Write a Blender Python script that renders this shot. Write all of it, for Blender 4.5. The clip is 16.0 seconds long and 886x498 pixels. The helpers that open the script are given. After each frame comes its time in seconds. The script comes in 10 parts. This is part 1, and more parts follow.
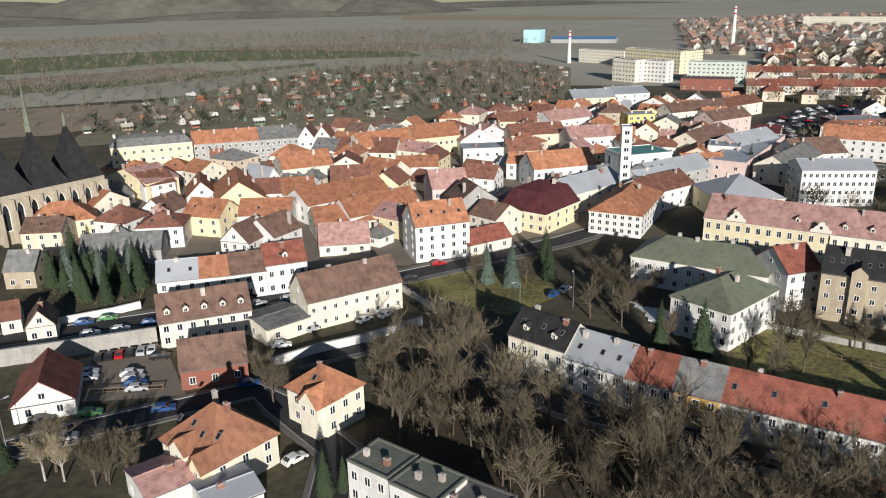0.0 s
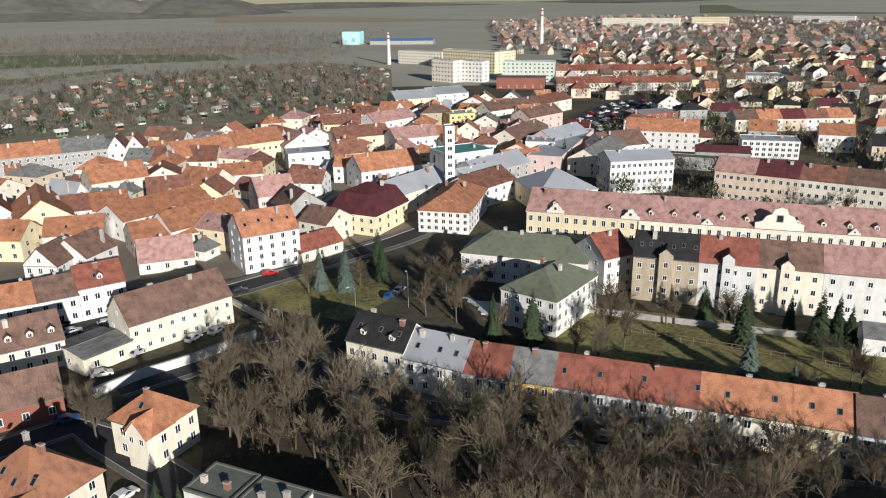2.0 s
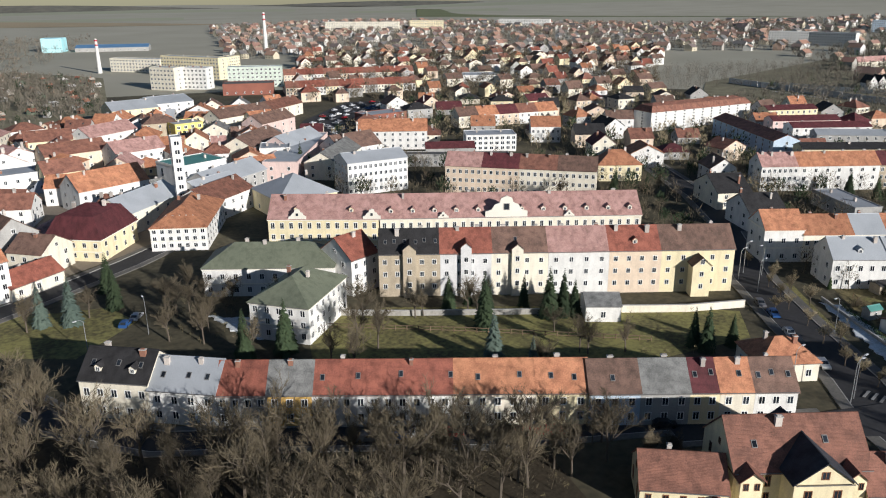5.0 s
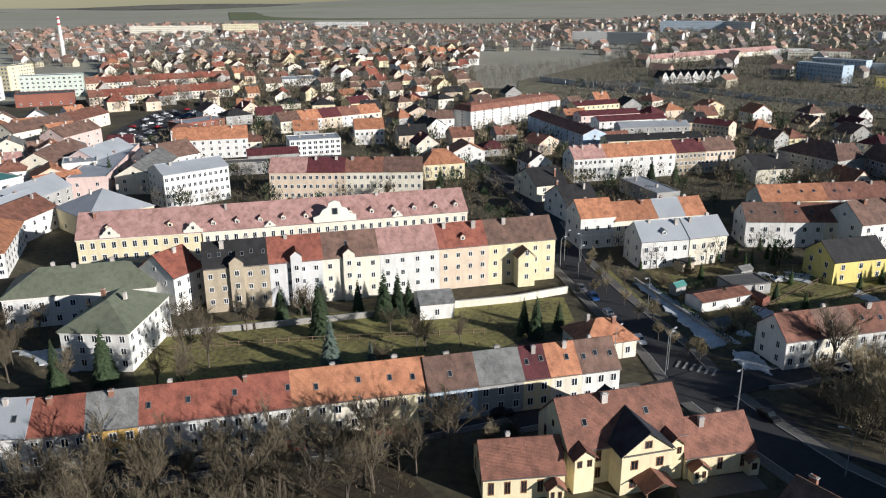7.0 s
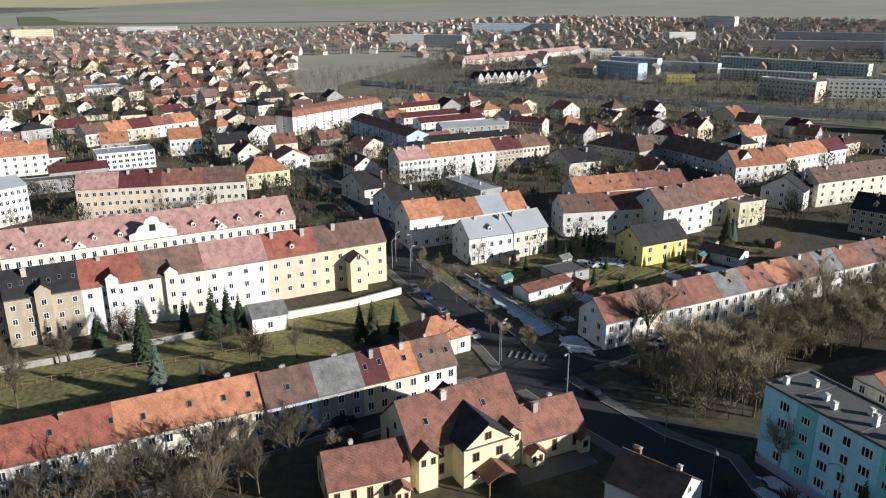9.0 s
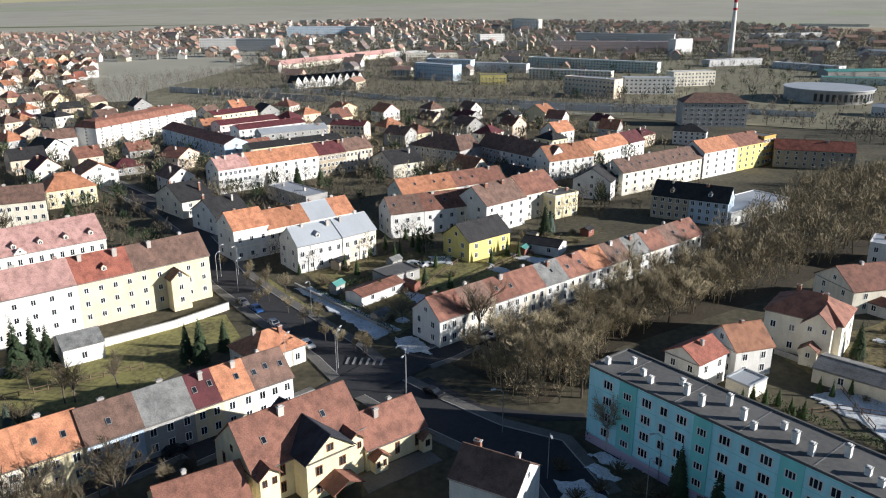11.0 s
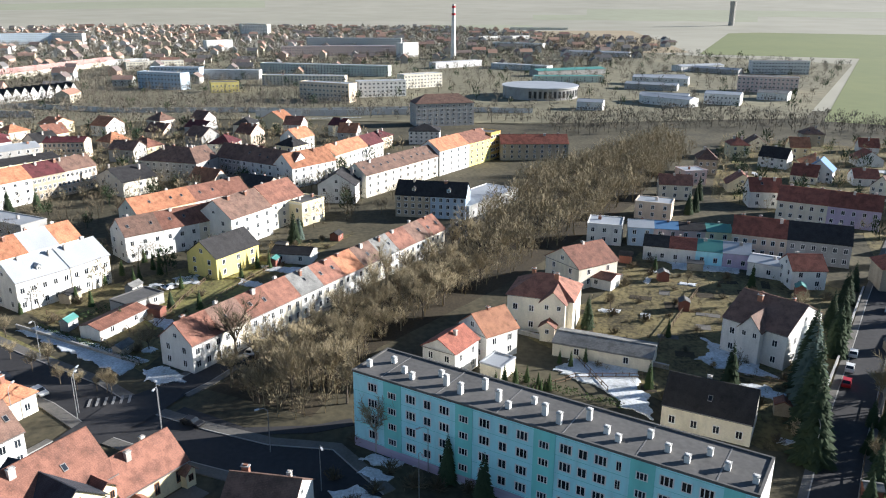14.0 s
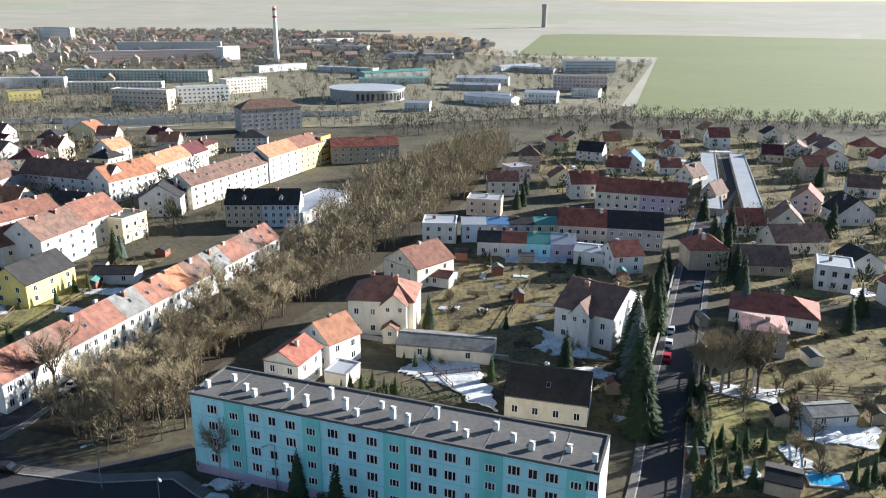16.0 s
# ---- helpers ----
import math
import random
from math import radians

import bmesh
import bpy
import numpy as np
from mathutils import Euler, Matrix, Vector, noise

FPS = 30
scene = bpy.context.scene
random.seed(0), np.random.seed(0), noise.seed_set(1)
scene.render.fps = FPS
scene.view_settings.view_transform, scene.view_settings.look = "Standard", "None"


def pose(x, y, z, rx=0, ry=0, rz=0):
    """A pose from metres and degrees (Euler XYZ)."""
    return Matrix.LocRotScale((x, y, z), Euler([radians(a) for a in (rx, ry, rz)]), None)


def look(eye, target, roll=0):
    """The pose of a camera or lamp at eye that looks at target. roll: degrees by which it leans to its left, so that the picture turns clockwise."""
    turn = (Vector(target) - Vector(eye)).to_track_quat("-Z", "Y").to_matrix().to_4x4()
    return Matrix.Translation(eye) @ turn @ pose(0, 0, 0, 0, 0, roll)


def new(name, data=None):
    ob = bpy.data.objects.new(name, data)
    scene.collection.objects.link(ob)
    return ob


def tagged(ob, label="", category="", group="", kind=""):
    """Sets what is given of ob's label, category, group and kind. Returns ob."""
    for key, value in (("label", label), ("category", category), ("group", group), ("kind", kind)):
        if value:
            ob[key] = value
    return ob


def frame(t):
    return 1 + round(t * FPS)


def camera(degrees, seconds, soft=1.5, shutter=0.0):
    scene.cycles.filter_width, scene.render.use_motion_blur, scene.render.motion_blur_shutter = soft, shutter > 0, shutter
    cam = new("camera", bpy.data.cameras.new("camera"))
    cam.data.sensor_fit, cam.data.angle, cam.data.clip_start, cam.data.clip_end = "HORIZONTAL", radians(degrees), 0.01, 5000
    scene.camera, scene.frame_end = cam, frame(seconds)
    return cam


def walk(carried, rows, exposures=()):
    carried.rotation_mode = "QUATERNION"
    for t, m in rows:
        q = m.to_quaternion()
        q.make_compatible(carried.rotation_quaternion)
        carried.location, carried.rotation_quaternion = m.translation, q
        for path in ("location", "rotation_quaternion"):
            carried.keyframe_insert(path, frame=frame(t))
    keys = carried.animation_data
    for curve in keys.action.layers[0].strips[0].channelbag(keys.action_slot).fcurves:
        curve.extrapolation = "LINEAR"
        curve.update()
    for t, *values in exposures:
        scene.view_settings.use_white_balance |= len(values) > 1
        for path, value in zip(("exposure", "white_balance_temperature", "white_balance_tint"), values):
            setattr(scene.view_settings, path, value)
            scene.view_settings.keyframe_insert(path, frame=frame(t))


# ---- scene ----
# ---- the camera and its walk ----
cam = camera(59.82, 16.0, soft=1.1)
ROWS = [  # seconds, eye, yaw, pitch, roll
    (0, -0.00, 0.00, 72.00, 0.000, -18.530, -1.195),
    (0.5, 0.18, 0.19, 72.06, -3.237, -18.564, -1.128),
    (1, 0.31, 0.40, 72.12, -6.464, -18.585, -1.055),
    (1.5, 0.38, 0.63, 72.15, -9.729, -18.605, -0.968),
    (2, 0.41, 0.88, 72.15, -13.027, -18.626, -0.866),
    (2.5, 0.42, 1.13, 72.14, -16.330, -18.628, -0.757),
    (3, 0.43, 1.32, 72.14, -19.622, -18.626, -0.656),
    (3.5, 0.49, 1.49, 72.14, -22.914, -18.617, -0.565),
    (4, 0.64, 1.66, 72.13, -26.198, -18.604, -0.497),
    (6.5, 2.01, 2.43, 71.96, -42.520, -18.478, -0.333),
    (7, 2.28, 2.44, 71.96, -45.761, -18.448, -0.313),
    (7.5, 2.52, 2.42, 72.01, -49.020, -18.415, -0.300),
    (8, 2.70, 2.38, 72.07, -52.246, -18.372, -0.284),
    (8.5, 2.87, 2.35, 72.09, -55.511, -18.332, -0.256),
    (9, 3.07, 2.37, 72.13, -58.781, -18.286, -0.218),
    (11.5, 4.32, 2.71, 72.24, -75.188, -18.062, 0.023),
    (12, 4.49, 2.73, 72.30, -78.307, -18.011, 0.083),
    (12.5, 4.61, 2.75, 72.38, -81.567, -17.950, 0.143),
    (13, 4.71, 2.80, 72.45, -84.836, -17.883, 0.193),
    (13.5, 4.90, 2.82, 72.49, -88.084, -17.809, 0.241),
    (14, 5.20, 2.76, 72.52, -91.276, -17.739, 0.279),
    (14.5, 5.53, 2.65, 72.55, -94.438, -17.678, 0.320),
    (15, 5.77, 2.59, 72.59, -97.602, -17.623, 0.364),
    (15.5, 5.94, 2.58, 72.63, -100.750, -17.567, 0.396),
    (16, 6.11, 2.57, 72.66, -103.894, -17.500, 0.414),
]
walk(cam, [(t, pose(x, y, z, 0, 0, yaw) @ pose(0, 0, 0, 90 + pitch) @ pose(0, 0, 0, 0, 0, roll)) for t, x, y, z, yaw, pitch, roll in ROWS],
     [(0, 0.22, 6350, 10), (4, 0.24, 6200, 10), (8.5, 0.47, 6150, 10), (12.5, 1.06, 6150, 10), (16, 1.58, 6150, 10)])

# ---- world and sun ----
SUN_AZ, SUN_EL = 169.0, 16.5   # compass degrees from +y over +x, and height
world = bpy.data.worlds.new("sky")
scene.world = world
world.use_nodes = True
wn = world.node_tree.nodes
sky = wn.new("ShaderNodeTexSky")
sky.sky_type, sky.sun_disc = "NISHITA", False
sky.sun_elevation, sky.sun_rotation = radians(SUN_EL), radians(SUN_AZ)
sky.air_density, sky.dust_density, sky.ozone_density, sky.altitude = 1.0, 0.3, 2.6, 250
world.node_tree.links.new(sky.outputs[0], wn["Background"].inputs[0])
wn["Background"].inputs[1].default_value = 0.050
sun = new("sun", bpy.data.lights.new("sun", "SUN"))
sun.data.energy, sun.data.angle, sun.data.color = 5.0, radians(0.6), (1.0, 0.94, 0.86)
sun_from = Vector((math.sin(radians(SUN_AZ)) * math.cos(radians(SUN_EL)), math.cos(radians(SUN_AZ)) * math.cos(radians(SUN_EL)), math.sin(radians(SUN_EL))))
sun.matrix_world = look(sun_from * 300, (0, 0, 0))

# ---- materials ----
def mat(name, colour, second=None, rough=0.85, big=0.15, fine=6.0, bump=0.15, metal=0.0, vary=0.0, bands=0.0, streak=0.0, spec=0.3, con=(0.7, 1.35)):
    """Two scales of variation between colour and second, optional courses (bands per metre of height) and per-object variation."""
    m = bpy.data.materials.new(name)
    m.use_nodes = True
    nt = m.node_tree
    n, link = nt.nodes, nt.links.new
    b = n["Principled BSDF"]
    b.inputs["Roughness"].default_value, b.inputs["Metallic"].default_value = rough, metal
    b.inputs["Specular IOR Level"].default_value = spec
    second = second or tuple(c * 0.8 for c in colour)
    co = n.new("ShaderNodeTexCoord")
    n1, n2 = n.new("ShaderNodeTexNoise"), n.new("ShaderNodeTexNoise")
    n1.inputs["Scale"].default_value, n2.inputs["Scale"].default_value = big, fine
    n1.inputs["Detail"].default_value, n2.inputs["Detail"].default_value = 5, 4
    info = n.new("ShaderNodeObjectInfo")
    shift = n.new("ShaderNodeVectorMath")
    shift.operation = "MULTIPLY_ADD"
    comb = n.new("ShaderNodeCombineXYZ")
    link(info.outputs["Random"], comb.inputs[0]), link(info.outputs["Random"], comb.inputs[1])
    link(comb.outputs[0], shift.inputs[0])
    shift.inputs[1].default_value = (57, 91, 33)
    link(co.outputs["Object"], shift.inputs[2])
    link(shift.outputs[0], n1.inputs["Vector"]), link(shift.outputs[0], n2.inputs["Vector"])
    add = n.new("ShaderNodeMath")
    add.operation = "ADD"
    link(n1.outputs[0], add.inputs[0]), link(n2.outputs[0], add.inputs[1])
    ramp = n.new("ShaderNodeMapRange")
    ramp.inputs[1].default_value, ramp.inputs[2].default_value = con
    link(add.outputs[0], ramp.inputs[0])
    mix = n.new("ShaderNodeMix")
    mix.data_type = "RGBA"
    mix.inputs[6].default_value, mix.inputs[7].default_value = (*colour, 1), (*second, 1)
    link(ramp.outputs[0], mix.inputs[0])
    out = mix.outputs[2]
    height = n2.outputs[0]
    if bands:
        wave = n.new("ShaderNodeTexWave")
        wave.bands_direction, wave.wave_profile = "Z", "SAW"
        wave.inputs["Scale"].default_value, wave.inputs["Distortion"].default_value = bands, 0.6
        wave.inputs["Detail"].default_value = 1.0
        link(co.outputs["Object"], wave.inputs["Vector"])
        dark = n.new("ShaderNodeMix")
        dark.data_type, dark.blend_type = "RGBA", "MULTIPLY"
        dark.inputs[0].default_value = 0.2
        link(out, dark.inputs[6]), link(wave.outputs[0], dark.inputs[7])
        out, height = dark.outputs[2], wave.outputs[0]
    if streak:
        st = n.new("ShaderNodeTexNoise")
        mp = n.new("ShaderNodeMapping")
        mp.inputs["Scale"].default_value = (0.8, 0.8, 0.16)
        link(shift.outputs[0], mp.inputs[0]), link(mp.outputs[0], st.inputs["Vector"])
        st.inputs["Scale"].default_value, st.inputs["Detail"].default_value = 1.0, 4
        mr = n.new("ShaderNodeMapRange")
        mr.inputs[1].default_value, mr.inputs[2].default_value = 0.45, 0.75
        mr.inputs[3].default_value, mr.inputs[4].default_value = 1.0, 1.0 - streak
        link(st.outputs[0], mr.inputs[0])
        d2 = n.new("ShaderNodeMix")
        d2.data_type, d2.blend_type = "RGBA", "MULTIPLY"
        d2.inputs[0].default_value = 1.0
        link(out, d2.inputs[6]), link(mr.outputs[0], d2.inputs[7])
        out = d2.outputs[2]
    if vary:
        hs = n.new("ShaderNodeHueSaturation")
        mr2 = n.new("ShaderNodeMapRange")
        mr2.inputs[3].default_value, mr2.inputs[4].default_value = 1 - vary, 1 + vary
        link(info.outputs["Random"], mr2.inputs[0]), link(mr2.outputs[0], hs.inputs["Value"])
        link(out, hs.inputs["Color"])
        out = hs.outputs[0]
    link(out, b.inputs["Base Color"])
    if bump:
        bp = n.new("ShaderNodeBump")
        bp.inputs["Strength"].default_value, bp.inputs["Distance"].default_value = bump, 0.06
        link(height, bp.inputs["Height"]), link(bp.outputs[0], b.inputs["Normal"])
    return m


def tiles(name, c, c2, vary=0.12):
    return mat(name, c, c2, rough=0.8, big=0.4, fine=5.0, bump=0.8, vary=vary, bands=2.4, streak=0.42, con=(0.84, 1.18))


def plaster(name, c, dirt=0.82, vary=0.05):
    return mat(name, c, tuple(k * dirt for k in c), rough=0.92, big=0.3, fine=4.0, bump=0.1, vary=vary, streak=0.16, con=(0.8, 1.25))


ROOF = {
    "orange": tiles("orange_tiles", (0.56, 0.255, 0.14), (0.38, 0.16, 0.09), 0.22),
    "red": tiles("red_tiles", (0.36, 0.125, 0.085), (0.23, 0.08, 0.058), 0.15),
    "brick": tiles("brick_red_tiles", (0.33, 0.15, 0.105), (0.20, 0.095, 0.07), 0.22),
    "brown": tiles("brown_tiles", (0.25, 0.15, 0.115), (0.15, 0.095, 0.075)),
    "dark": tiles("charcoal_tiles", (0.045, 0.043, 0.045), (0.028, 0.027, 0.028)),
    "maroon": tiles("maroon_tiles", (0.15, 0.042, 0.048), (0.10, 0.03, 0.034)),
    "pink": tiles("faded_pink_tiles", (0.60, 0.36, 0.32), (0.44, 0.25, 0.22)),
    "slate": tiles("blue_grey_slates", (0.050, 0.056, 0.070), (0.032, 0.036, 0.046)),
    "terra": tiles("terracotta_tiles", (0.42, 0.20, 0.115), (0.31, 0.145, 0.09)),
    "grey": tiles("grey_slates", (0.27, 0.27, 0.26), (0.17, 0.17, 0.165)),
    "light": mat("pale_metal_sheet", (0.43, 0.45, 0.48), (0.31, 0.33, 0.35), rough=0.6, metal=0.1, bump=0.1, vary=0.1),
    "green": mat("green_copper_sheet", (0.19, 0.205, 0.145), (0.125, 0.14, 0.10), rough=0.6, bump=0.12, streak=0.3),
    "teal": mat("teal_metal_sheet", (0.10, 0.30, 0.26), (0.08, 0.22, 0.2), rough=0.5, bump=0.1),
    "blue": mat("blue_metal_sheet", (0.12, 0.25, 0.42), (0.09, 0.18, 0.32), rough=0.5, bump=0.1),
    "tar": mat("bitumen_felt", (0.145, 0.14, 0.135), (0.09, 0.088, 0.085), rough=0.9, big=0.12, fine=1.2, bump=0.2, streak=0.0),
    "grit": mat("green_grey_felt", (0.17, 0.18, 0.15), (0.115, 0.125, 0.10), rough=0.9, big=0.15, fine=1.2, bump=0.2),
}
WALL = {
    "white": plaster("white_plaster", (0.77, 0.755, 0.72)),
    "cream": plaster("cream_plaster", (0.79, 0.73, 0.60)),
    "yellow": plaster("pale_yellow_plaster", (0.80, 0.70, 0.46)),
    "bright": plaster("bright_yellow_plaster", (0.80, 0.67, 0.24)),
    "pale": plaster("pale_grey_plaster", (0.64, 0.63, 0.62)),
    "ochre": plaster("ochre_plaster", (0.66, 0.42, 0.13)),
    "beige": plaster("beige_plaster", (0.50, 0.42, 0.31), dirt=0.72),
    "peach": plaster("peach_plaster", (0.74, 0.60, 0.46)),
    "pinkw": plaster("pink_plaster", (0.72, 0.55, 0.50)),
    "greyw": plaster("grey_plaster", (0.42, 0.41, 0.39), dirt=0.75),
    "bluew": plaster("pale_blue_plaster", (0.50, 0.60, 0.70)),
    "sky": plaster("sky_blue_render", (0.50, 0.88, 0.93), 0.95),
    "turq": plaster("turquoise_render", (0.28, 0.76, 0.72), 0.92),
    "lilac": plaster("lilac_plaster", (0.55, 0.46, 0.58)),
    "greenw": plaster("mint_plaster", (0.62, 0.69, 0.60)),
    "brickw": mat("red_brickwork", (0.33, 0.13, 0.09), (0.22, 0.09, 0.07), rough=0.9, bump=0.3, bands=2.2),
    "stone": mat("sandstone", (0.50, 0.44, 0.34), (0.36, 0.32, 0.25), rough=0.95, big=0.3, fine=1.5, bump=0.3, streak=0.2),
}
M_GLASS = mat("window_glass", (0.026, 0.032, 0.040), (0.016, 0.02, 0.026), rough=0.08, bump=0.0, spec=0.45, vary=0.5)
M_FRAME = mat("white_window_frame", (0.84, 0.84, 0.82), rough=0.5, bump=0.0)
M_BROWNFRAME = mat("brown_window_frame", (0.22, 0.10, 0.05), rough=0.6, bump=0.0)
M_TRIM = mat("pale_stucco_trim", (0.82, 0.78, 0.68), rough=0.9, bump=0.05)
M_GUTTER = mat("zinc_gutter", (0.28, 0.27, 0.26), rough=0.5, metal=0.5, bump=0.0)
M_DOOR = mat("stained_wood_door", (0.17, 0.075, 0.04), (0.1, 0.045, 0.025), rough=0.6, fine=12)
M_CHIM = mat("plastered_chimney", (0.55, 0.50, 0.45), (0.36, 0.31, 0.28), rough=0.95, big=0.8, vary=0.3)
M_BRICKCHIM = mat("brick_chimney", (0.36, 0.17, 0.11), (0.22, 0.12, 0.09), rough=0.95, bands=3.0)
M_CAP = mat("concrete_cap", (0.45, 0.44, 0.42), rough=0.9)
M_ASPHALT = mat("asphalt", (0.048, 0.047, 0.050), (0.030, 0.030, 0.032), rough=0.85, big=0.08, fine=1.0, bump=0.1)
M_PAVE = mat("concrete_paving", (0.17, 0.16, 0.145), (0.11, 0.105, 0.095), rough=0.9, big=0.2, fine=2.0)
M_KERB = mat("granite_kerb", (0.36, 0.35, 0.33), rough=0.9)
M_PAINT = mat("road_paint", (0.34, 0.34, 0.33), (0.16, 0.16, 0.16), rough=0.7, bump=0.0)
M_GRAVEL = mat("packed_gravel", (0.25, 0.21, 0.165), (0.17, 0.145, 0.115), rough=0.95, big=0.1, fine=1.5)
# Far ground: distance haze is painted in as a paler base colour.
M_PLAIN = mat("hazed_winter_plain", (0.40, 0.375, 0.30), (0.31, 0.295, 0.23), rough=1.0, big=0.0012, fine=0.008, bump=0.0)
M_SOIL = mat("winter_soil_and_grass", (0.118, 0.102, 0.062), (0.036, 0.033, 0.022), rough=1.0, big=0.06, fine=0.6, bump=0.3)
M_GRASS = mat("winter_lawn", (0.26, 0.24, 0.085), (0.10, 0.088, 0.042), rough=1.0, big=0.10, fine=0.9, bump=0.4, con=(0.82, 1.22))
M_ROUGH = mat("rough_winter_grass", (0.21, 0.172, 0.078), (0.055, 0.046, 0.026), rough=1.0, big=0.12, fine=0.9, bump=0.4, con=(0.82, 1.25))
M_LITTER = mat("leaf_litter", (0.074, 0.058, 0.036), (0.028, 0.023, 0.015), rough=1.0, big=0.1, fine=1.6, bump=0.3)
M_SNOW = mat("old_snow", (0.82, 0.85, 0.88), (0.36, 0.37, 0.35), rough=0.7, big=0.2, fine=2.2, bump=0.3)
M_FIELD = mat("young_wheat_field", (0.19, 0.21, 0.085), (0.155, 0.18, 0.076), rough=1.0, big=0.004, fine=0.05, bump=0.0)
M_FALLOW = mat("fallow_field", (0.34, 0.265, 0.185), (0.25, 0.20, 0.145), rough=1.0, big=0.005, fine=0.06, bump=0.0)
M_STRAW = mat("stubble_field", (0.38, 0.30, 0.19), (0.29, 0.235, 0.15), rough=1.0, big=0.006, fine=0.06, bump=0.0)
M_MEADOW = mat("pale_meadow", (0.17, 0.19, 0.085), (0.13, 0.14, 0.07), rough=1.0, big=0.006, fine=0.06, bump=0.0)
# Far field green, likewise paled in the colour for haze.
M_FARFIELD = mat("hazed_green_fields", (0.35, 0.355, 0.25), (0.30, 0.305, 0.215), rough=1.0, big=0.003, fine=0.02, bump=0.0)
M_SCRUB = mat("scrubland", (0.26, 0.235, 0.15), (0.13, 0.12, 0.08), rough=1.0, big=0.01, fine=0.12, bump=0.0)
M_HILL = mat("hill_grass_and_woods", (0.20, 0.185, 0.145), (0.10, 0.098, 0.08), rough=1.0, big=0.004, fine=0.03, bump=0.0)
M_FARTWIG = mat("distant_bare_twigs", (0.19, 0.165, 0.13), (0.11, 0.098, 0.078), rough=1.0, fine=0.3, big=0.02, bump=0.0)
M_BARK = mat("grey_brown_bark", (0.13, 0.105, 0.08), (0.08, 0.066, 0.052), rough=1.0, fine=5, bump=0.3)
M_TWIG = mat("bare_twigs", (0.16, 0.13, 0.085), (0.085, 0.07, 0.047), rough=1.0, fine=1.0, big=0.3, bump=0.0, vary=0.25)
M_BIRCH = mat("birch_bark", (0.50, 0.46, 0.42), (0.30, 0.26, 0.24), rough=0.9, fine=3)
M_NEEDLE = mat("dark_spruce_needles", (0.045, 0.065, 0.030), (0.026, 0.042, 0.022), rough=1.0, fine=1.5, bump=0.0, vary=0.25)
M_BLUENEEDLE = mat("blue_spruce_needles", (0.115, 0.150, 0.120), (0.07, 0.10, 0.085), rough=1.0, fine=1.5, bump=0.0)
M_HEDGE = mat("thuja_hedge", (0.055, 0.085, 0.03), (0.035, 0.055, 0.022), rough=1.0, fine=3.0, bump=0.4)
M_STEEL = mat("galvanised_steel", (0.42, 0.43, 0.44), rough=0.45, metal=0.6, bump=0.0)
M_LAMP = mat("lamp_housing", (0.60, 0.61, 0.62), rough=0.5, bump=0.0)
M_CONC = mat("weathered_concrete", (0.42, 0.40, 0.36), (0.30, 0.285, 0.26), rough=0.95, big=0.25, fine=2.0, streak=0.25)
M_WOOD = mat("weathered_boards", (0.20, 0.14, 0.09), (0.13, 0.09, 0.06), rough=0.9, fine=4)
M_TYRE = mat("tyre_rubber", (0.02, 0.02, 0.02), rough=0.9, bump=0.0)
M_WATER = mat("pool_water", (0.05, 0.42, 0.68), (0.04, 0.36, 0.60), rough=0.08, bump=0.05, spec=0.5)
M_RED = mat("red_paint", (0.45, 0.02, 0.03), rough=0.5, bump=0.0)

# ---- building blocks ----
def bm_box(bm, x0, y0, z0, x1, y1, z1, mi=0):
    vs = [bm.verts.new(p) for p in ((x0, y0, z0), (x1, y0, z0), (x1, y1, z0), (x0, y1, z0), (x0, y0, z1), (x1, y0, z1), (x1, y1, z1), (x0, y1, z1))]
    for f in ((0, 3, 2, 1), (4, 5, 6, 7), (0, 1, 5, 4), (1, 2, 6, 5), (2, 3, 7, 6), (3, 0, 4, 7)):
        bm.faces.new([vs[i] for i in f]).material_index = mi


def bm_poly(bm, pts, mi=0):
    f = bm.faces.new([bm.verts.new(p) for p in pts])
    f.material_index = mi
    return f


def bm_slab(bm, pts, t):
    """A plate of thickness t below the polygon pts."""
    top = [bm.verts.new(p) for p in pts]
    low = [bm.verts.new((p[0], p[1], p[2] - t)) for p in pts]
    bm.faces.new(top), bm.faces.new(low[::-1])
    for i in range(len(pts)):
        j = (i + 1) % len(pts)
        bm.faces.new((top[j], top[i], low[i], low[j]))


def mesh_of(name, bm, *mats, smooth=False):
    me = bpy.data.meshes.new(name)
    bm.normal_update()
    bm.to_mesh(me), bm.free()
    for m in mats:
        me.materials.append(m)
    if smooth:
        me.shade_smooth()
    return me


def box_mesh(name, m, size=(1, 1, 1), low=False):
    bm = bmesh.new()
    a, b, c = size[0] / 2, size[1] / 2, size[2]
    bm_box(bm, -a, -b, 0, a, b, c)
    return mesh_of(name, bm, m)


def part(name, data, parent, m=None, label=""):
    ob = new(name, data)
    ob.parent = parent
    if m is not None:
        ob.matrix_local = m
    if label:
        ob["label"] = label
    return ob


def scaled(x, y, z, sx, sy, sz, rz=0.0):
    return Matrix.Translation((x, y, z)) @ Matrix.Rotation(radians(rz), 4, "Z") @ Matrix.Diagonal((sx, sy, sz, 1))


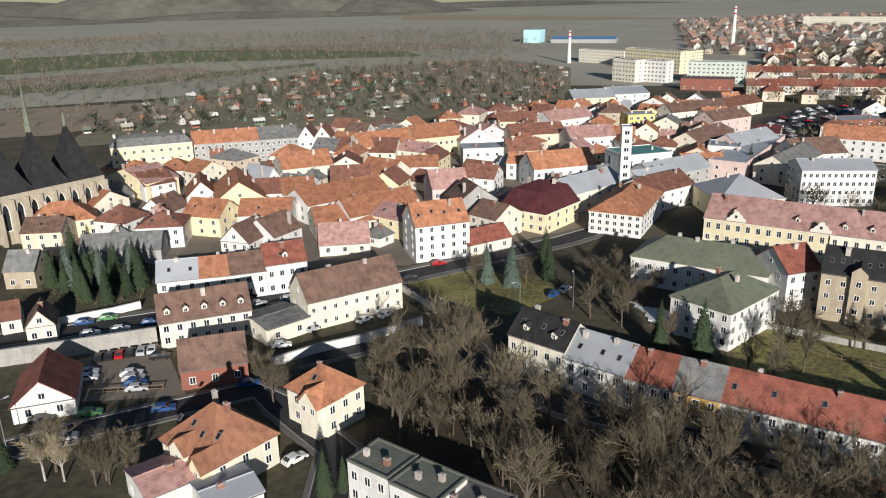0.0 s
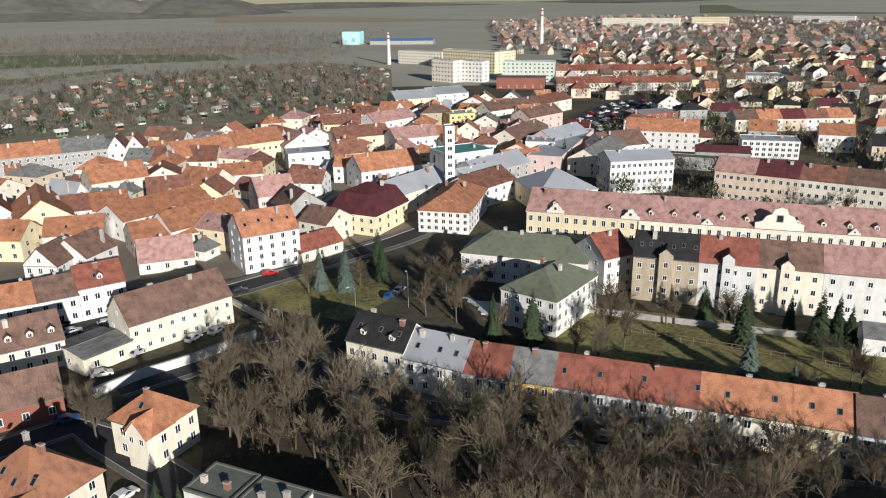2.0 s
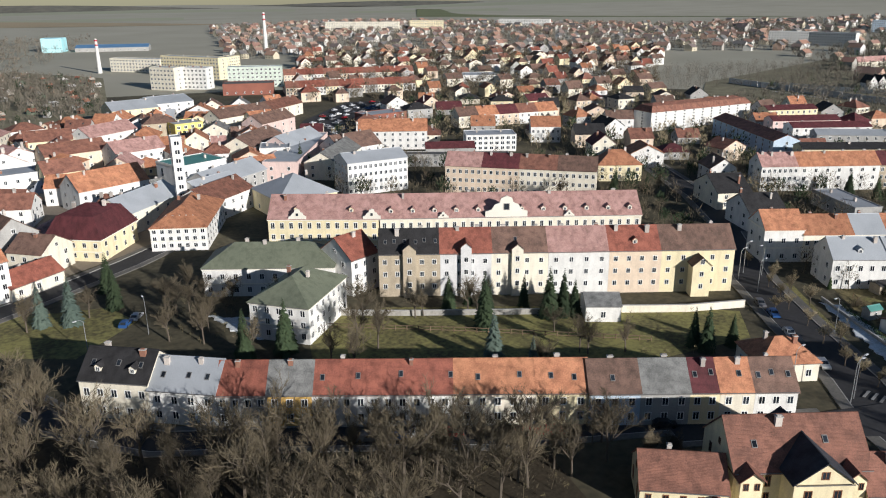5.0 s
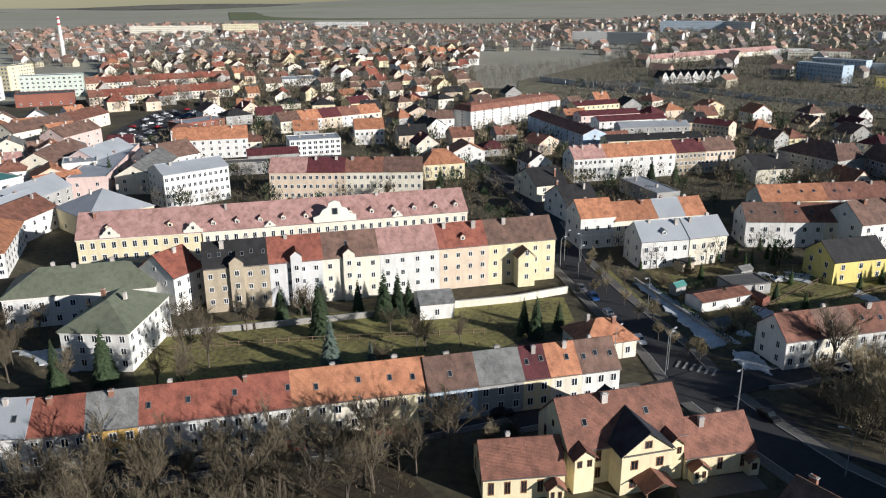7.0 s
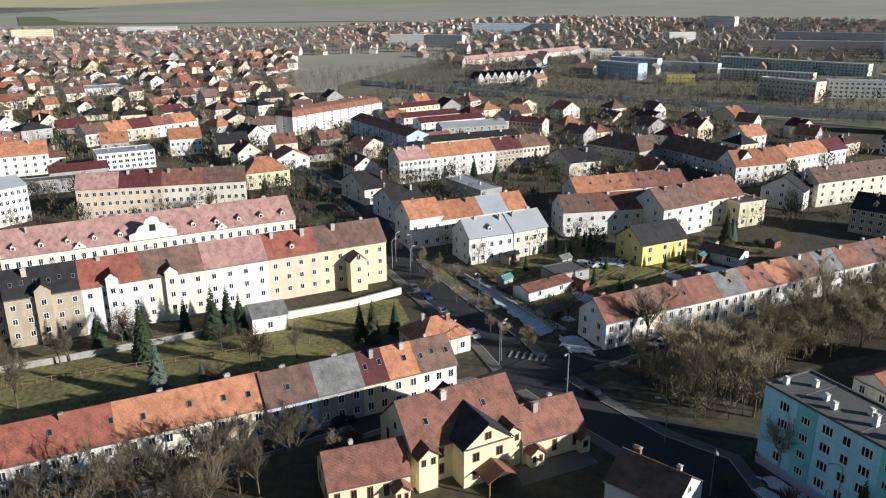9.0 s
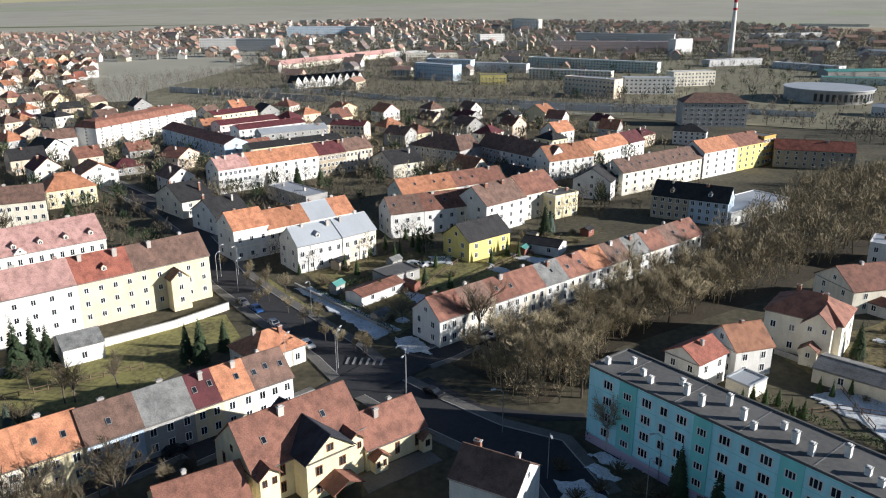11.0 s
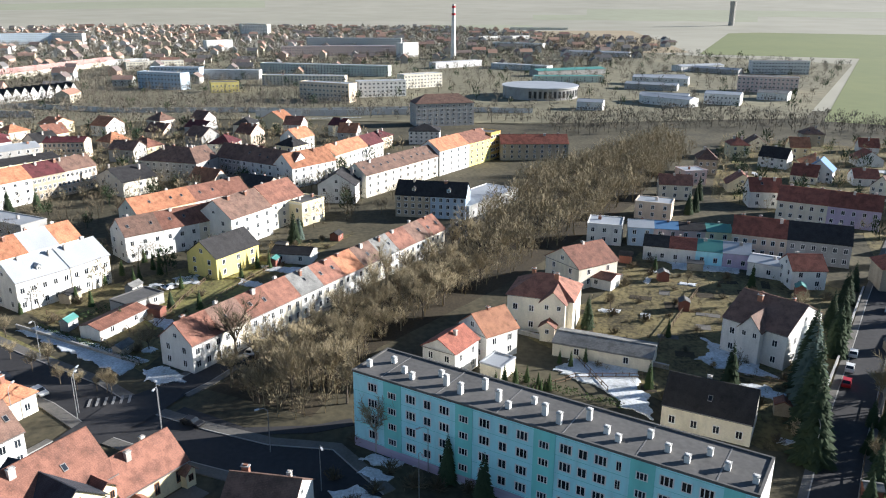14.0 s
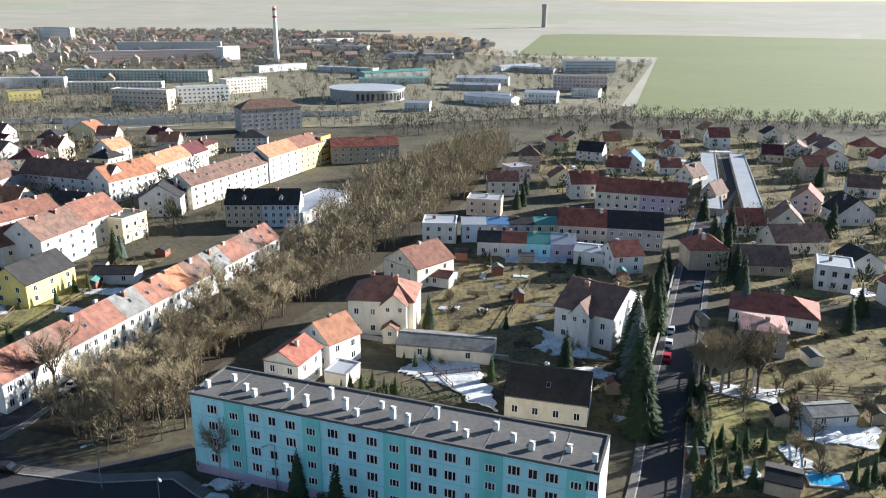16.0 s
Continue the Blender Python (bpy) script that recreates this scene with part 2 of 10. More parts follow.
def window_mesh(name, frame_mat, bars=1):
    """1 x 1 window in the xz plane facing -y: one casting of frame, mullions and sill, the panes set back in it."""
    bm = bmesh.new()
    xs = [-0.5, -0.4]
    for k in range(bars):
        c = -0.5 + (k + 1) / (bars + 1)
        xs += [c - 0.035, c + 0.035]
    xs += [0.4, 0.5]
    zs = [0, 0.08, 0.92, 1]
    V = {(i, j, d): bm.verts.new((xs[i], d, zs[j])) for i in range(len(xs)) for j in range(4) for d in (-0.06, -0.012)}
    for i in range(len(xs) - 1):
        for j in range(3):
            c = ((i, j), (i + 1, j), (i + 1, j + 1), (i, j + 1))
            if j == 1 and i % 2 == 1:
                bm.faces.new([V[a, b, -0.012] for a, b in c]).material_index = 1
                for k in range(4):
                    (a, b), (e, f_) = c[k], c[(k + 1) % 4]
                    bm.faces.new((V[a, b, -0.06], V[e, f_, -0.06], V[e, f_, -0.012], V[a, b, -0.012]))
            else:
                bm.faces.new([V[a, b, -0.06] for a, b in c])
    rim = [(i, 0) for i in range(len(xs))] + [(len(xs) - 1, j) for j in (1, 2, 3)] + [(i, 3) for i in range(len(xs) - 2, -1, -1)] + [(0, 2), (0, 1)]
    back = [bm.verts.new((xs[a], 0.02, zs[b])) for a, b in rim]
    for k in range(len(rim)):
        n = (k + 1) % len(rim)
        bm.faces.new((V[(*rim[n], -0.06)], V[(*rim[k], -0.06)], back[k], back[n]))
    return mesh_of(name, bm, frame_mat, M_GLASS)


WINDOW = window_mesh("window", M_FRAME, 1)
WINDOW3 = window_mesh("triple_window", M_FRAME, 2)
WINDOWB = window_mesh("brown_window", M_BROWNFRAME, 1)
WINDOWP = window_mesh("panel_window", M_FRAME, 2)
DARKWIN = window_mesh("plain_window", M_GUTTER, 0)
DOOR = box_mesh("door", M_DOOR, (1, 0.12, 1))


def chimney_mesh(name, m):
    bm = bmesh.new()
    bm_box(bm, -0.5, -0.5, 0, 0.5, 0.5, 0.86)
    bm_box(bm, -0.6, -0.6, 0.86, 0.6, 0.6, 0.93, 1)
    bm_box(bm, -0.32, -0.32, 0.93, 0.32, 0.32, 1.0, 0)
    return mesh_of(name, bm, m, M_CAP)


CHIM = chimney_mesh("chimney", M_CHIM)
CHIMB = chimney_mesh("brick_chimney", M_BRICKCHIM)


def skylight_mesh():
    bm = bmesh.new()
    bm_box(bm, -0.5, -0.5, 0, 0.5, 0.5, 0.12, 0)
    bm_poly(bm, ((-0.38, -0.4, 0.124), (0.38, -0.4, 0.124), (0.38, 0.4, 0.124), (-0.38, 0.4, 0.124)), 1)
    return mesh_of("skylight", bm, M_GUTTER, M_GLASS)


SKYLIGHT = skylight_mesh()
DORMERS = {}


def dormer_mesh(rk, wk):
    if (rk, wk) not in DORMERS:
        bm = bmesh.new()
        bm_box(bm, -0.6, 0, 0, 0.6, 2.0, 1.1, 0)
        bm_poly(bm, ((-0.6, 0, 1.1), (0.6, 0, 1.1), (0, 0, 1.6)), 0)
        for s in (-1, 1):
            bm_slab(bm, ((0, -0.25, 1.72), (0, 2.3, 1.72), (s * 0.85, 2.3, 1.02), (s * 0.85, -0.25, 1.02))[::s], 0.1)
        me = mesh_of("dormer", bm, WALL[wk], ROOF[rk])
        for p in me.polygons[7:]:
            p.material_index = 1
        DORMERS[rk, wk] = me
    return DORMERS[rk, wk]


TAKEN = []


FAR_PLAN = 222.0   # beyond this from the middle of the plan, windows are too small to pick apart


def house(name, label, x, y, turn, L, D, h, rise, roof="gable", wall="white", tile="orange", rows=2, cols=4, side=2, chim=1, dorm=0, sky_n=0,
          win=WINDOW, ww=1.2, wh=1.6, door=0, over=0.4, trim=False, half=0.0, group="", cat="house", brickchim=False, plinth="", z0=0.0, lift=0.9, dormz=0.25, gables="both", bay=()):
    """A building with its near facade along local x (0..L) at local y = 0, its depth D behind it, eave at h, ridge at h + rise."""
    root = new(name)
    root.matrix_basis = pose(x, y, z0, 0, 0, turn)
    tagged(root, label, cat, group)
    wm, rm = WALL[wall], ROOF[tile]
    mid = root.matrix_basis @ Vector((L / 2, D / 2, 0))
    TAKEN.append((mid.x, mid.y, L, D, radians(turn)))
    far = math.hypot(mid.x, mid.y) > FAR_PLAN
    if far and roof == "flat" and rows > 2:   # prefabricated blocks have a window to each panel
        cols, rows, ww = max(cols, int(L / 3.3)), max(rows, int(h / 2.9)), 1.8
    bm = bmesh.new()
    bm_box(bm, 0, 0, -1.0, L, D, h)
    if roof == "gable":
        for gx in (0, L):
            bm_poly(bm, ((gx, 0, h), (gx, D, h), (gx, D / 2, h + rise)) if gx else ((gx, D, h), (gx, 0, h), (gx, D / 2, h + rise)))
    elif roof == "front":
        for gy in (0, D):
            bm_poly(bm, ((0, gy, h), (L, gy, h), (L / 2, gy, h + rise)) if not gy else ((L, gy, h), (0, gy, h), (L / 2, gy, h + rise)))
    part("wall", mesh_of("wall", bm, wm), root)
    bm = bmesh.new()
    o, t = over, 0.16
    if roof in ("gable", "front"):
        run, long_ = (D, L) if roof == "gable" else (L, D)
        e = rise * o / (run / 2)
        g_ = (0.2 if over > 0.1 else 0.0) if roof == "gable" else o
        prof = ((-o, h - e), (-o, h - e + t), (run / 2 - 0.15, h + rise + t - 0.04), (run / 2 - 0.1, h + rise + t + 0.1), (run / 2 + 0.1, h + rise + t + 0.1), (run / 2 + 0.15, h + rise + t - 0.04), (run + o, h - e + t), (run + o, h - e), (run / 2, h + rise + 0.01))
        ends = []
        for q in (-g_, long_ + g_):
            ends.append([bm.verts.new((q, a, b) if roof == "gable" else (a, q, b)) for a, b in prof])
        for k in range(len(prof)):
            n_ = (k + 1) % len(prof)
            bm.faces.new((ends[0][k], ends[0][n_], ends[1][n_], ends[1][k]))
        for q in ends:
            for quad in ((0, 1, 2, 8), (8, 2, 3), (8, 3, 4), (8, 4, 5), (5, 6, 7, 8)):
                bm.faces.new([q[k] for k in quad])
        bmesh.ops.recalc_face_normals(bm, faces=bm.faces[:])
    elif roof in ("hip", "mansard"):
        if roof == "mansard":
            i, z1 = min(L, D) * 0.16, h + rise * 0.72
        else:
            i, z1 = min(L, D) / 2 * 0.985, h + rise
        z0_ = h + 0.02
        a = [(-o, -o, z0_), (L + o, -o, z0_), (L + o, D + o, z0_), (-o, D + o, z0_)]
        if roof == "hip":
            ins = (i if L >= D else L / 2 - 0.02, i if D > L else D / 2 - 0.02)
        else:
            ins = (i, i)
        b = [(ins[0], ins[1], z1), (L - ins[0], ins[1], z1), (L - ins[0], D - ins[1], z1), (ins[0], D - ins[1], z1)]
        for k in range(4):
            j = (k + 1) % 4
            bm_poly(bm, (a[k], a[j], b[j], b[k]))
        bm_poly(bm, [(p[0], p[1], p[2] - t) for p in a][::-1])
        for k in range(4):
            j = (k + 1) % 4
            bm_poly(bm, ((*a[k][:2], z0_ - t), (*a[j][:2], z0_ - t), a[j], a[k]))
        if roof == "mansard":
            c = [(D / 2, D / 2, h + rise), (L - D / 2, D / 2, h + rise)] if L > D else [(L / 2, D / 2, h + rise)] * 2
            if L > D:
                bm_poly(bm, (b[0], b[1], c[1], c[0])), bm_poly(bm, (b[2], b[3], c[0], c[1]))
                bm_poly(bm, (b[1], b[2], c[1])), bm_poly(bm, (b[3], b[0], c[0]))
            else:
                for k in range(4):
                    bm_poly(bm, (b[k], b[(k + 1) % 4], c[0]))
        else:
            bm_poly(bm, b)
    else:
        bm_box(bm, 0.2, 0.2, h - 0.05, L - 0.2, D - 0.2, h + 0.06)
        rim = bmesh.new()
        V = [[rim.verts.new((cx, cy, cz)) for cx, cy in ((-q, -q), (L + q, -q), (L + q, D + q), (-q, D + q))] for q, cz in ((0.1, h - 0.1), (0.1, h + 0.3), (-0.25, h + 0.3), (-0.25, h - 0.1))]
        for k in range(4):
            j = (k + 1) % 4
            for e in range(4):
                rim.faces.new((V[e][k], V[e][j], V[(e + 1) % 4][j], V[(e + 1) % 4][k]))
        part("parapet", mesh_of("parapet", rim, wm if far else rm), root)
    part("roof", mesh_of("roof", bm, rm), root)
    if roof != "flat" and over > 0.1 and math.hypot(mid.x, mid.y) < FAR_PLAN:
        bm = bmesh.new()
        bm_box(bm, 0, -over - 0.1, h - 0.22, L, -over + 0.03, h - 0.1)
        part("gutter", mesh_of("gutter", bm, M_GUTTER), root)
    if trim:
        bm = bmesh.new()
        bm_box(bm, -0.18, -0.22, h - 0.55, L + 0.18, -0.003, h - 0.06)
        bm_box(bm, -0.1, -0.12, h * 0.42, L + 0.1, -0.003, h * 0.42 + 0.25)
        for sx in (-0.15, L + 0.003):
            bm_box(bm, sx, -0.003, h - 0.55, sx + 0.15, D, h - 0.06)
        part("cornice", mesh_of("cornice", bm, M_TRIM), root)
    if plinth:
        bm = bmesh.new()
        bm_box(bm, -0.06, -0.06, -0.5, L + 0.06, D + 0.06, 0.8)
        part("plinth", mesh_of("plinth", bm, WALL[plinth]), root)
    if bay:
        bx, bw, bd, bh = L * bay[0], bay[1], bay[2], h + bay[3]
        bm = bmesh.new()
        bm_box(bm, bx - bw / 2, -bd, -0.5, bx + bw / 2, 0.3 + (2.5 if bay[3] > 0 else 0), bh)
        bm_poly(bm, ((bx - bw / 2, -bd, bh), (bx + bw / 2, -bd, bh), (bx, -bd, bh + bw * 0.45)))
        bo = part("bay", mesh_of("bay", bm, wm), root)
        bm = bmesh.new()
        for sg in (-1, 1):
            bm_slab(bm, ((bx, -bd - 0.3, bh + bw * 0.45 + 0.2), (bx, 3.6, bh + bw * 0.45 + 0.2), (bx + sg * (bw / 2 + 0.35), 3.6, bh - 0.05), (bx + sg * (bw / 2 + 0.35), -bd - 0.3, bh - 0.05))[::sg], 0.14)
        part("bay_roof", mesh_of("bay_roof", bm, rm), bo)
        for k in range(max(rows, 1)):
            part("window", win, bo, scaled(bx, -bd, lift + 0.1 + k * (h - lift + 0.2) / max(rows, 1) + (0.7 if bay[3] > 0 else 0), min(1.1, bw * 0.45), 1, 1.4))
    small = []

    def opening(m):
        if far:
            small.append(m)
        else:
            part("window", win, root, m)

    st = (h - lift + 0.2) / max(rows, 1)
    zs = [lift + k * st + 0.1 for k in range(rows)]
    wh_ = min(wh, st * 0.66)
    for k, z in enumerate(zs):
        for c in range(cols):
            cx = L * (c + 0.5) / cols
            if door and k == 0 and c == door - 1:
                part("door", DOOR, root, scaled(cx, -0.02, 0, 1.3, 1, 2.3))
                continue
            opening(scaled(cx, 0, z, ww, 1, wh_))
        for c in range(side if gables else 0):
            cy = D * (c + 0.5) / side
            if gables != "right":
                opening(scaled(0, cy, z, ww, 1, wh_, -90))
            if gables != "left":
                opening(scaled(L, cy, z, ww, 1, wh_, 90))
    if roof == "front" and rise > 2.2 and cols:
        opening(scaled(L / 2, 0, h + rise * 0.15, ww, 1, min(1.3, rise * 0.4)))
    if roof == "gable" and rise > 2.5 and side:
        for sx, r in ((0, -90), (L, 90)):
            if not gables or (sx == 0 and gables == "right") or (sx and gables == "left"):
                continue
            opening(scaled(sx, D / 2, h + rise * 0.15, ww * 0.9, 1, 1.1, r))
    if small:
        vs, fs, mi = [], [], []
        for m in small:
            for (u0, v0, u1, v1, d, k) in ((-0.5, 0, 0.5, 1, -0.03, 0), (-0.4, 0.1, -0.04, 0.9, -0.05, 1), (0.04, 0.1, 0.4, 0.9, -0.05, 1)):
                b_ = len(vs)
                vs += [m @ Vector(q) for q in ((u0, d, v0), (u1, d, v0), (u1, d, v1), (u0, d, v1))]
                fs.append((b_, b_ + 1, b_ + 2, b_ + 3)), mi.append(k)
        me = bpy.data.meshes.new("glazing")
        me.from_pydata([tuple(v) for v in vs], [], fs)
        for m in win.materials:
            me.materials.append(m)
        me.polygons.foreach_set("material_index", mi)
        tagged(part("glazing", me, root), kind="stuff")
    rng = random.Random(int(abs(x * 13.7 + y * 7.1) * 10))
    slope_half = D / 2 if roof != "front" else L / 2
    for c in range(chim):
        px = L * (c + 0.5 + rng.uniform(-0.2, 0.2)) / chim
        py = D / 2 + rng.choice((-1, 1)) * D * rng.uniform(0.03, 0.14)
        if roof == "flat":
            top, base = h + 1.3, h - 0.1
        else:
            q = py if roof != "front" else px
            zz = h + rise * (1 - abs(q - slope_half) / slope_half)
            top, base = max(zz + 0.9, h + rise + 0.7), zz - 0.5
            if roof == "hip":
                px = min(max(px, L * 0.3), L * 0.7)
            if roof == "front":
                py = D * (c + 0.5) / chim
        part("chimney", CHIMB if (brickchim or rng.random() < 0.3) else CHIM, root, scaled(px, py, base, rng.uniform(0.6, 1.1), 0.65, top - base))
    ang = math.atan2(rise, slope_half)
    if roof in ("gable", "hip", "mansard"):
        for c in range(dorm):
            cx = L * (c + 0.5) / dorm
            if roof == "hip":
                cx = L * 0.2 + L * 0.6 * (c + 0.5) / dorm
            dy = slope_half * dormz
            d = part("dormer", dormer_mesh(tile, wall), root, pose(cx, dy, h + rise * dormz))
            part("window", win, d, scaled(0, 0, 0.12, 0.8, 1, 0.85))
        for c in range(sky_n):
            cx = L * (c + 0.5 + rng.uniform(-0.15, 0.15)) / sky_n
            fy = rng.uniform(0.4, 0.55)
            part("skylight", SKYLIGHT, root, Matrix.Translation((cx, slope_half * fy, h + rise * fy + t + 0.02)) @ Matrix.Rotation(ang, 4, "X") @ Matrix.Diagonal((0.8, 1.2, 1, 1)))
    return root


def patch(name, label, pts, z, m, cat="ground", kind="structure", thick=0.0):
    """A flat area of the ground with a raised edge."""
    bm = bmesh.new()
    if thick:
        bm_slab(bm, [(px, py, z) for px, py in pts], thick)
    else:
        bm_poly(bm, [(px, py, z) for px, py in pts])
    bmesh.ops.recalc_face_normals(bm, faces=bm.faces[:])
    if not thick:
        for f in bm.faces:
            if f.normal.z < 0:
                f.normal_flip()
    return tagged(new(name, mesh_of(name, bm, m)), label, cat, "", kind)


def ribbon(bm, pts, w, z0, z1, off=0.0):
    """A mitred strip along pts, w wide, shifted sideways by off."""
    n = len(pts)
    P = [Vector((p[0], p[1])) for p in pts]
    L, R = [], []
    for i in range(n):
        a, b = P[max(i - 1, 0)], P[min(i + 1, n - 1)]
        d = (b - a).normalized()
        nn = Vector((-d.y, d.x))
        L.append(P[i] + nn * (off + w / 2)), R.append(P[i] + nn * (off - w / 2))
    for i in range(n - 1):
        q = (L[i], R[i], R[i + 1], L[i + 1])
        top = [bm.verts.new((v.x, v.y, z1)) for v in q]
        low = [bm.verts.new((v.x, v.y, z0)) for v in q]
        bm.faces.new(top)
        for a in range(4):
            c = (a + 1) % 4
            bm.faces.new((top[a], low[a], low[c], top[c]))


ROAD_LEVEL = [0.05]
ROADS = []


def road(name, label, pts, w, walk_w=0.0, z=0.06, m=None):
    ROAD_LEVEL[0] += 0.006
    z = ROAD_LEVEL[0]
    ROADS.append((pts, w / 2 + walk_w + 0.3))
    bm = bmesh.new()
    ribbon(bm, pts, w, -0.3, z)
    ob = tagged(new(name, mesh_of(name, bm, m or M_ASPHALT)), label, "road", "", "structure")
    if walk_w:
        for s in (-1, 1):
            bm = bmesh.new()
            ribbon(bm, pts, walk_w, -0.3, z + 0.13, s * (w / 2 + walk_w / 2 + 0.2))
            tagged(new("pavement", mesh_of("pavement", bm, M_PAVE)), "grey concrete pavement along the street", "pavement", "", "structure")
            bm = bmesh.new()
            ribbon(bm, pts, 0.2, -0.3, z + 0.14, s * (w / 2 + 0.1))
            tagged(new("kerb", mesh_of("kerb", bm, M_KERB)), "pale granite kerb along the street", "kerb", "", "structure")
    return ob


def low_wall(name, label, pts, height, m, w=0.35, cap=True):
    root = new(name)
    tagged(root, label, "wall")
    bm = bmesh.new()
    ribbon(bm, pts, w, -0.4, height)
    part("wall_body", mesh_of("wall_body", bm, m), root)
    if cap:
        bm = bmesh.new()
        ribbon(bm, pts, w + 0.16, height, height + 0.12)
        part("coping", mesh_of("coping", bm, M_CAP), root)
    return root


# ---- trees ----
def tube(bm, a, b, r0, r1, n):
    d = (b - a)
    u = d.orthogonal().normalized()
    v = d.normalized().cross(u)
    ra = [bm.verts.new(a + (u * math.cos(6.2832 * k / n) + v * math.sin(6.2832 * k / n)) * r0) for k in range(n)]
    rb = [bm.verts.new(b + (u * math.cos(6.2832 * k / n) + v * math.sin(6.2832 * k / n)) * r1) for k in range(n)]
    for k in range(n):
        bm.faces.new((ra[k], ra[(k + 1) % n], rb[(k + 1) % n], rb[k]))


def bare_tree(seed, height, spread=0.55, dense=1.0, bark=None, twig=None):
    """Trunk and limbs in one mesh, twigs in another."""
    rng = random.Random(seed)
    wood, twigs = bmesh.new(), bmesh.new()

    def grow(p, d, length, r, level):
        q = p
        steps = 2 if level < 3 else 1
        for s in range(steps):
            d = (d + Vector((rng.uniform(-1, 1), rng.uniform(-1, 1), rng.uniform(-0.3, 0.6))) * (0.16 if level else 0.05)).normalized()
            e = q + d * length / steps
            r = max(r, (0.2, 0.085, 0.045, 0.03, 0.024)[level])
            r1 = r * (0.78 if level < 3 else 0.55)
            tube(wood if level < 3 else twigs, q, e, r, r1, (6, 5, 4, 3, 3)[level])
            if level < 4:
                for _ in range(int((0, 3, 3.4, 4.6)[level] * dense + rng.random()) if (level or s) else 0):
                    a = rng.uniform(0, 6.283)
                    side_ = (d.orthogonal().normalized() * math.cos(a) + d.cross(d.orthogonal()).normalized() * math.sin(a))
                    nd = (d * rng.uniform(0.5, 0.9) + side_ * rng.uniform(0.5, 0.95) + Vector((0, 0, 0.42))).normalized()
                    grow(q.lerp(e, rng.uniform(0.25, 1.0)), nd, length * rng.uniform(0.48, 0.7), r1 * 0.55, level + 1)
            q, r = e, r1
        if level == 0:
            for k in range(5):
                a = k * 1.257 + rng.uniform(-0.4, 0.4)
                nd = Vector((math.cos(a) * spread, math.sin(a) * spread, rng.uniform(0.7, 1.1))).normalized()
                grow(q - d * rng.uniform(0, length * 0.4), nd, height * rng.uniform(0.26, 0.36), r * 0.62, 1)

    grow(Vector((0, 0, -0.3)), Vector((0, 0, 1)), height * 0.42, height * 0.016 + 0.05, 0)
    return mesh_of("trunk", wood, bark or M_BARK), mesh_of("crown", twigs, twig or M_TWIG)


TREES = [bare_tree(s, 11.0, sp, de) for s, sp, de in ((1, 0.4, 0.95), (2, 0.55, 0.95), (3, 0.32, 1.0), (4, 0.45, 0.9), (5, 0.6, 0.95))]
# Lit copy of M_TWIG: the sunlight on these crowns is put into the colour.
M_SUNLIT_TWIG = mat("sunlit_tone_bare_twigs", (0.35, 0.29, 0.185), (0.21, 0.175, 0.11), rough=1.0, fine=1.0, big=0.3, bump=0.0, vary=0.25)
SUNLIT_TREES = [bare_tree(s_, 11.0, sp, de, None, M_SUNLIT_TWIG) for s_, sp, de in ((6, 0.5, 1.0), (7, 0.65, 1.0), (8, 0.42, 1.05))]
BIRCH = [bare_tree(11, 11.0, 0.35, 1.0, M_BIRCH, M_SUNLIT_TWIG)]


def plant(kinds, x, y, s, label="bare deciduous tree in the winter park", group="", name="tree", rng=random.Random(5)):
    tr, cr = rng.choice(kinds)
    if name == "tree":
        name = "spruce" if kinds in (SPRUCE, BLUESPRUCE) else "thuja" if kinds is THUJA else "birch" if kinds is BIRCH else "tree" if kinds is TREES else "park_tree"
    root = new(name)
    root.matrix_basis = pose(x, y, 0, 0, 0, rng.uniform(0, 360)) @ Matrix.Diagonal((s * rng.uniform(0.9, 1.15), s * rng.uniform(0.9, 1.15), s, 1))
    tagged(root, label, "tree", group)
    part("trunk", tr, root), part("crown", cr, root)
    return root


def conifer(seed, height, m, width=0.2):
    rng = random.Random(seed)
    bm = bmesh.new()
    tube(bm, Vector((0, 0, -0.2)), Vector((0, 0, height * 0.95)), height * 0.016, 0.02, 5)
    trunk = mesh_of("trunk", bm, M_BARK)
    bm = bmesh.new()
    z = height * 0.06
    while z < height:
        f = 1 - z / height
        r = height * width * f ** 0.85 + 0.1
        for k in range(max(5, int(18 * f + 5))):
            a = rng.uniform(0, 6.283)
            rr = r * rng.uniform(0.65, 1.12)
            c, s = math.cos(a), math.sin(a)
            w = rr * 0.26
            zz = z + rng.uniform(-0.2, 0.2)
            drop = rr * rng.uniform(0.25, 0.5)
            p = [(0.05 * c, 0.05 * s, zz), (rr * 0.6 * c - w * s, rr * 0.6 * s + w * c, zz - drop * 0.45), (rr * c, rr * s, zz - drop), (rr * 0.6 * c + w * s, rr * 0.6 * s - w * c, zz - drop * 0.45), (rr * 0.6 * c, rr * 0.6 * s, zz - drop * 0.2)]
            v = [bm.verts.new(q) for q in p]
            bm.faces.new((v[0], v[1], v[4])), bm.faces.new((v[1], v[2], v[4])), bm.faces.new((v[2], v[3], v[4])), bm.faces.new((v[3], v[0], v[4]))
        z += height * 0.021
    return trunk, mesh_of("crown", bm, m)


SPRUCE = [conifer(21, 12.0, M_NEEDLE), conifer(22, 12.0, M_NEEDLE, 0.24)]
BLUESPRUCE = [conifer(23, 12.0, M_BLUENEEDLE, 0.22)]
THUJA = [conifer(24, 6.0, M_HEDGE, 0.17)]


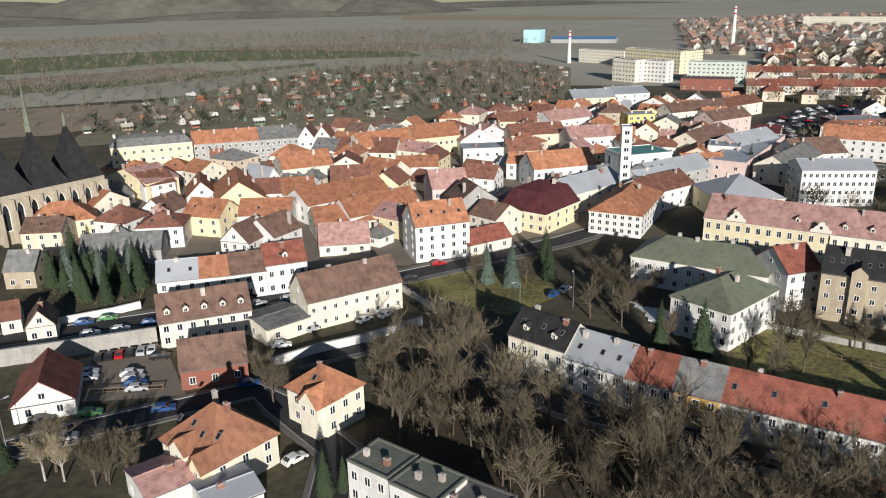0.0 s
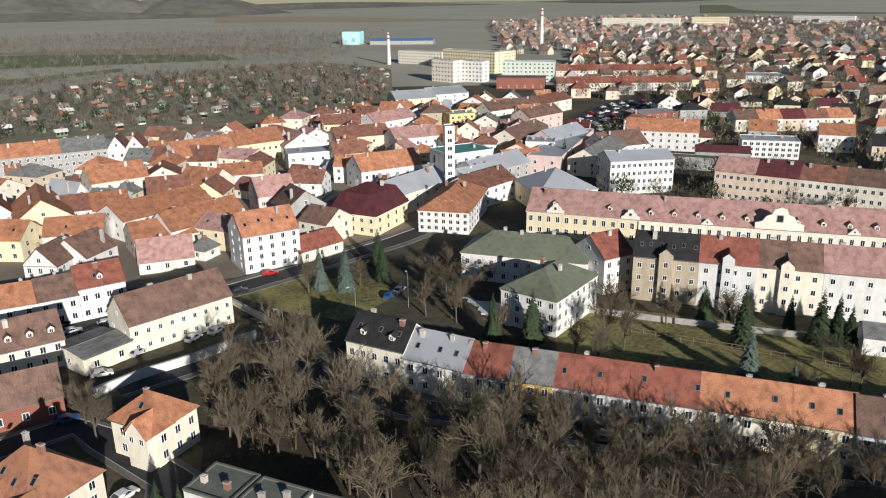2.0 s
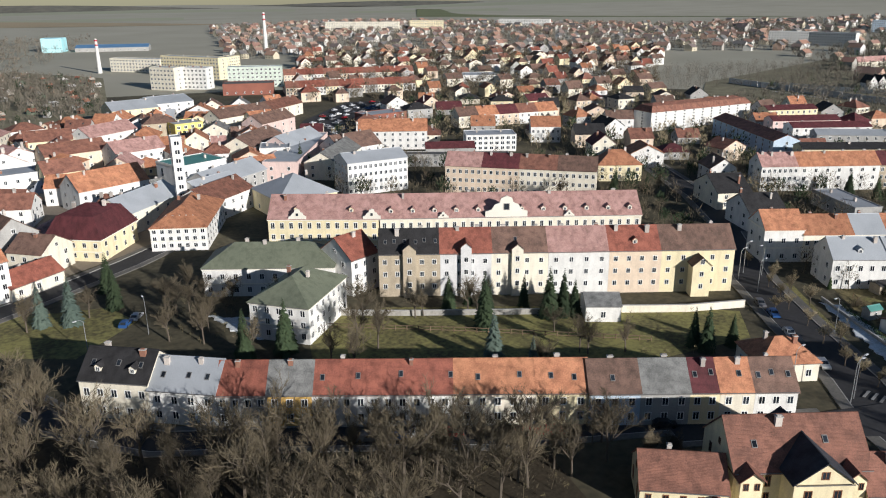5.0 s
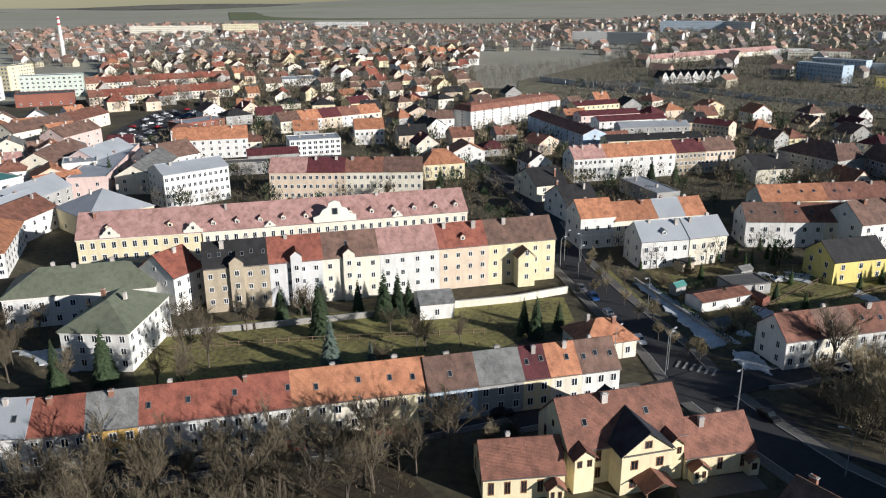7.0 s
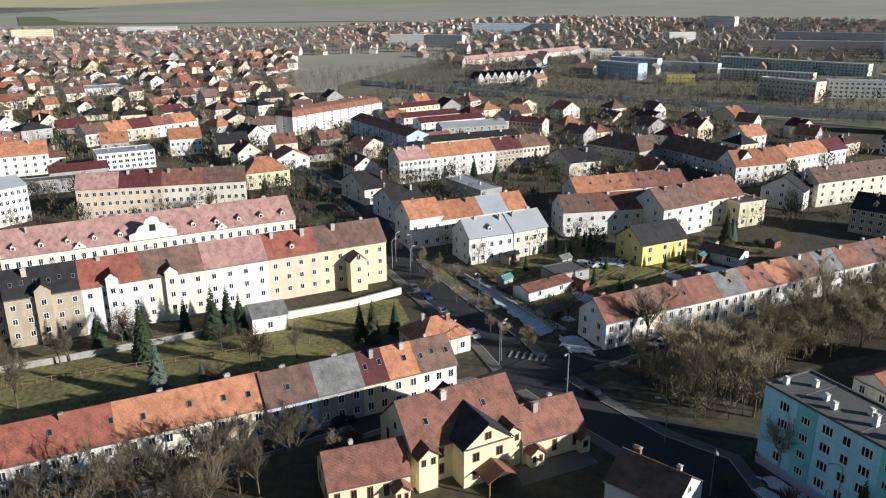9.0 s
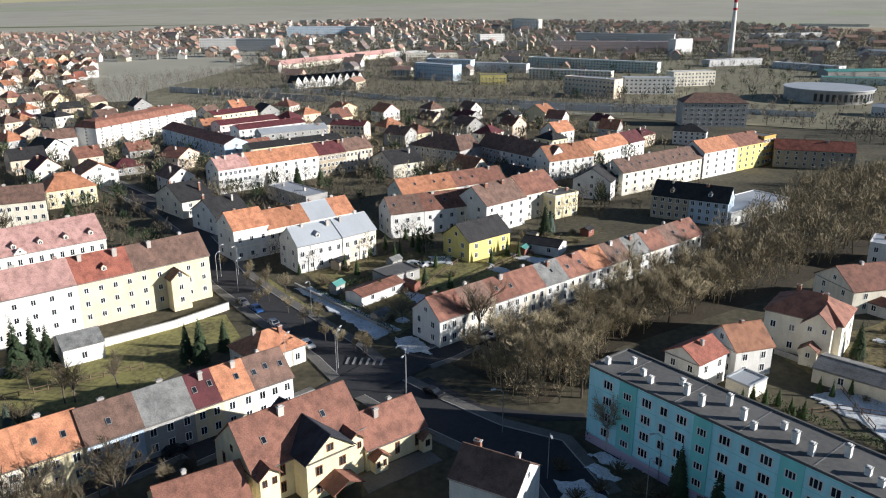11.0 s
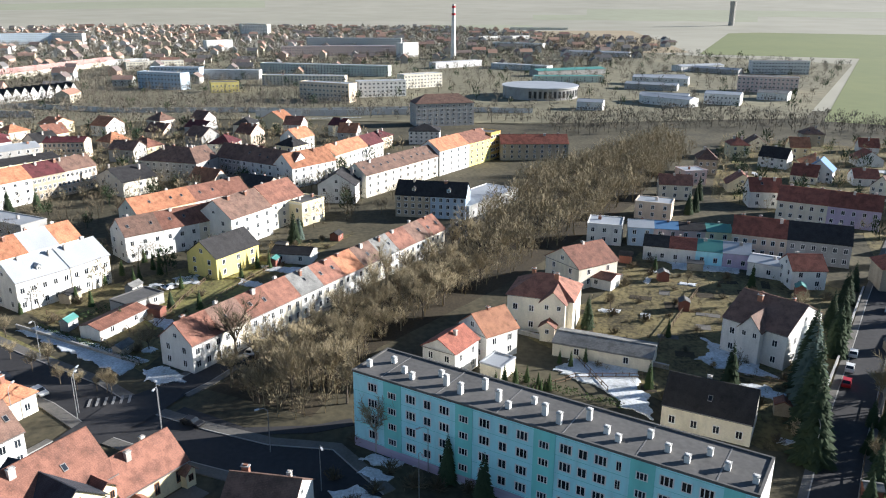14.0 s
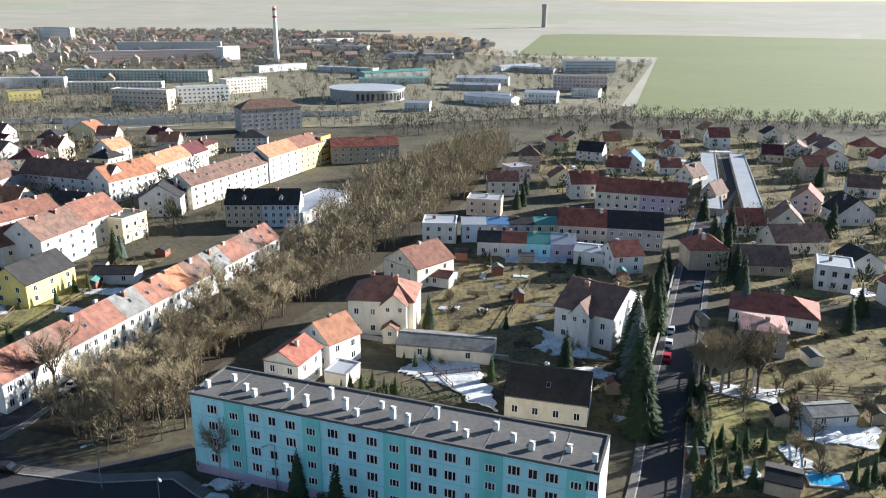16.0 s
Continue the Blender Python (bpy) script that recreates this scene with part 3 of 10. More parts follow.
def shrub_mesh(seed, m, n=90):
    rng = random.Random(seed)
    bm = bmesh.new()
    for _ in range(n):
        a, e = rng.uniform(0, 6.283), rng.uniform(0.25, 1.45)
        d = Vector((math.cos(a) * math.cos(e), math.sin(a) * math.cos(e), math.sin(e)))
        p, q = d * rng.uniform(0, 0.3), d * rng.uniform(0.7, 1.1)
        tube(bm, p, q, 0.035, 0.015, 3)
        for _ in range(2):
            mm = p.lerp(q, rng.uniform(0.4, 0.9))
            tube(bm, mm, mm + (d + Vector((rng.uniform(-1, 1), rng.uniform(-1, 1), rng.uniform(-0.3, 0.7)))).normalized() * 0.4, 0.025, 0.012, 3)
    return mesh_of("shrub", bm, m)


SHRUBS = [shrub_mesh(31, M_TWIG, 42), shrub_mesh(32, M_TWIG, 55)]


def inside(px, py, poly):
    r = False
    j = len(poly) - 1
    for i in range(len(poly)):
        (xi, yi), (xj, yj) = poly[i], poly[j]
        if (yi > py) != (yj > py) and px < (xj - xi) * (py - yi) / (yj - yi) + xi:
            r = not r
        j = i
    return r


def scatter(poly, gap, seed, tries=20000):
    """Points inside poly at least gap apart."""
    rng = random.Random(seed)
    xs, ys = [p[0] for p in poly], [p[1] for p in poly]
    cells, pts = {}, []
    area = (max(xs) - min(xs)) * (max(ys) - min(ys))
    for _ in range(min(tries, int(area / gap ** 2 * 6))):
        px, py = rng.uniform(min(xs), max(xs)), rng.uniform(min(ys), max(ys))
        if not inside(px, py, poly):
            continue
        k = (int(px // gap), int(py // gap))
        if any((px - q[0]) ** 2 + (py - q[1]) ** 2 < gap * gap for a in (-1, 0, 1) for b in (-1, 0, 1) for q in cells.get((k[0] + a, k[1] + b), ())):
            continue
        cells.setdefault(k, []).append((px, py))
        pts.append((px, py))
    return pts


def free(px, py, margin):
    """Whether a circle at this place clears every building."""
    for cx, cy, L, D, a in TAKEN:
        dx, dy = px - cx, py - cy
        if abs(dx) + abs(dy) > L + D + margin * 3:
            continue
        u, v = dx * math.cos(a) + dy * math.sin(a), -dx * math.sin(a) + dy * math.cos(a)
        if abs(u) < L / 2 + margin and abs(v) < D / 2 + margin:
            return False
    return True


def clear(px, py, margin):
    """Free of buildings and off the streets."""
    for pts, half in ROADS:
        for (ax, ay), (bx, by) in zip(pts, pts[1:]):
            dx, dy = bx - ax, by - ay
            f = min(max(((px - ax) * dx + (py - ay) * dy) / (dx * dx + dy * dy), 0), 1)
            if (px - ax - dx * f) ** 2 + (py - ay - dy * f) ** 2 < (half + margin * 0.5) ** 2:
                return False
    return free(px, py, margin)


def far_wood(name, label, poly, gap, height, seed, tw=None, per=60, cat="woods", tuft=1.0):
    """Woods too far to count: each tree a stem with a loose uneven crown of small tufts of twigs, all in one mesh."""
    rng = random.Random(seed)
    vs, fs = [], []
    for px, py in scatter(poly, gap, seed):
        if not clear(px, py, 1.0):
            continue
        hh = height * rng.uniform(0.55, 1.2)
        r = hh * rng.uniform(0.26, 0.38)
        lean = (rng.uniform(-0.1, 0.1) * hh, rng.uniform(-0.1, 0.1) * hh)
        for k in range(per):
            a, e, q = rng.uniform(0, 6.283), math.asin(rng.uniform(-0.8, 1)), rng.random() ** 0.45
            cx = px + lean[0] + math.cos(a) * math.cos(e) * r * q
            cy = py + lean[1] + math.sin(a) * math.cos(e) * r * q
            cz = hh * 0.58 + math.sin(e) * hh * 0.42 * q
            t_ = hh * rng.uniform(0.03, 0.075) * tuft
            i = len(vs)
            b = rng.uniform(0, 6.283)
            u, v = math.cos(b) * t_ * 0.35, math.sin(b) * t_ * 0.35
            u, v = (u * 0.34, v * 0.34) if tuft < 1.6 else (u * 0.7, v * 0.7)
            vs += [(cx - u, cy - v, cz - t_ * 0.6), (cx + u, cy + v, cz - t_ * 0.5), (cx + math.cos(a) * t_ * 0.7, cy + math.sin(a) * t_ * 0.7, cz + t_ * rng.uniform(-0.5, 1.1))]
            fs.append((i, i + 1, i + 2))
        i = len(vs)
        w = hh * 0.02
        vs += [(px - w, py, -0.2), (px + w, py, -0.2), (px + lean[0], py + lean[1], hh * 0.8), (px, py - w, -0.2), (px, py + w, -0.2)]
        fs += [(i, i + 1, i + 2), (i + 3, i + 4, i + 2)]
    me = bpy.data.meshes.new(name)
    me.from_pydata(vs, [], fs)
    me.materials.append(tw or M_FARTWIG)
    return tagged(new(name, me), label, cat, "", "stuff")


# ---- cars ----
CARS = {}
PAINTS = {"white": (0.75, 0.75, 0.74), "silver": (0.45, 0.46, 0.48), "black": (0.02, 0.02, 0.022), "red": (0.42, 0.015, 0.02), "blue": (0.03, 0.09, 0.25), "green": (0.10, 0.26, 0.10), "grey": (0.14, 0.14, 0.15)}


def car_meshes(paint):
    if paint in CARS:
        return CARS[paint]
    pm = mat(paint + "_car_paint", PAINTS[paint], rough=0.3, bump=0.0, spec=0.5)
    bm = bmesh.new()
    prof = [(-2.15, 0.32), (2.1, 0.32), (2.15, 0.62), (1.95, 0.80), (1.05, 0.93), (0.35, 1.42), (-1.25, 1.46), (-1.95, 0.98), (-2.17, 0.90)]
    for s in (-0.85, 0.85):
        bm_poly(bm, [(a, s * (0.86 if b > 1.1 else 1.0), b) for a, b in (prof if s < 0 else prof[::-1])])
    for i in range(len(prof)):
        (a, b), (c, d) = prof[i], prof[(i + 1) % len(prof)]
        k0, k1 = (0.86 if b > 1.1 else 1.0) * 0.85, (0.86 if d > 1.1 else 1.0) * 0.85
        bm_poly(bm, ((a, k0, b), (c, k1, d), (c, -k1, d), (a, -k0, b)))
    body = mesh_of("body", bm, pm)
    bm = bmesh.new()
    for s in (-1, 1):
        q = ((-1.6, s * 0.845, 0.98), (0.85, s * 0.845, 0.98), (0.3, s * 0.75, 1.36), (-1.2, s * 0.75, 1.38))
        bm_poly(bm, q if s < 0 else q[::-1])
    bm_poly(bm, ((1.02, -0.72, 0.965), (1.02, 0.72, 0.965), (0.42, 0.64, 1.39), (0.42, -0.64, 1.39)))
    bm_poly(bm, ((-1.33, -0.64, 1.43), (-1.33, 0.64, 1.43), (-1.91, 0.72, 1.03), (-1.91, -0.72, 1.03)))
    glass = mesh_of("glass", bm, M_GLASS)
    CARS[paint] = (body, glass)
    return CARS[paint]


def wheel_mesh():
    bm = bmesh.new()
    tube(bm, Vector((0, -0.1, 0)), Vector((0, 0.1, 0)), 0.32, 0.32, 10)
    for s in (-0.1, 0.1):
        bm_poly(bm, [(0.32 * math.cos(k * 0.6283), s, 0.32 * math.sin(k * 0.6283)) for k in range(10)])
    return mesh_of("wheel", bm, M_TYRE)


WHEEL = wheel_mesh()


def car(x, y, turn, paint, label="", wheels=True, s=1.0, z=0.06):
    root = new("car")
    root.matrix_basis = pose(x, y, z, 0, 0, turn) @ Matrix.Diagonal((s, s, s, 1))
    tagged(root, label or paint + " parked car on the asphalt", "car", "parked cars")
    b, g_ = car_meshes(paint)
    part("body", b, root), part("glass", g_, root)
    if wheels:
        for wx in (-1.3, 1.35):
            for wy in (-0.76, 0.76):
                part("wheel", WHEEL, root, pose(wx, wy, 0.32))
    return root


def lamp_meshes():
    bm = bmesh.new()
    tube(bm, Vector((0, 0, 0)), Vector((0, 0, 8)), 0.09, 0.06, 6)
    pole = mesh_of("pole", bm, M_STEEL)
    bm = bmesh.new()
    tube(bm, Vector((0, 0, 7.9)), Vector((0.6, 0, 8.5)), 0.05, 0.045, 5)
    tube(bm, Vector((0.6, 0, 8.5)), Vector((1.6, 0, 8.6)), 0.045, 0.04, 5)
    arm = mesh_of("arm", bm, M_STEEL)
    bm = bmesh.new()
    bm_box(bm, 1.4, -0.16, 8.52, 2.2, 0.16, 8.68)
    return pole, arm, mesh_of("lamp_head", bm, M_LAMP)


LAMP = lamp_meshes()


def street_lamp(x, y, turn, s=1.0):
    root = new("street_lamp")
    root.matrix_basis = pose(x, y, 0, 0, 0, turn) @ Matrix.Diagonal((s, s, s, 1))
    tagged(root, "galvanised street lamp with a curved arm", "street lamp", "street lamps")
    for n_, d_ in zip(("pole", "arm", "lamp_head"), LAMP):
        part(n_, d_, root)
    return root



def chimney_stack(name, x, y, h, r):
    root = new(name)
    root.matrix_basis = pose(x, y, 0)
    tagged(root, "tall slender concrete stack with red bands" if name == "factory_chimney" else "dark concrete water tower on the plain", "chimney" if name == "factory_chimney" else "tower")
    bm = bmesh.new()
    if name == "factory_chimney":
        tube(bm, Vector((0, 0, -1)), Vector((0, 0, h)), r * 1.4, r * 0.8, 12)
        part("shaft", mesh_of("shaft", bm, WALL["white"]), root)
        for k in (0.93, 0.8):
            bm = bmesh.new()
            tube(bm, Vector((0, 0, h * k)), Vector((0, 0, h * (k + 0.04))), r * (1.44 - 0.6 * k), r * (1.44 - 0.6 * (k + 0.06)), 12)
            part("band", mesh_of("band", bm, M_RED), root)
    else:
        tube(bm, Vector((0, 0, -1)), Vector((0, 0, h * 0.86)), r, r * 0.95, 10)
        part("shaft", mesh_of("shaft", bm, M_CONC), root)
        bm = bmesh.new()
        tube(bm, Vector((0, 0, h * 0.86)), Vector((0, 0, h)), r * 1.15, r * 1.15, 10)
        bm_poly(bm, [(r * 1.15 * math.cos(k * 0.6283), r * 1.15 * math.sin(k * 0.6283), h) for k in range(10)])
        part("tank", mesh_of("tank", bm, M_CONC), root)



def snow_patch(label, pts):
    """A thin sheet of old snow with a ragged melting edge."""
    rng = random.Random(int(abs(pts[0][0] * 31)))
    cx, cy = sum(p[0] for p in pts) / len(pts), sum(p[1] for p in pts) / len(pts)
    out = []
    ph = rng.uniform(0, 6)
    for i in range(len(pts)):
        (ax, ay), (bx, by) = pts[i], pts[(i + 1) % len(pts)]
        ln = math.hypot(bx - ax, by - ay)
        n = max(2, int(ln / 0.6))
        nx, ny = -(by - ay) / ln, (bx - ax) / ln
        if nx * (cx - ax) + ny * (cy - ay) < 0:
            nx, ny = -nx, -ny
        for k in range(n):
            f = k / n
            d = 0.45 + 0.35 * math.sin(f * ln * 0.9 + ph) + 0.2 * math.sin(f * ln * 2.3 + i) + rng.uniform(-0.2, 0.25)
            out.append((ax + (bx - ax) * f + nx * d, ay + (by - ay) * f + ny * d))
    bm = bmesh.new()
    top = [bm.verts.new((a, b, 0.24)) for a, b in out]
    low = [bm.verts.new((cx + (a - cx) * 1.02, cy + (b - cy) * 1.02, -0.1)) for a, b in out]
    mid = bm.verts.new((cx, cy, 0.3))
    for i in range(len(out)):
        j = (i + 1) % len(out)
        bm.faces.new((top[i], top[j], mid)), bm.faces.new((low[i], low[j], top[j], top[i]))
    bmesh.ops.recalc_face_normals(bm, faces=bm.faces[:])
    tagged(new("snow_patch", mesh_of("snow_patch", bm, M_SNOW)), label, "snow", "", "structure")


# ---- the place ----
house('row_house', 'white terraced house with a pale metal roof on the street', -69.5, 174.5, 13.7, 9.7, 10.0, 6.6, 3.6, 'gable', 'white', 'light', cat='house', chim=1, side=2, cols=3, sky_n=2, gables='')
house('row_house', 'white terraced house with a orange tiled roof on the street', -60.1, 176.8, 13.7, 7.7, 10.0, 6.6, 3.6, 'gable', 'white', 'orange', cat='house', chim=1, side=2, cols=2, gables='right')
house('row_house', 'white terraced house with arched dormer and brown roof', -52.4, 178.1, 19.0, 8.5, 10.0, 6.8, 3.8, 'gable', 'white', 'brown', cols=3, rows=2, gables='left')
house('row_house', 'white terraced house with a red tiled roof', -44.3, 180.9, 20.7, 10.4, 10.0, 8.0, 4.0, 'gable', 'white', 'red', cols=4, rows=2, dorm=1, sky_n=1, gables='left')
house('row_house', 'cream house with brown dormered roof beside the street', -60.9, 150.8, 21.3, 19.5, 11.0, 6.0, 4.5, 'gable', 'cream', 'brown', cols=7, rows=2, dorm=5, side=2, gables='right')
house('farm_house', 'long cream house with a brown tiled roof', -30.3, 158.4, 31.6, 23.9, 11.0, 7.0, 5.0, 'gable', 'cream', 'brown', cols=9, rows=2, chim=2, ww=0.9, wh=1.2, cat='house', gables='left')
house('garage', 'low cream garage with a grey metal roof', -38.3, 151.2, 41.1, 10.9, 11.0, 3.9, 0.6, 'gable', 'cream', 'grey', rows=1, cols=2, side=1, chim=0, cat='garage', gables='left')
house('barn', 'brown roofed barn with brick walls', -50.7, 132.2, 17.2, 12.6, 10.0, 4.2, 4.2, 'gable', 'brickw', 'brown', rows=1, cols=3, chim=0, cat='barn', gables='right')
house('pub_house', 'white cottage with a dark red hipped roof', -77.3, 121.0, 19.2, 10.4, 14.0, 3.4, 4.2, 'front', 'white', 'red', rows=1, cols=2, side=3, chim=0, gables='right')
SOLAR = house('villa', 'large villa with an orange pyramid roof and solar windows', -45.4, 106.9, -40.5, 13.4, 12.4, 5.4, 6.0, 'hip', 'cream', 'terra', rows=2, cols=3, side=3, sky_n=4, chim=2, bay=(0.45, 4.2, 1.0, 0.6), gables='right')
ORANGE = house('detached_house', 'cream detached house with an orange hipped roof', -28.0, 121.0, -40.0, 10.0, 9.0, 6.6, 4.0, 'hip', 'cream', 'orange', rows=2, cols=2, side=3, sky_n=1, chim=1, gables='right')
house('flat_house', 'white cubic house with a flat felt roof', -14.7, 97.3, -37.6, 7.8, 6.9, 7.0, 0.0, 'flat', 'white', 'grit', rows=2, cols=3, side=2, chim=2, gables='right')
house('flat_house', 'white cubic house with a flat felt roof', -8.2, 91.6, -37.3, 8.2, 7.3, 7.0, 0.0, 'flat', 'white', 'grit', rows=2, cols=3, side=2, chim=2, gables='right')
house('flat_house', 'white cubic house with a dark flat roof', -3.7, 86.6, -34.6, 9.3, 9.6, 6.0, 0.0, 'flat', 'white', 'tar', rows=2, cols=3, side=2, chim=2, gables='right')
house('shed', 'low shed with a pink metal roof', -43.3, 93.4, 39.0, 11.1, 9.0, 4.0, 1.0, 'gable', 'white', 'pink', rows=1, cols=2, chim=1, cat='shed', gables='left')
house('shed', 'low shed with a pale metal roof', -33.3, 90.2, 34.5, 8.0, 8.0, 4.0, 0.8, 'gable', 'white', 'light', rows=1, cols=2, chim=1, cat='shed', gables='left')
house('apartment_house', 'white apartment house with an orange roof', -7.5, 202.8, 18.2, 15.9, 13.0, 10.6, 5.0, 'gable', 'white', 'orange', rows=4, cols=5, side=2, sky_n=4, chim=2, ww=1.1, gables='left')
house('town_house', 'ornate yellow town house with a maroon mansard roof', 18.7, 237.1, -40.0, 16.7, 20.1, 6.6, 8.0, 'mansard', 'yellow', 'maroon', rows=2, cols=5, side=4, chim=2, trim=True, dorm=2, gables='right')
house('town_house', 'white corner house with an orange hipped roof', 45.2, 228.0, -27.0, 16.1, 30.5, 7.1, 5.0, 'hip', 'white', 'orange', rows=3, cols=7, side=8, chim=2, trim=True, dorm=5, gables='right')
house('annex', 'small red roofed annex by the park', 7.1, 206.9, 31.9, 15.4, 9.0, 3.5, 3.0, 'gable', 'cream', 'red', rows=1, cols=3, chim=1, cat='annex', gables='left')
house('town_house', 'yellow house with a brown roof', 8.4, 229.6, -46.2, 11.1, 12.0, 6.5, 3.5, 'gable', 'cream', 'brown', rows=2, cols=3, gables='right')
SCHOOL_WEST = house('school', 'long yellow school with a faded pink tiled roof', 72.9, 205.5, -33.5, 31.5, 15.0, 11.0, 5.0, 'gable', 'yellow', 'pink', rows=3, cols=12, side=4, chim=3, trim=True, ww=1.2, wh=2, dorm=2, cat='school', gables='right')
SCHOOL = house('school', 'long cream school wing with a faded pink tiled roof', 99.5, 187.9, -30.8, 74.8, 15.0, 11.0, 5.0, 'gable', 'cream', 'pink', rows=3, cols=30, side=4, chim=4, trim=True, ww=1.1, wh=1.8, dorm=12, cat='school', dormz=0.2, gables='right')
house('hall', 'white hall with a green copper roof', 47.7, 184.4, -31.8, 32.4, 14.0, 7.5, 4.5, 'hip', 'white', 'green', rows=2, cols=10, side=4, chim=3, cat='hall', trim=True, gables='right')
house('villa', 'white villa with a green hipped roof', 49.2, 154.6, -49.2, 14.1, 20.0, 8.6, 4.2, 'hip', 'white', 'green', rows=3, cols=5, side=7, chim=2, trim=True, gables='right')
house('apartment_house', 'white apartment house with a red roof beside the hall', 78.4, 163.8, 16.0, 9.2, 12.0, 9.5, 4.5, 'gable', 'white', 'red', rows=3, cols=3, gables='left')
house('apartment_house', 'beige apartment house with a charcoal roof in a terrace', 84.0, 160.0, -31.1, 15.1, 11.0, 11.2, 4.6, 'gable', 'beige', 'dark', cat='house', rows=3, chim=2, side=2, ww=1.1, wh=1.35, lift=1.9, cols=5, sky_n=6, bay=(0.5, 3.2, 1.0, 1.2), gables='')
house('apartment_house', 'pale grey apartment house with a red brown roof in a terrace', 96.9, 152.2, -31.1, 12.6, 11.0, 11.2, 4.6, 'gable', 'pale', 'red', cat='house', rows=3, chim=2, side=2, ww=1.1, wh=1.35, lift=1.9, cols=4, bay=(0.5, 2.6, 1.0, 1.6), gables='')
house('apartment_house', 'cream apartment house with a brown tiled roof in a terrace', 107.7, 145.7, -31.1, 14.0, 11.0, 11.2, 4.6, 'gable', 'cream', 'brown', cat='house', rows=3, chim=2, side=2, ww=1.1, wh=1.35, lift=1.9, cols=4, sky_n=1, bay=(0.45, 2.8, 0.9, 1.0), gables='')
house('apartment_house', 'white apartment house with a faded pink tiled roof in a terrace', 119.7, 138.4, -31.1, 15.1, 11.0, 11.2, 4.6, 'gable', 'white', 'pink', cat='house', rows=3, chim=2, side=2, ww=1.1, wh=1.35, lift=1.9, cols=4, gables='')
house('apartment_house', 'peach apartment house with a dark red tiled roof in a terrace', 132.6, 130.6, -31.1, 13.0, 11.0, 11.2, 4.6, 'gable', 'peach', 'red', cat='house', rows=3, chim=2, side=2, ww=1.1, wh=1.35, lift=1.9, cols=4, dorm=1, gables='')
house('apartment_house', 'pale yellow apartment house with a brown tiled roof in a terrace', 143.7, 123.9, -31.1, 18.2, 11.0, 11.2, 4.6, 'gable', 'yellow', 'brown', cat='house', rows=3, chim=2, side=2, ww=1.1, wh=1.35, lift=1.9, cols=5, bay=(0.5, 4.5, 3.5, -3.2), gables='')
house('row_house', 'cream terraced house with a charcoal roof by the wood', 12.6, 139.0, -41.2, 13.0, 10.0, 7.6, 4.0, 'gable', 'cream', 'dark', cat='house', rows=2, chim=2, sky_n=3, cols=5, dorm=2, gables='')
house('row_house', 'white terraced house with a pale metal roof by the wood', 22.4, 130.4, -41.2, 12.3, 10.0, 6.6, 4.0, 'gable', 'white', 'light', cat='house', rows=2, chim=2, cols=4, sky_n=3, gables='right')
house('row_house', 'grey terraced house with a dark red tiled roof by the wood', 31.7, 122.3, -32.7, 8.8, 9.5, 6.4, 4.0, 'gable', 'greyw', 'red', cat='house', rows=2, cols=4, chim=1, gables='')
house('row_house', 'ochre terraced house with a grey slate roof by the wood', 39.1, 117.5, -32.7, 7.7, 9.5, 6.4, 4.0, 'gable', 'ochre', 'grey', cat='house', rows=2, cols=3, chim=1, gables='')
house('row_house', 'pale grey terraced house with a dark red tiled roof', 45.6, 113.4, -32.7, 9.6, 9.5, 6.4, 4.0, 'gable', 'pale', 'red', cat='house', rows=2, cols=4, chim=1, sky_n=2, gables='')
house('row_house', 'white terraced house with a dark red tiled roof by the wood', 53.6, 108.2, -32.7, 14.7, 9.5, 6.4, 4.0, 'gable', 'white', 'red', cat='house', rows=2, cols=6, chim=1, sky_n=1, gables='right')
house('row_house', 'cream terraced house with a orange tiled roof by the wood', 62.5, 102.6, -32.7, 18.8, 9.5, 6.4, 4.0, 'gable', 'cream', 'orange', cat='house', rows=2, cols=7, chim=1, sky_n=3, gables='')
house('row_house', 'pale yellow terraced house with a orange tiled roof by the wood', 78.3, 92.4, -32.7, 9.1, 9.5, 6.4, 4.0, 'gable', 'yellow', 'orange', cat='house', rows=2, cols=3, chim=1, sky_n=2, gables='')
house('row_house', 'pale blue terraced house with a brown roof by the wood', 85.6, 87.1, -32.1, 8.8, 9.5, 6.4, 4.0, 'gable', 'bluew', 'brown', cat='house', rows=2, cols=3, chim=1, sky_n=1, gables='left')
house('row_house', 'grey terraced house with a grey slate roof by the wood', 93.1, 82.4, -32.1, 8.5, 9.5, 6.4, 4.0, 'gable', 'greyw', 'grey', cat='house', rows=2, cols=3, chim=1, gables='')
house('row_house', 'pale yellow terraced house with a maroon roof by the wood', 100.3, 77.9, -32.1, 5.2, 9.5, 6.4, 4.0, 'gable', 'yellow', 'maroon', cat='house', rows=2, cols=2, chim=1, sky_n=2, gables='')
house('row_house', 'cream terraced house with a orange tiled roof by the wood', 104.7, 75.1, -32.1, 6.0, 9.5, 6.4, 4.0, 'gable', 'cream', 'orange', cat='house', rows=2, cols=2, chim=1, sky_n=1, gables='')
house('row_house', 'white terraced house with a brown tiled roof by the wood', 109.8, 71.9, -32.1, 7.4, 9.5, 6.4, 4.0, 'gable', 'white', 'brown', cat='house', rows=2, cols=3, chim=1, sky_n=3, gables='')
house('detached_house', 'low house with an orange roof at the crossing', 123.3, 80.5, -28.5, 11.9, 10.0, 4.0, 3.5, 'hip', 'cream', 'orange', rows=1, cols=3, chim=2, gables='left')
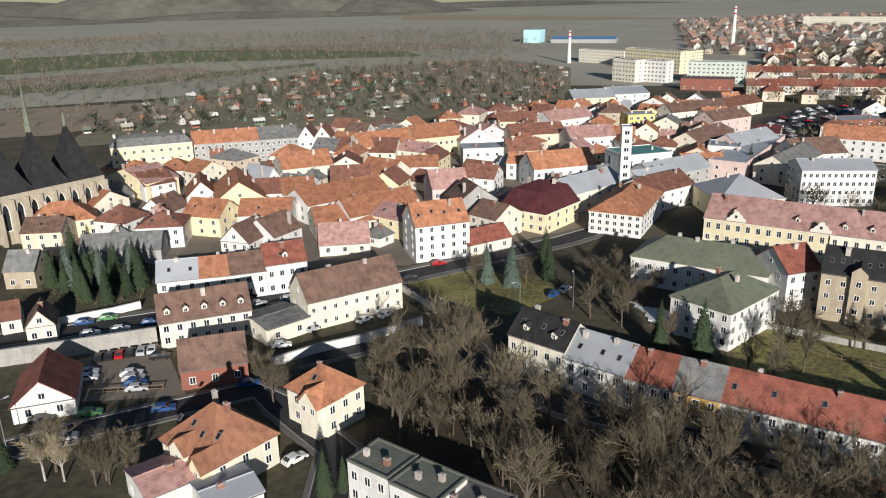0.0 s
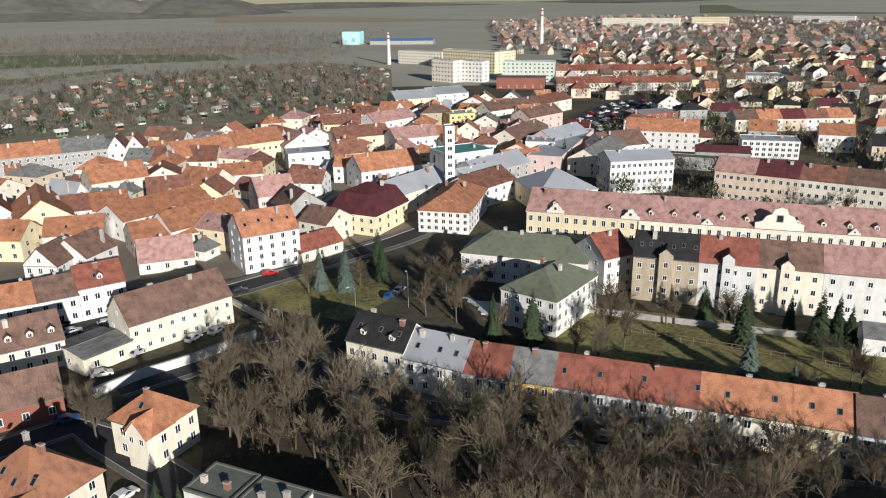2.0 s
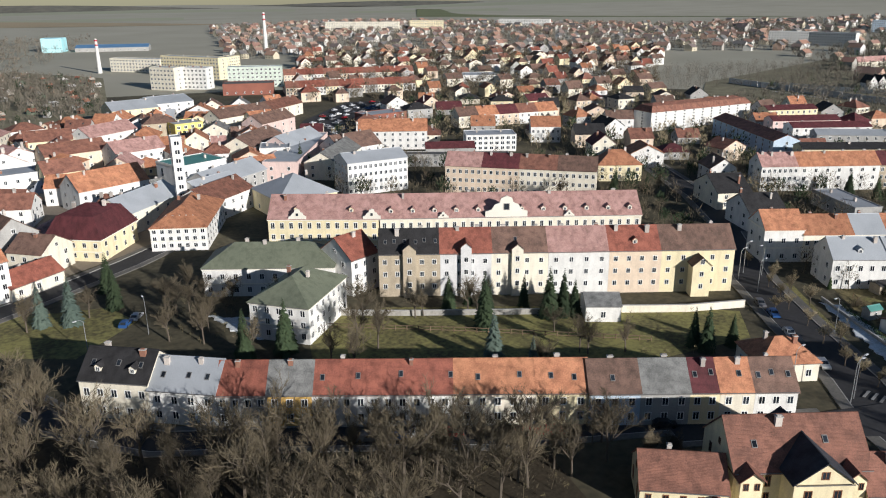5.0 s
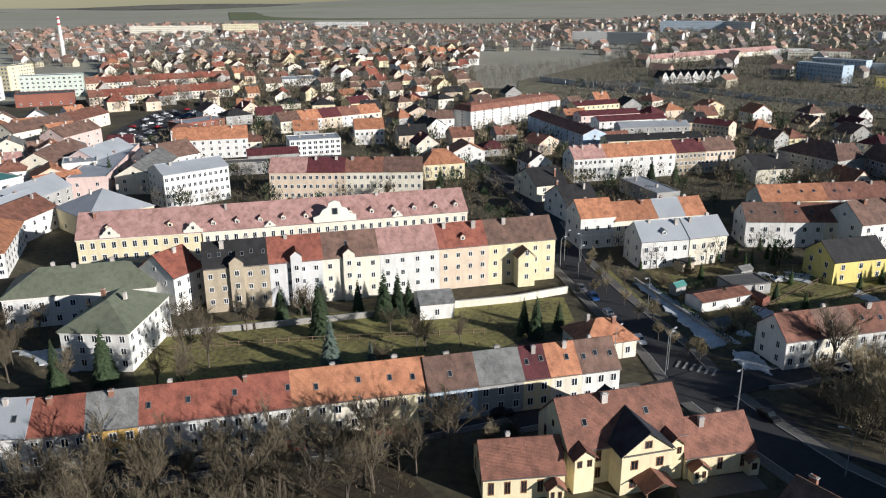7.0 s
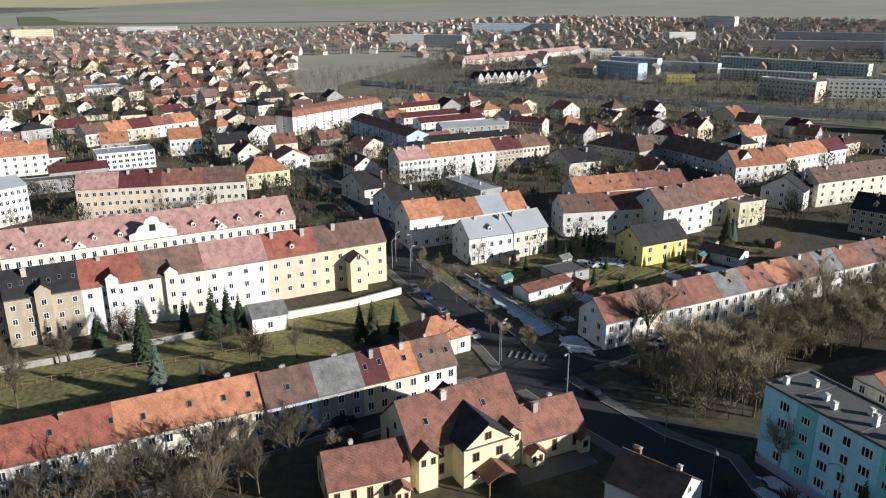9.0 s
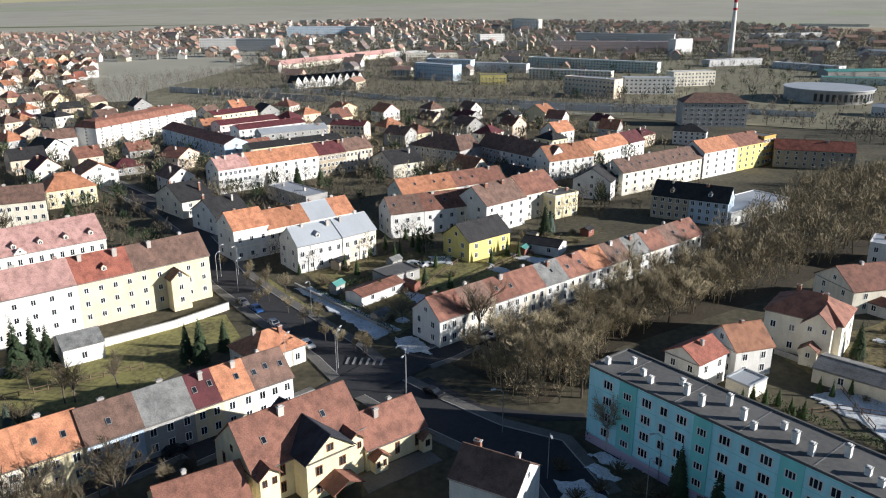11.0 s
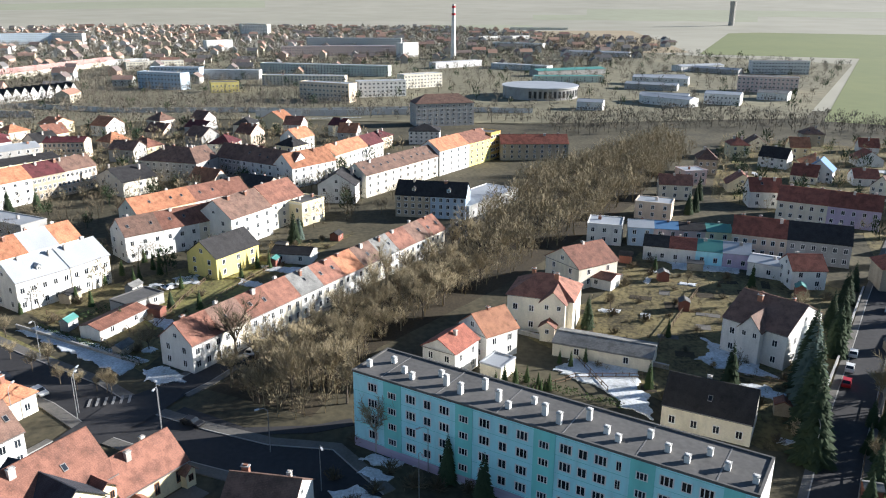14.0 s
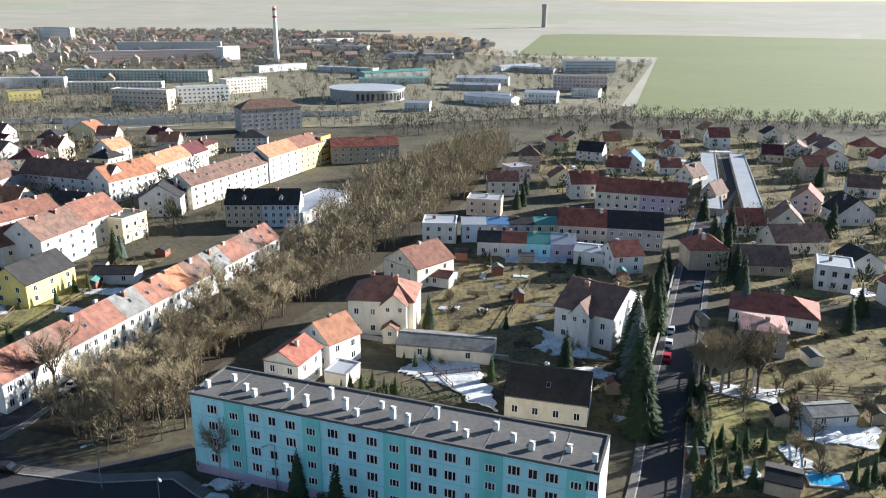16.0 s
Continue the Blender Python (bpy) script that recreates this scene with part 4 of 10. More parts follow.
GUEST = house('guest_house', 'pale yellow guest house with a brick red roof', 86.9, 58.8, -31.0, 20.1, 12.0, 6.5, 5.5, 'gable', 'yellow', 'brick', rows=2, cols=6, win=WINDOWB, chim=1, sky_n=2, ww=0.9, wh=2.2, gables='left')
GUEST_WEST = house('guest_house_wing', 'low yellow wing with a brick red roof', 75.6, 65.9, -39.5, 12.4, 9.0, 4.0, 3.5, 'gable', 'yellow', 'brick', rows=1, cols=5, win=WINDOWB, chim=1, cat='house', ww=0.9, wh=2.2, gables='left')
GUEST_EAST = house('guest_house_wing', 'low yellow wing with a brick red roof', 101.3, 47.0, -33.9, 11.9, 9.0, 4.0, 4.0, 'gable', 'yellow', 'brick', rows=1, cols=3, win=WINDOWB, chim=2, cat='house', ww=0.9, wh=2.2, gables='left')
house('guest_house_gable', 'yellow gabled front with a blue grey slate roof', 90.9, 52.0, -31.0, 8.4, 14.5, 7.0, 3.2, 'front', 'yellow', 'slate', rows=2, cols=2, win=WINDOWB, chim=0, cat='house', side=1, gables='left')
house('row_house', 'white terraced house with a brick red tiled roof along the wood', 148.2, 50.2, -32.1, 8.3, 9.5, 6.4, 3.8, 'gable', 'white', 'brick', cat='house', rows=2, cols=3, chim=1, sky_n=0, gables='left')
house('row_house', 'cream terraced house with a brown tiled roof along the wood', 155.2, 45.8, -32.1, 8.3, 9.5, 6.4, 3.8, 'gable', 'cream', 'brown', cat='house', rows=2, cols=3, chim=1, sky_n=1, gables='')
house('row_house', 'white terraced house with a brick red tiled roof along the wood', 162.3, 41.4, -32.1, 8.3, 9.5, 6.4, 3.8, 'gable', 'white', 'brick', cat='house', rows=2, cols=3, chim=1, sky_n=2, gables='')
house('row_house', 'cream terraced house with a brick red tiled roof along the wood', 169.3, 37.0, -32.1, 8.3, 9.5, 6.4, 3.8, 'gable', 'cream', 'brick', cat='house', rows=2, cols=3, chim=1, sky_n=0, gables='')
house('row_house', 'white terraced house with a grey slate roof along the wood', 176.4, 32.5, -32.1, 8.3, 9.5, 6.4, 3.8, 'gable', 'white', 'grey', cat='house', rows=2, cols=3, chim=1, sky_n=1, gables='')
house('row_house', 'cream terraced house with a brick red tiled roof along the wood', 183.4, 28.1, -32.1, 8.3, 9.5, 6.4, 3.8, 'gable', 'cream', 'brick', cat='house', rows=2, cols=3, chim=1, sky_n=2, gables='')
house('row_house', 'white terraced house with a orange tiled roof along the wood', 190.5, 23.7, -32.1, 8.3, 9.5, 6.4, 3.8, 'gable', 'white', 'orange', cat='house', rows=2, cols=3, chim=1, sky_n=0, gables='')
house('row_house', 'cream terraced house with a brown tiled roof along the wood', 197.5, 19.3, -32.1, 8.3, 9.5, 6.4, 3.8, 'gable', 'cream', 'brown', cat='house', rows=2, cols=3, chim=1, sky_n=1, gables='')
house('row_house', 'white terraced house with a grey slate roof along the wood', 204.6, 14.9, -32.1, 8.3, 9.5, 6.4, 3.8, 'gable', 'white', 'grey', cat='house', rows=2, cols=3, chim=1, sky_n=2, gables='')
house('row_house', 'cream terraced house with a brick red tiled roof along the wood', 211.6, 10.4, -32.1, 8.3, 9.5, 6.4, 3.8, 'gable', 'cream', 'brick', cat='house', rows=2, cols=3, chim=1, sky_n=0, gables='')
house('row_house', 'white terraced house with a brown tiled roof along the wood', 218.7, 6.0, -32.1, 8.3, 9.5, 6.4, 3.8, 'gable', 'white', 'brown', cat='house', rows=2, cols=3, chim=1, sky_n=1, gables='')
house('row_house', 'cream terraced house with a brick red tiled roof along the wood', 225.7, 1.6, -32.1, 8.3, 9.5, 6.4, 3.8, 'gable', 'cream', 'brick', cat='house', rows=2, cols=3, chim=1, sky_n=2, gables='')
PANEL = house('panel_block', 'four storey turquoise block of flats with a flat roof', 121.6, 15.1, -123.2, 64.3, 9.9, 14.0, 0.0, 'flat', 'sky', 'tar', rows=4, cols=0, side=0, chim=0, cat='apartment block', lift=2.2, gables='right')
house('detached_house', 'white house with a red lean roof', 148.4, 3.6, -124.3, 7.8, 9.0, 6.3, 2.2, 'front', 'white', 'red', rows=2, cols=2, chim=1, gables='right')
GABLED = house('detached_house', 'white gabled house with a terracotta roof', 160.3, -4.2, -145.0, 9.6, 8.6, 6.2, 3.4, 'front', 'white', 'terra', rows=2, cols=2, chim=1, gables='right')
VILLA = house('villa', 'cream villa with red hipped roofs', 171.1, -15.9, -109.9, 15.2, 12.0, 8.6, 4.0, 'hip', 'cream', 'brick', rows=2, cols=4, chim=2, brickchim=True, gables='right')
house('detached_house', 'yellow gabled house with a red roof', 207.1, -30.3, -148.2, 13.4, 14.0, 6.0, 4.0, 'front', 'cream', 'brick', rows=2, cols=2, chim=1, gables='right')
house('detached_house', 'cream house with a charcoal roof', 127.1, -39.3, -119.1, 15.2, 10.0, 4.5, 4.0, 'gable', 'cream', 'dark', rows=1, cols=4, chim=1, sky_n=1, gables='right')
BROWN_VILLA = house('villa', 'white villa with a dark brown roof', 158.7, -61.6, -137.6, 14.0, 17.8, 7.9, 4.2, 'gable', 'white', 'brown', rows=2, cols=3, chim=2, brickchim=True, gables='right')
house('detached_house', 'pale cubic house with a low red roof', 141.0, -98.4, -120.3, 9.1, 10.0, 6.0, 1.0, 'hip', 'greyw', 'pink', rows=2, cols=2, chim=1, gables='left')
house('detached_house', 'white bungalow with a red hipped roof', 158.1, -106.7, -127.1, 19.6, 12.0, 3.6, 3.0, 'hip', 'white', 'red', rows=1, cols=5, chim=1, gables='right')
house('detached_house', 'white modern cubic house', 172.6, -142.4, -127.2, 8.9, 10.0, 7.0, 0.0, 'flat', 'white', 'light', rows=2, cols=3, chim=1, win=DARKWIN, gables='left')
house('row_house', 'white cubic terraced house', 237.7, -47.9, -107.2, 10.7, 10.0, 6.5, 0.0, 'flat', 'white', 'light', rows=2, cols=3, gables='right')
house('row_house', 'pale blue terraced house with a pale metal roof', 235.5, -60.4, -102.4, 7.7, 9.0, 6.0, 1.2, 'gable', 'bluew', 'light', cat='house', rows=2, cols=2, chim=1, gables='left')
house('row_house', 'pink terraced house with a blue metal roof', 233.9, -68.0, -102.4, 7.7, 9.0, 6.0, 1.2, 'gable', 'pinkw', 'blue', cat='house', rows=2, cols=2, chim=1, gables='')
house('row_house', 'pink terraced house with a charcoal roof', 232.2, -75.5, -102.4, 7.7, 9.0, 6.0, 1.2, 'gable', 'pinkw', 'dark', cat='house', rows=2, cols=2, chim=1, gables='')
house('row_house', 'pale yellow terraced house with a teal metal roof', 230.6, -83.0, -102.4, 7.7, 9.0, 6.0, 1.2, 'gable', 'yellow', 'teal', cat='house', rows=2, cols=2, chim=1, gables='')
house('row_house', 'white terraced house with a charcoal roof', 221.3, -61.4, -109.2, 7.4, 9.0, 4.5, 2.0, 'gable', 'white', 'dark', cat='house', rows=1, cols=2, chim=1, gables='')
house('row_house', 'white terraced house with a dark red tiled roof', 218.8, -68.4, -109.2, 7.4, 9.0, 4.5, 2.0, 'gable', 'white', 'red', cat='house', rows=1, cols=2, chim=1, gables='')
house('row_house', 'sky blue terraced house with a teal metal roof', 216.4, -75.4, -109.2, 7.4, 9.0, 4.5, 2.0, 'gable', 'sky', 'teal', cat='house', rows=1, cols=2, chim=1, gables='')
house('row_house', 'lilac terraced house with a pale metal roof', 213.9, -82.5, -109.2, 7.4, 9.0, 4.5, 2.0, 'gable', 'lilac', 'light', cat='house', rows=1, cols=2, chim=1, gables='')
house('apartment_house', 'peach apartment house with a dark red tiled roof', 225.6, -89.2, -113.9, 15.4, 11.0, 7.0, 4.0, 'gable', 'peach', 'red', cat='house', rows=2, chim=3, cols=6, gables='')
house('apartment_house', 'grey apartment house with a charcoal roof', 219.3, -103.3, -113.9, 17.0, 11.0, 7.0, 4.0, 'gable', 'greyw', 'dark', cat='house', rows=2, chim=3, cols=6, gables='')
house('apartment_house', 'cream apartment house with a dark red tiled roof', 266.8, -120.9, -121.4, 16.3, 11.0, 7.0, 4.0, 'gable', 'cream', 'red', cat='house', rows=2, chim=3, cols=5, gables='')
house('apartment_house', 'lilac apartment house with a dark red tiled roof', 258.3, -134.8, -121.4, 16.3, 11.0, 7.0, 4.0, 'gable', 'lilac', 'red', cat='house', rows=2, chim=3, cols=5, gables='right')
house('detached_house', 'white house with balcony and pale flat roof', 207.3, -87.0, -122.0, 11.3, 9.0, 4.0, 1.0, 'gable', 'white', 'light', rows=1, cols=3, gables='right')
house('detached_house', 'white house with an orange gable roof', 195.6, -94.1, -92.7, 9.1, 9.0, 5.5, 3.0, 'gable', 'white', 'red', rows=2, cols=2, gables='left')
house('detached_house', 'low house under a big brown roof', 188.3, -128.0, -109.8, 15.9, 12.0, 3.2, 4.0, 'gable', 'beige', 'brown', rows=1, cols=3, gables='left')
house('detached_house', 'cream house with a brown roof and balcony', 201.8, -151.4, -98.6, 17.5, 12.0, 4.0, 4.0, 'gable', 'cream', 'brown', rows=1, cols=4, gables='left')
house('detached_house', 'bright yellow house with a charcoal gable roof', 210.1, 69.4, -121.5, 11.3, 16.3, 6.2, 4.0, 'front', 'bright', 'dark', rows=2, cols=2, side=3, chim=0, gables='right')
house('town_house', 'white house with pale roof and stepped dormers', 180.9, 101.6, -34.4, 14.2, 11.0, 7.9, 4.0, 'gable', 'white', 'light', rows=2, cols=5, side=2, dorm=1, chim=2, gables='left')
house('town_house', 'cream house with pale roof', 192.4, 93.5, -28.5, 11.9, 11.0, 8.0, 4.0, 'gable', 'cream', 'light', rows=2, cols=4, side=2, chim=2, gables='left')
house('town_house', 'white corner terrace with a orange tiled roof', 184.1, 123.5, -31.9, 10.9, 11.0, 9.5, 4.0, 'gable', 'white', 'orange', cat='house', rows=2, cols=3, chim=1, trim=True, gables='left')
house('town_house', 'cream corner terrace with a orange tiled roof', 193.3, 117.7, -31.9, 7.3, 11.0, 8.0, 4.0, 'gable', 'cream', 'orange', cat='house', rows=2, cols=3, chim=1, trim=True, gables='')
house('town_house', 'pale yellow corner terrace with a orange tiled roof', 199.5, 113.8, -31.9, 6.4, 11.0, 8.0, 4.0, 'gable', 'yellow', 'orange', cat='house', rows=2, cols=3, chim=1, trim=True, gables='')
house('town_house', 'white corner terrace with a pale metal roof', 204.9, 110.5, -31.9, 9.1, 11.0, 8.0, 4.0, 'gable', 'white', 'light', cat='house', rows=2, cols=3, chim=1, trim=True, gables='')
house('town_house', 'cream corner terrace with a orange tiled roof', 212.7, 105.7, -31.9, 7.3, 11.0, 8.0, 4.0, 'gable', 'cream', 'orange', cat='house', rows=2, cols=3, chim=1, trim=True, gables='')
house('town_hall', 'white town hall with a pale green flat roof', 69.0, 283.8, 16.1, 19.9, 16.0, 12.0, 0.0, 'flat', 'white', 'teal', rows=2, cols=4, wh=4, ww=1.5, trim=True, cat='building', chim=2, gables='left')
house('town_hall_tower', 'slender white town hall tower', 61.6, 259.8, -6.8, 3.4, 5.0, 27.0, 0.0, 'flat', 'white', 'light', rows=6, cols=1, side=1, chim=0, cat='tower', gables='left')
house('bank', 'white savings bank with classic front', 110.5, 314.9, -22.7, 12.5, 14.0, 9.0, 0.0, 'flat', 'white', 'light', rows=2, cols=5, trim=True, cat='building', chim=2, gables='right', side=1)
house('school', 'white school building with a pale metal roof', 121.4, 253.1, -5.2, 24.2, 14.0, 12.4, 2.5, 'gable', 'white', 'light', rows=4, cols=12, side=4, cat='building', chim=2, gables='left')
house('sports_hall', 'low hall under a big pale grey roof', 88.0, 236.4, 2.9, 21.7, 22.0, 7.0, 6.0, 'hip', 'yellow', 'light', rows=1, cols=5, cat='building', chim=2, gables='left')
house('school', 'white hall with a long orange roof', 164.6, 330.0, -31.6, 32.8, 14.0, 9.0, 4.5, 'gable', 'white', 'orange', rows=3, cols=9, cat='building', chim=2, gables='right', side=1)
house('office', 'white office block with a flat roof', 203.9, 296.4, -28.7, 23.6, 14.0, 7.7, 0.0, 'flat', 'white', 'light', rows=3, cols=9, cat='building', chim=2, gables='left', side=1)
house('apartment_house', 'peach apartment block with a faded pink tiled roof and balconies', 154.3, 238.3, -45.5, 13.9, 11.0, 10.5, 4.0, 'gable', 'peach', 'pink', cat='house', rows=3, cols=6, chim=2, gables='')
house('apartment_house', 'peach apartment block with a maroon roof and balconies', 164.0, 228.4, -45.5, 13.9, 11.0, 10.5, 4.0, 'gable', 'peach', 'maroon', cat='house', rows=3, cols=6, chim=2, gables='')
house('apartment_house', 'cream apartment block with a brick red tiled roof and balconies', 173.7, 218.5, -45.5, 13.9, 11.0, 10.5, 4.0, 'gable', 'cream', 'brick', cat='house', rows=3, cols=6, chim=2, gables='')
house('apartment_house', 'cream apartment block with a brown tiled roof and balconies', 183.4, 208.6, -45.5, 13.9, 11.0, 10.5, 4.0, 'gable', 'cream', 'brown', cat='house', rows=3, cols=6, chim=2, gables='right')
house('shed', 'low shed with a maroon metal roof', 179.6, 293.0, -28.5, 22.1, 9.0, 5.0, 2.0, 'gable', 'greyw', 'maroon', rows=1, cols=4, chim=0, cat='building', gables='left', side=1)
house('garage', 'long low grey garage row', 162.7, 286.5, -32.8, 46.7, 7.0, 5.0, 0.0, 'flat', 'greyw', 'tar', rows=1, cols=14, chim=0, cat='building', gables='right')
house('town_house', 'yellow house with an orange hipped roof', 213.6, 219.0, -31.5, 17.3, 13.0, 6.5, 5.0, 'hip', 'yellow', 'orange', rows=2, cols=5, cat='building', chim=2, gables='left')
house('town_house', 'white house with an orange roof', 244.1, 298.4, -35.2, 14.7, 12.0, 8.0, 4.0, 'gable', 'white', 'orange', rows=2, cols=6, cat='building', chim=2, gables='left', side=1)
house('town_house', 'cream town house with a brown tiled roof', 238.1, 353.2, -11.7, 12.3, 12.0, 6.5, 4.0, 'gable', 'cream', 'brown', cat='house', rows=2, cols=3, gables='left', side=1)
house('town_house', 'white town house with a orange tiled roof', 250.1, 350.7, -11.7, 12.3, 12.0, 6.5, 4.0, 'gable', 'white', 'orange', cat='house', rows=2, cols=3, gables='', side=1)
house('town_house', 'peach town house with a maroon roof', 262.1, 348.2, -11.7, 12.3, 12.0, 6.5, 4.0, 'gable', 'peach', 'maroon', cat='house', rows=2, cols=3, gables='', side=1)
house('town_house', 'white town house with a brick red tiled roof', 274.1, 345.7, -11.7, 12.3, 12.0, 6.5, 4.0, 'gable', 'white', 'brick', cat='house', rows=2, cols=3, gables='', side=1)
house('town_house', 'cream town house with a orange tiled roof', 286.1, 343.2, -11.7, 12.3, 12.0, 6.5, 4.0, 'gable', 'cream', 'orange', cat='house', rows=2, cols=3, gables='', side=1)
house('apartment_block', 'tall white apartment block with brick red attic', 315.4, 285.7, -5.3, 73.4, 14.0, 10.1, 4.0, 'mansard', 'white', 'brick', rows=6, cols=11, dorm=7, ww=1.5, cat='building', chim=2, gables='left', side=1)
house('apartment_block', 'curved blue grey apartment block with red roof', 331.9, 259.1, -118.5, 64.0, 12.0, 9.1, 2.5, 'gable', 'bluew', 'brick', rows=4, cols=10, cat='building', chim=2, gables='right', side=1)
house('apartment_house', 'white apartment house with a faded pink tiled roof and tall chimneys', 251.9, 173.2, -30.3, 14.0, 11.0, 9.5, 4.0, 'gable', 'white', 'pink', cat='house', rows=3, cols=7, chim=4, gables='left')
house('apartment_house', 'white apartment house with a orange tiled roof and tall chimneys', 264.0, 166.1, -30.3, 30.9, 11.0, 9.5, 4.0, 'gable', 'white', 'orange', cat='house', rows=3, cols=7, chim=4, gables='')
house('apartment_house', 'beige apartment house with a maroon roof and tall chimneys', 290.7, 150.5, -30.3, 14.0, 11.0, 9.5, 4.0, 'gable', 'beige', 'maroon', cat='house', rows=3, cols=7, chim=4, gables='')
house('apartment_house', 'peach apartment house with a brown tiled roof and tall chimneys', 302.8, 143.4, -30.3, 14.0, 11.0, 9.5, 4.0, 'gable', 'peach', 'brown', cat='house', rows=3, cols=7, chim=4, gables='', side=1)
house('detached_house', 'white house with a charcoal gable roof', 310.0, 134.8, -129.1, 19.5, 15.0, 6.0, 4.0, 'front', 'cream', 'dark', rows=2, cols=2, cat='building', chim=2, gables='right', side=1)
house('workshop', 'low white flat roofed workshop', 252.0, 152.4, -117.1, 24.7, 9.3, 5.0, 0.0, 'flat', 'greyw', 'light', rows=1, cols=6, cat='building', chim=2, gables='right')
house('apartment_block', 'pale yellow low block of flats with a maroon roof', 381.2, 261.9, -22.3, 30.2, 10.0, 8.5, 1.8, 'gable', 'yellow', 'maroon', rows=3, cols=9, chim=3, cat='building', gables='left', side=1)
house('apartment_block', 'pink low block of flats with a maroon roof', 351.8, 238.4, -28.9, 35.5, 10.0, 8.5, 1.8, 'gable', 'pinkw', 'maroon', rows=3, cols=9, chim=3, cat='building', gables='left', side=1)
house('apartment_block', 'white low block of flats with a maroon roof', 342.2, 220.8, -30.4, 38.9, 10.0, 8.5, 1.8, 'gable', 'white', 'maroon', rows=3, cols=9, chim=3, cat='building', gables='left', side=1)
house('apartment_block', 'grey low block of flats with a pale metal roof', 334.2, 203.4, -39.7, 35.6, 10.0, 8.5, 1.8, 'gable', 'greyw', 'light', rows=3, cols=9, chim=3, cat='building', gables='left', side=1)
house('apartment_block', 'pale yellow low block of flats with a charcoal roof', 298.2, 186.9, -34.4, 46.3, 10.0, 8.5, 1.8, 'gable', 'yellow', 'dark', rows=3, cols=9, chim=3, cat='building', gables='left', side=1)
house('apartment_block', 'peach low block of flats with a maroon roof', 372.2, 184.8, -86.8, 18.9, 10.0, 8.5, 1.8, 'gable', 'peach', 'maroon', rows=3, cols=9, chim=3, cat='building', gables='right', side=1)
house('apartment_house', 'grey apartment house with a brown hipped roof', 330.3, 125.0, -107.2, 28.1, 17.3, 8.5, 5.0, 'hip', 'greyw', 'brown', rows=3, cols=9, chim=4, cat='building', gables='right', side=1)
house('apartment_house', 'grey apartment house with a brown tiled roof', 339.1, 94.5, -123.5, 14.8, 11.0, 8.5, 5.0, 'gable', 'greyw', 'brown', cat='house', rows=3, cols=6, chim=3, gables='', side=1)
house('apartment_house', 'white apartment house with a brown tiled roof', 330.9, 82.2, -123.5, 29.6, 11.0, 8.5, 5.0, 'gable', 'white', 'brown', cat='house', rows=3, cols=6, chim=3, sky_n=5, gables='right', side=1)
house('apartment_house', 'white apartment house with an orange roof', 312.5, 57.0, -39.7, 24.2, 12.0, 8.5, 5.0, 'gable', 'white', 'orange', rows=3, cols=6, chim=2, cat='building', gables='left')
house('town_house', 'cream terraced house with a orange tiled roof', 343.0, 43.2, -28.1, 13.7, 11.0, 8.0, 4.0, 'gable', 'cream', 'orange', cat='house', rows=2, cols=4, gables='left', side=1)
house('town_house', 'white terraced house with a orange tiled roof', 355.1, 36.8, -28.1, 13.7, 11.0, 8.0, 4.0, 'gable', 'white', 'orange', cat='house', rows=2, cols=4, gables='', side=1)
house('town_house', 'white terraced house with a maroon roof', 367.3, 30.3, -28.1, 13.7, 11.0, 8.0, 4.0, 'gable', 'white', 'maroon', cat='house', rows=2, cols=4, gables='', side=1)
house('town_house', 'cream terraced house with a orange tiled roof', 245.9, 95.8, -39.6, 11.1, 11.0, 7.5, 4.0, 'gable', 'cream', 'orange', cat='house', rows=2, cols=3, sky_n=1, gables='left')
house('town_house', 'pale yellow terraced house with a orange tiled roof', 254.4, 88.8, -39.6, 11.1, 11.0, 7.5, 4.0, 'gable', 'yellow', 'orange', cat='house', rows=2, cols=3, sky_n=2, gables='')
house('town_house', 'white terraced house with a brick red tiled roof', 263.0, 81.7, -39.6, 11.1, 11.0, 7.5, 4.0, 'gable', 'white', 'brick', cat='house', rows=2, cols=3, sky_n=2, gables='')
house('town_house', 'white terraced house with a brick red tiled roof', 271.5, 74.6, -39.6, 11.1, 11.0, 7.5, 4.0, 'gable', 'white', 'brick', cat='house', rows=2, cols=3, gables='')
house('town_house', 'white terraced house with a brown tiled roof', 219.1, 89.6, -47.7, 11.4, 11.0, 8.0, 4.0, 'gable', 'white', 'brown', cat='house', rows=2, cols=3, sky_n=2, gables='left')
house('town_house', 'white terraced house with a brick red tiled roof', 226.8, 81.1, -47.7, 11.4, 11.0, 8.0, 4.0, 'gable', 'white', 'brick', cat='house', rows=2, cols=3, sky_n=2, gables='')
house('town_house', 'cream terraced house with a brick red tiled roof', 234.5, 72.7, -47.7, 11.4, 11.0, 8.0, 4.0, 'gable', 'cream', 'brick', cat='house', rows=2, cols=3, gables='')
house('apartment_house', 'white apartment house with balconies and brown roof', 232.2, 62.2, -29.4, 18.6, 14.0, 9.5, 5.0, 'gable', 'white', 'brown', rows=3, cols=4, cat='building', chim=2, gables='left')
house('apartment_house', 'cream apartment house with a red roof', 252.6, 54.0, -30.9, 16.4, 14.0, 9.0, 5.0, 'gable', 'cream', 'brick', rows=3, cols=4, cat='building', chim=2, gables='left')
house('town_house', 'cream ornate house front with a flat roof', 256.7, 44.6, -34.7, 11.0, 9.0, 8.0, 0.0, 'flat', 'yellow', 'tar', rows=2, cols=3, trim=True, cat='building', chim=2, gables='left')
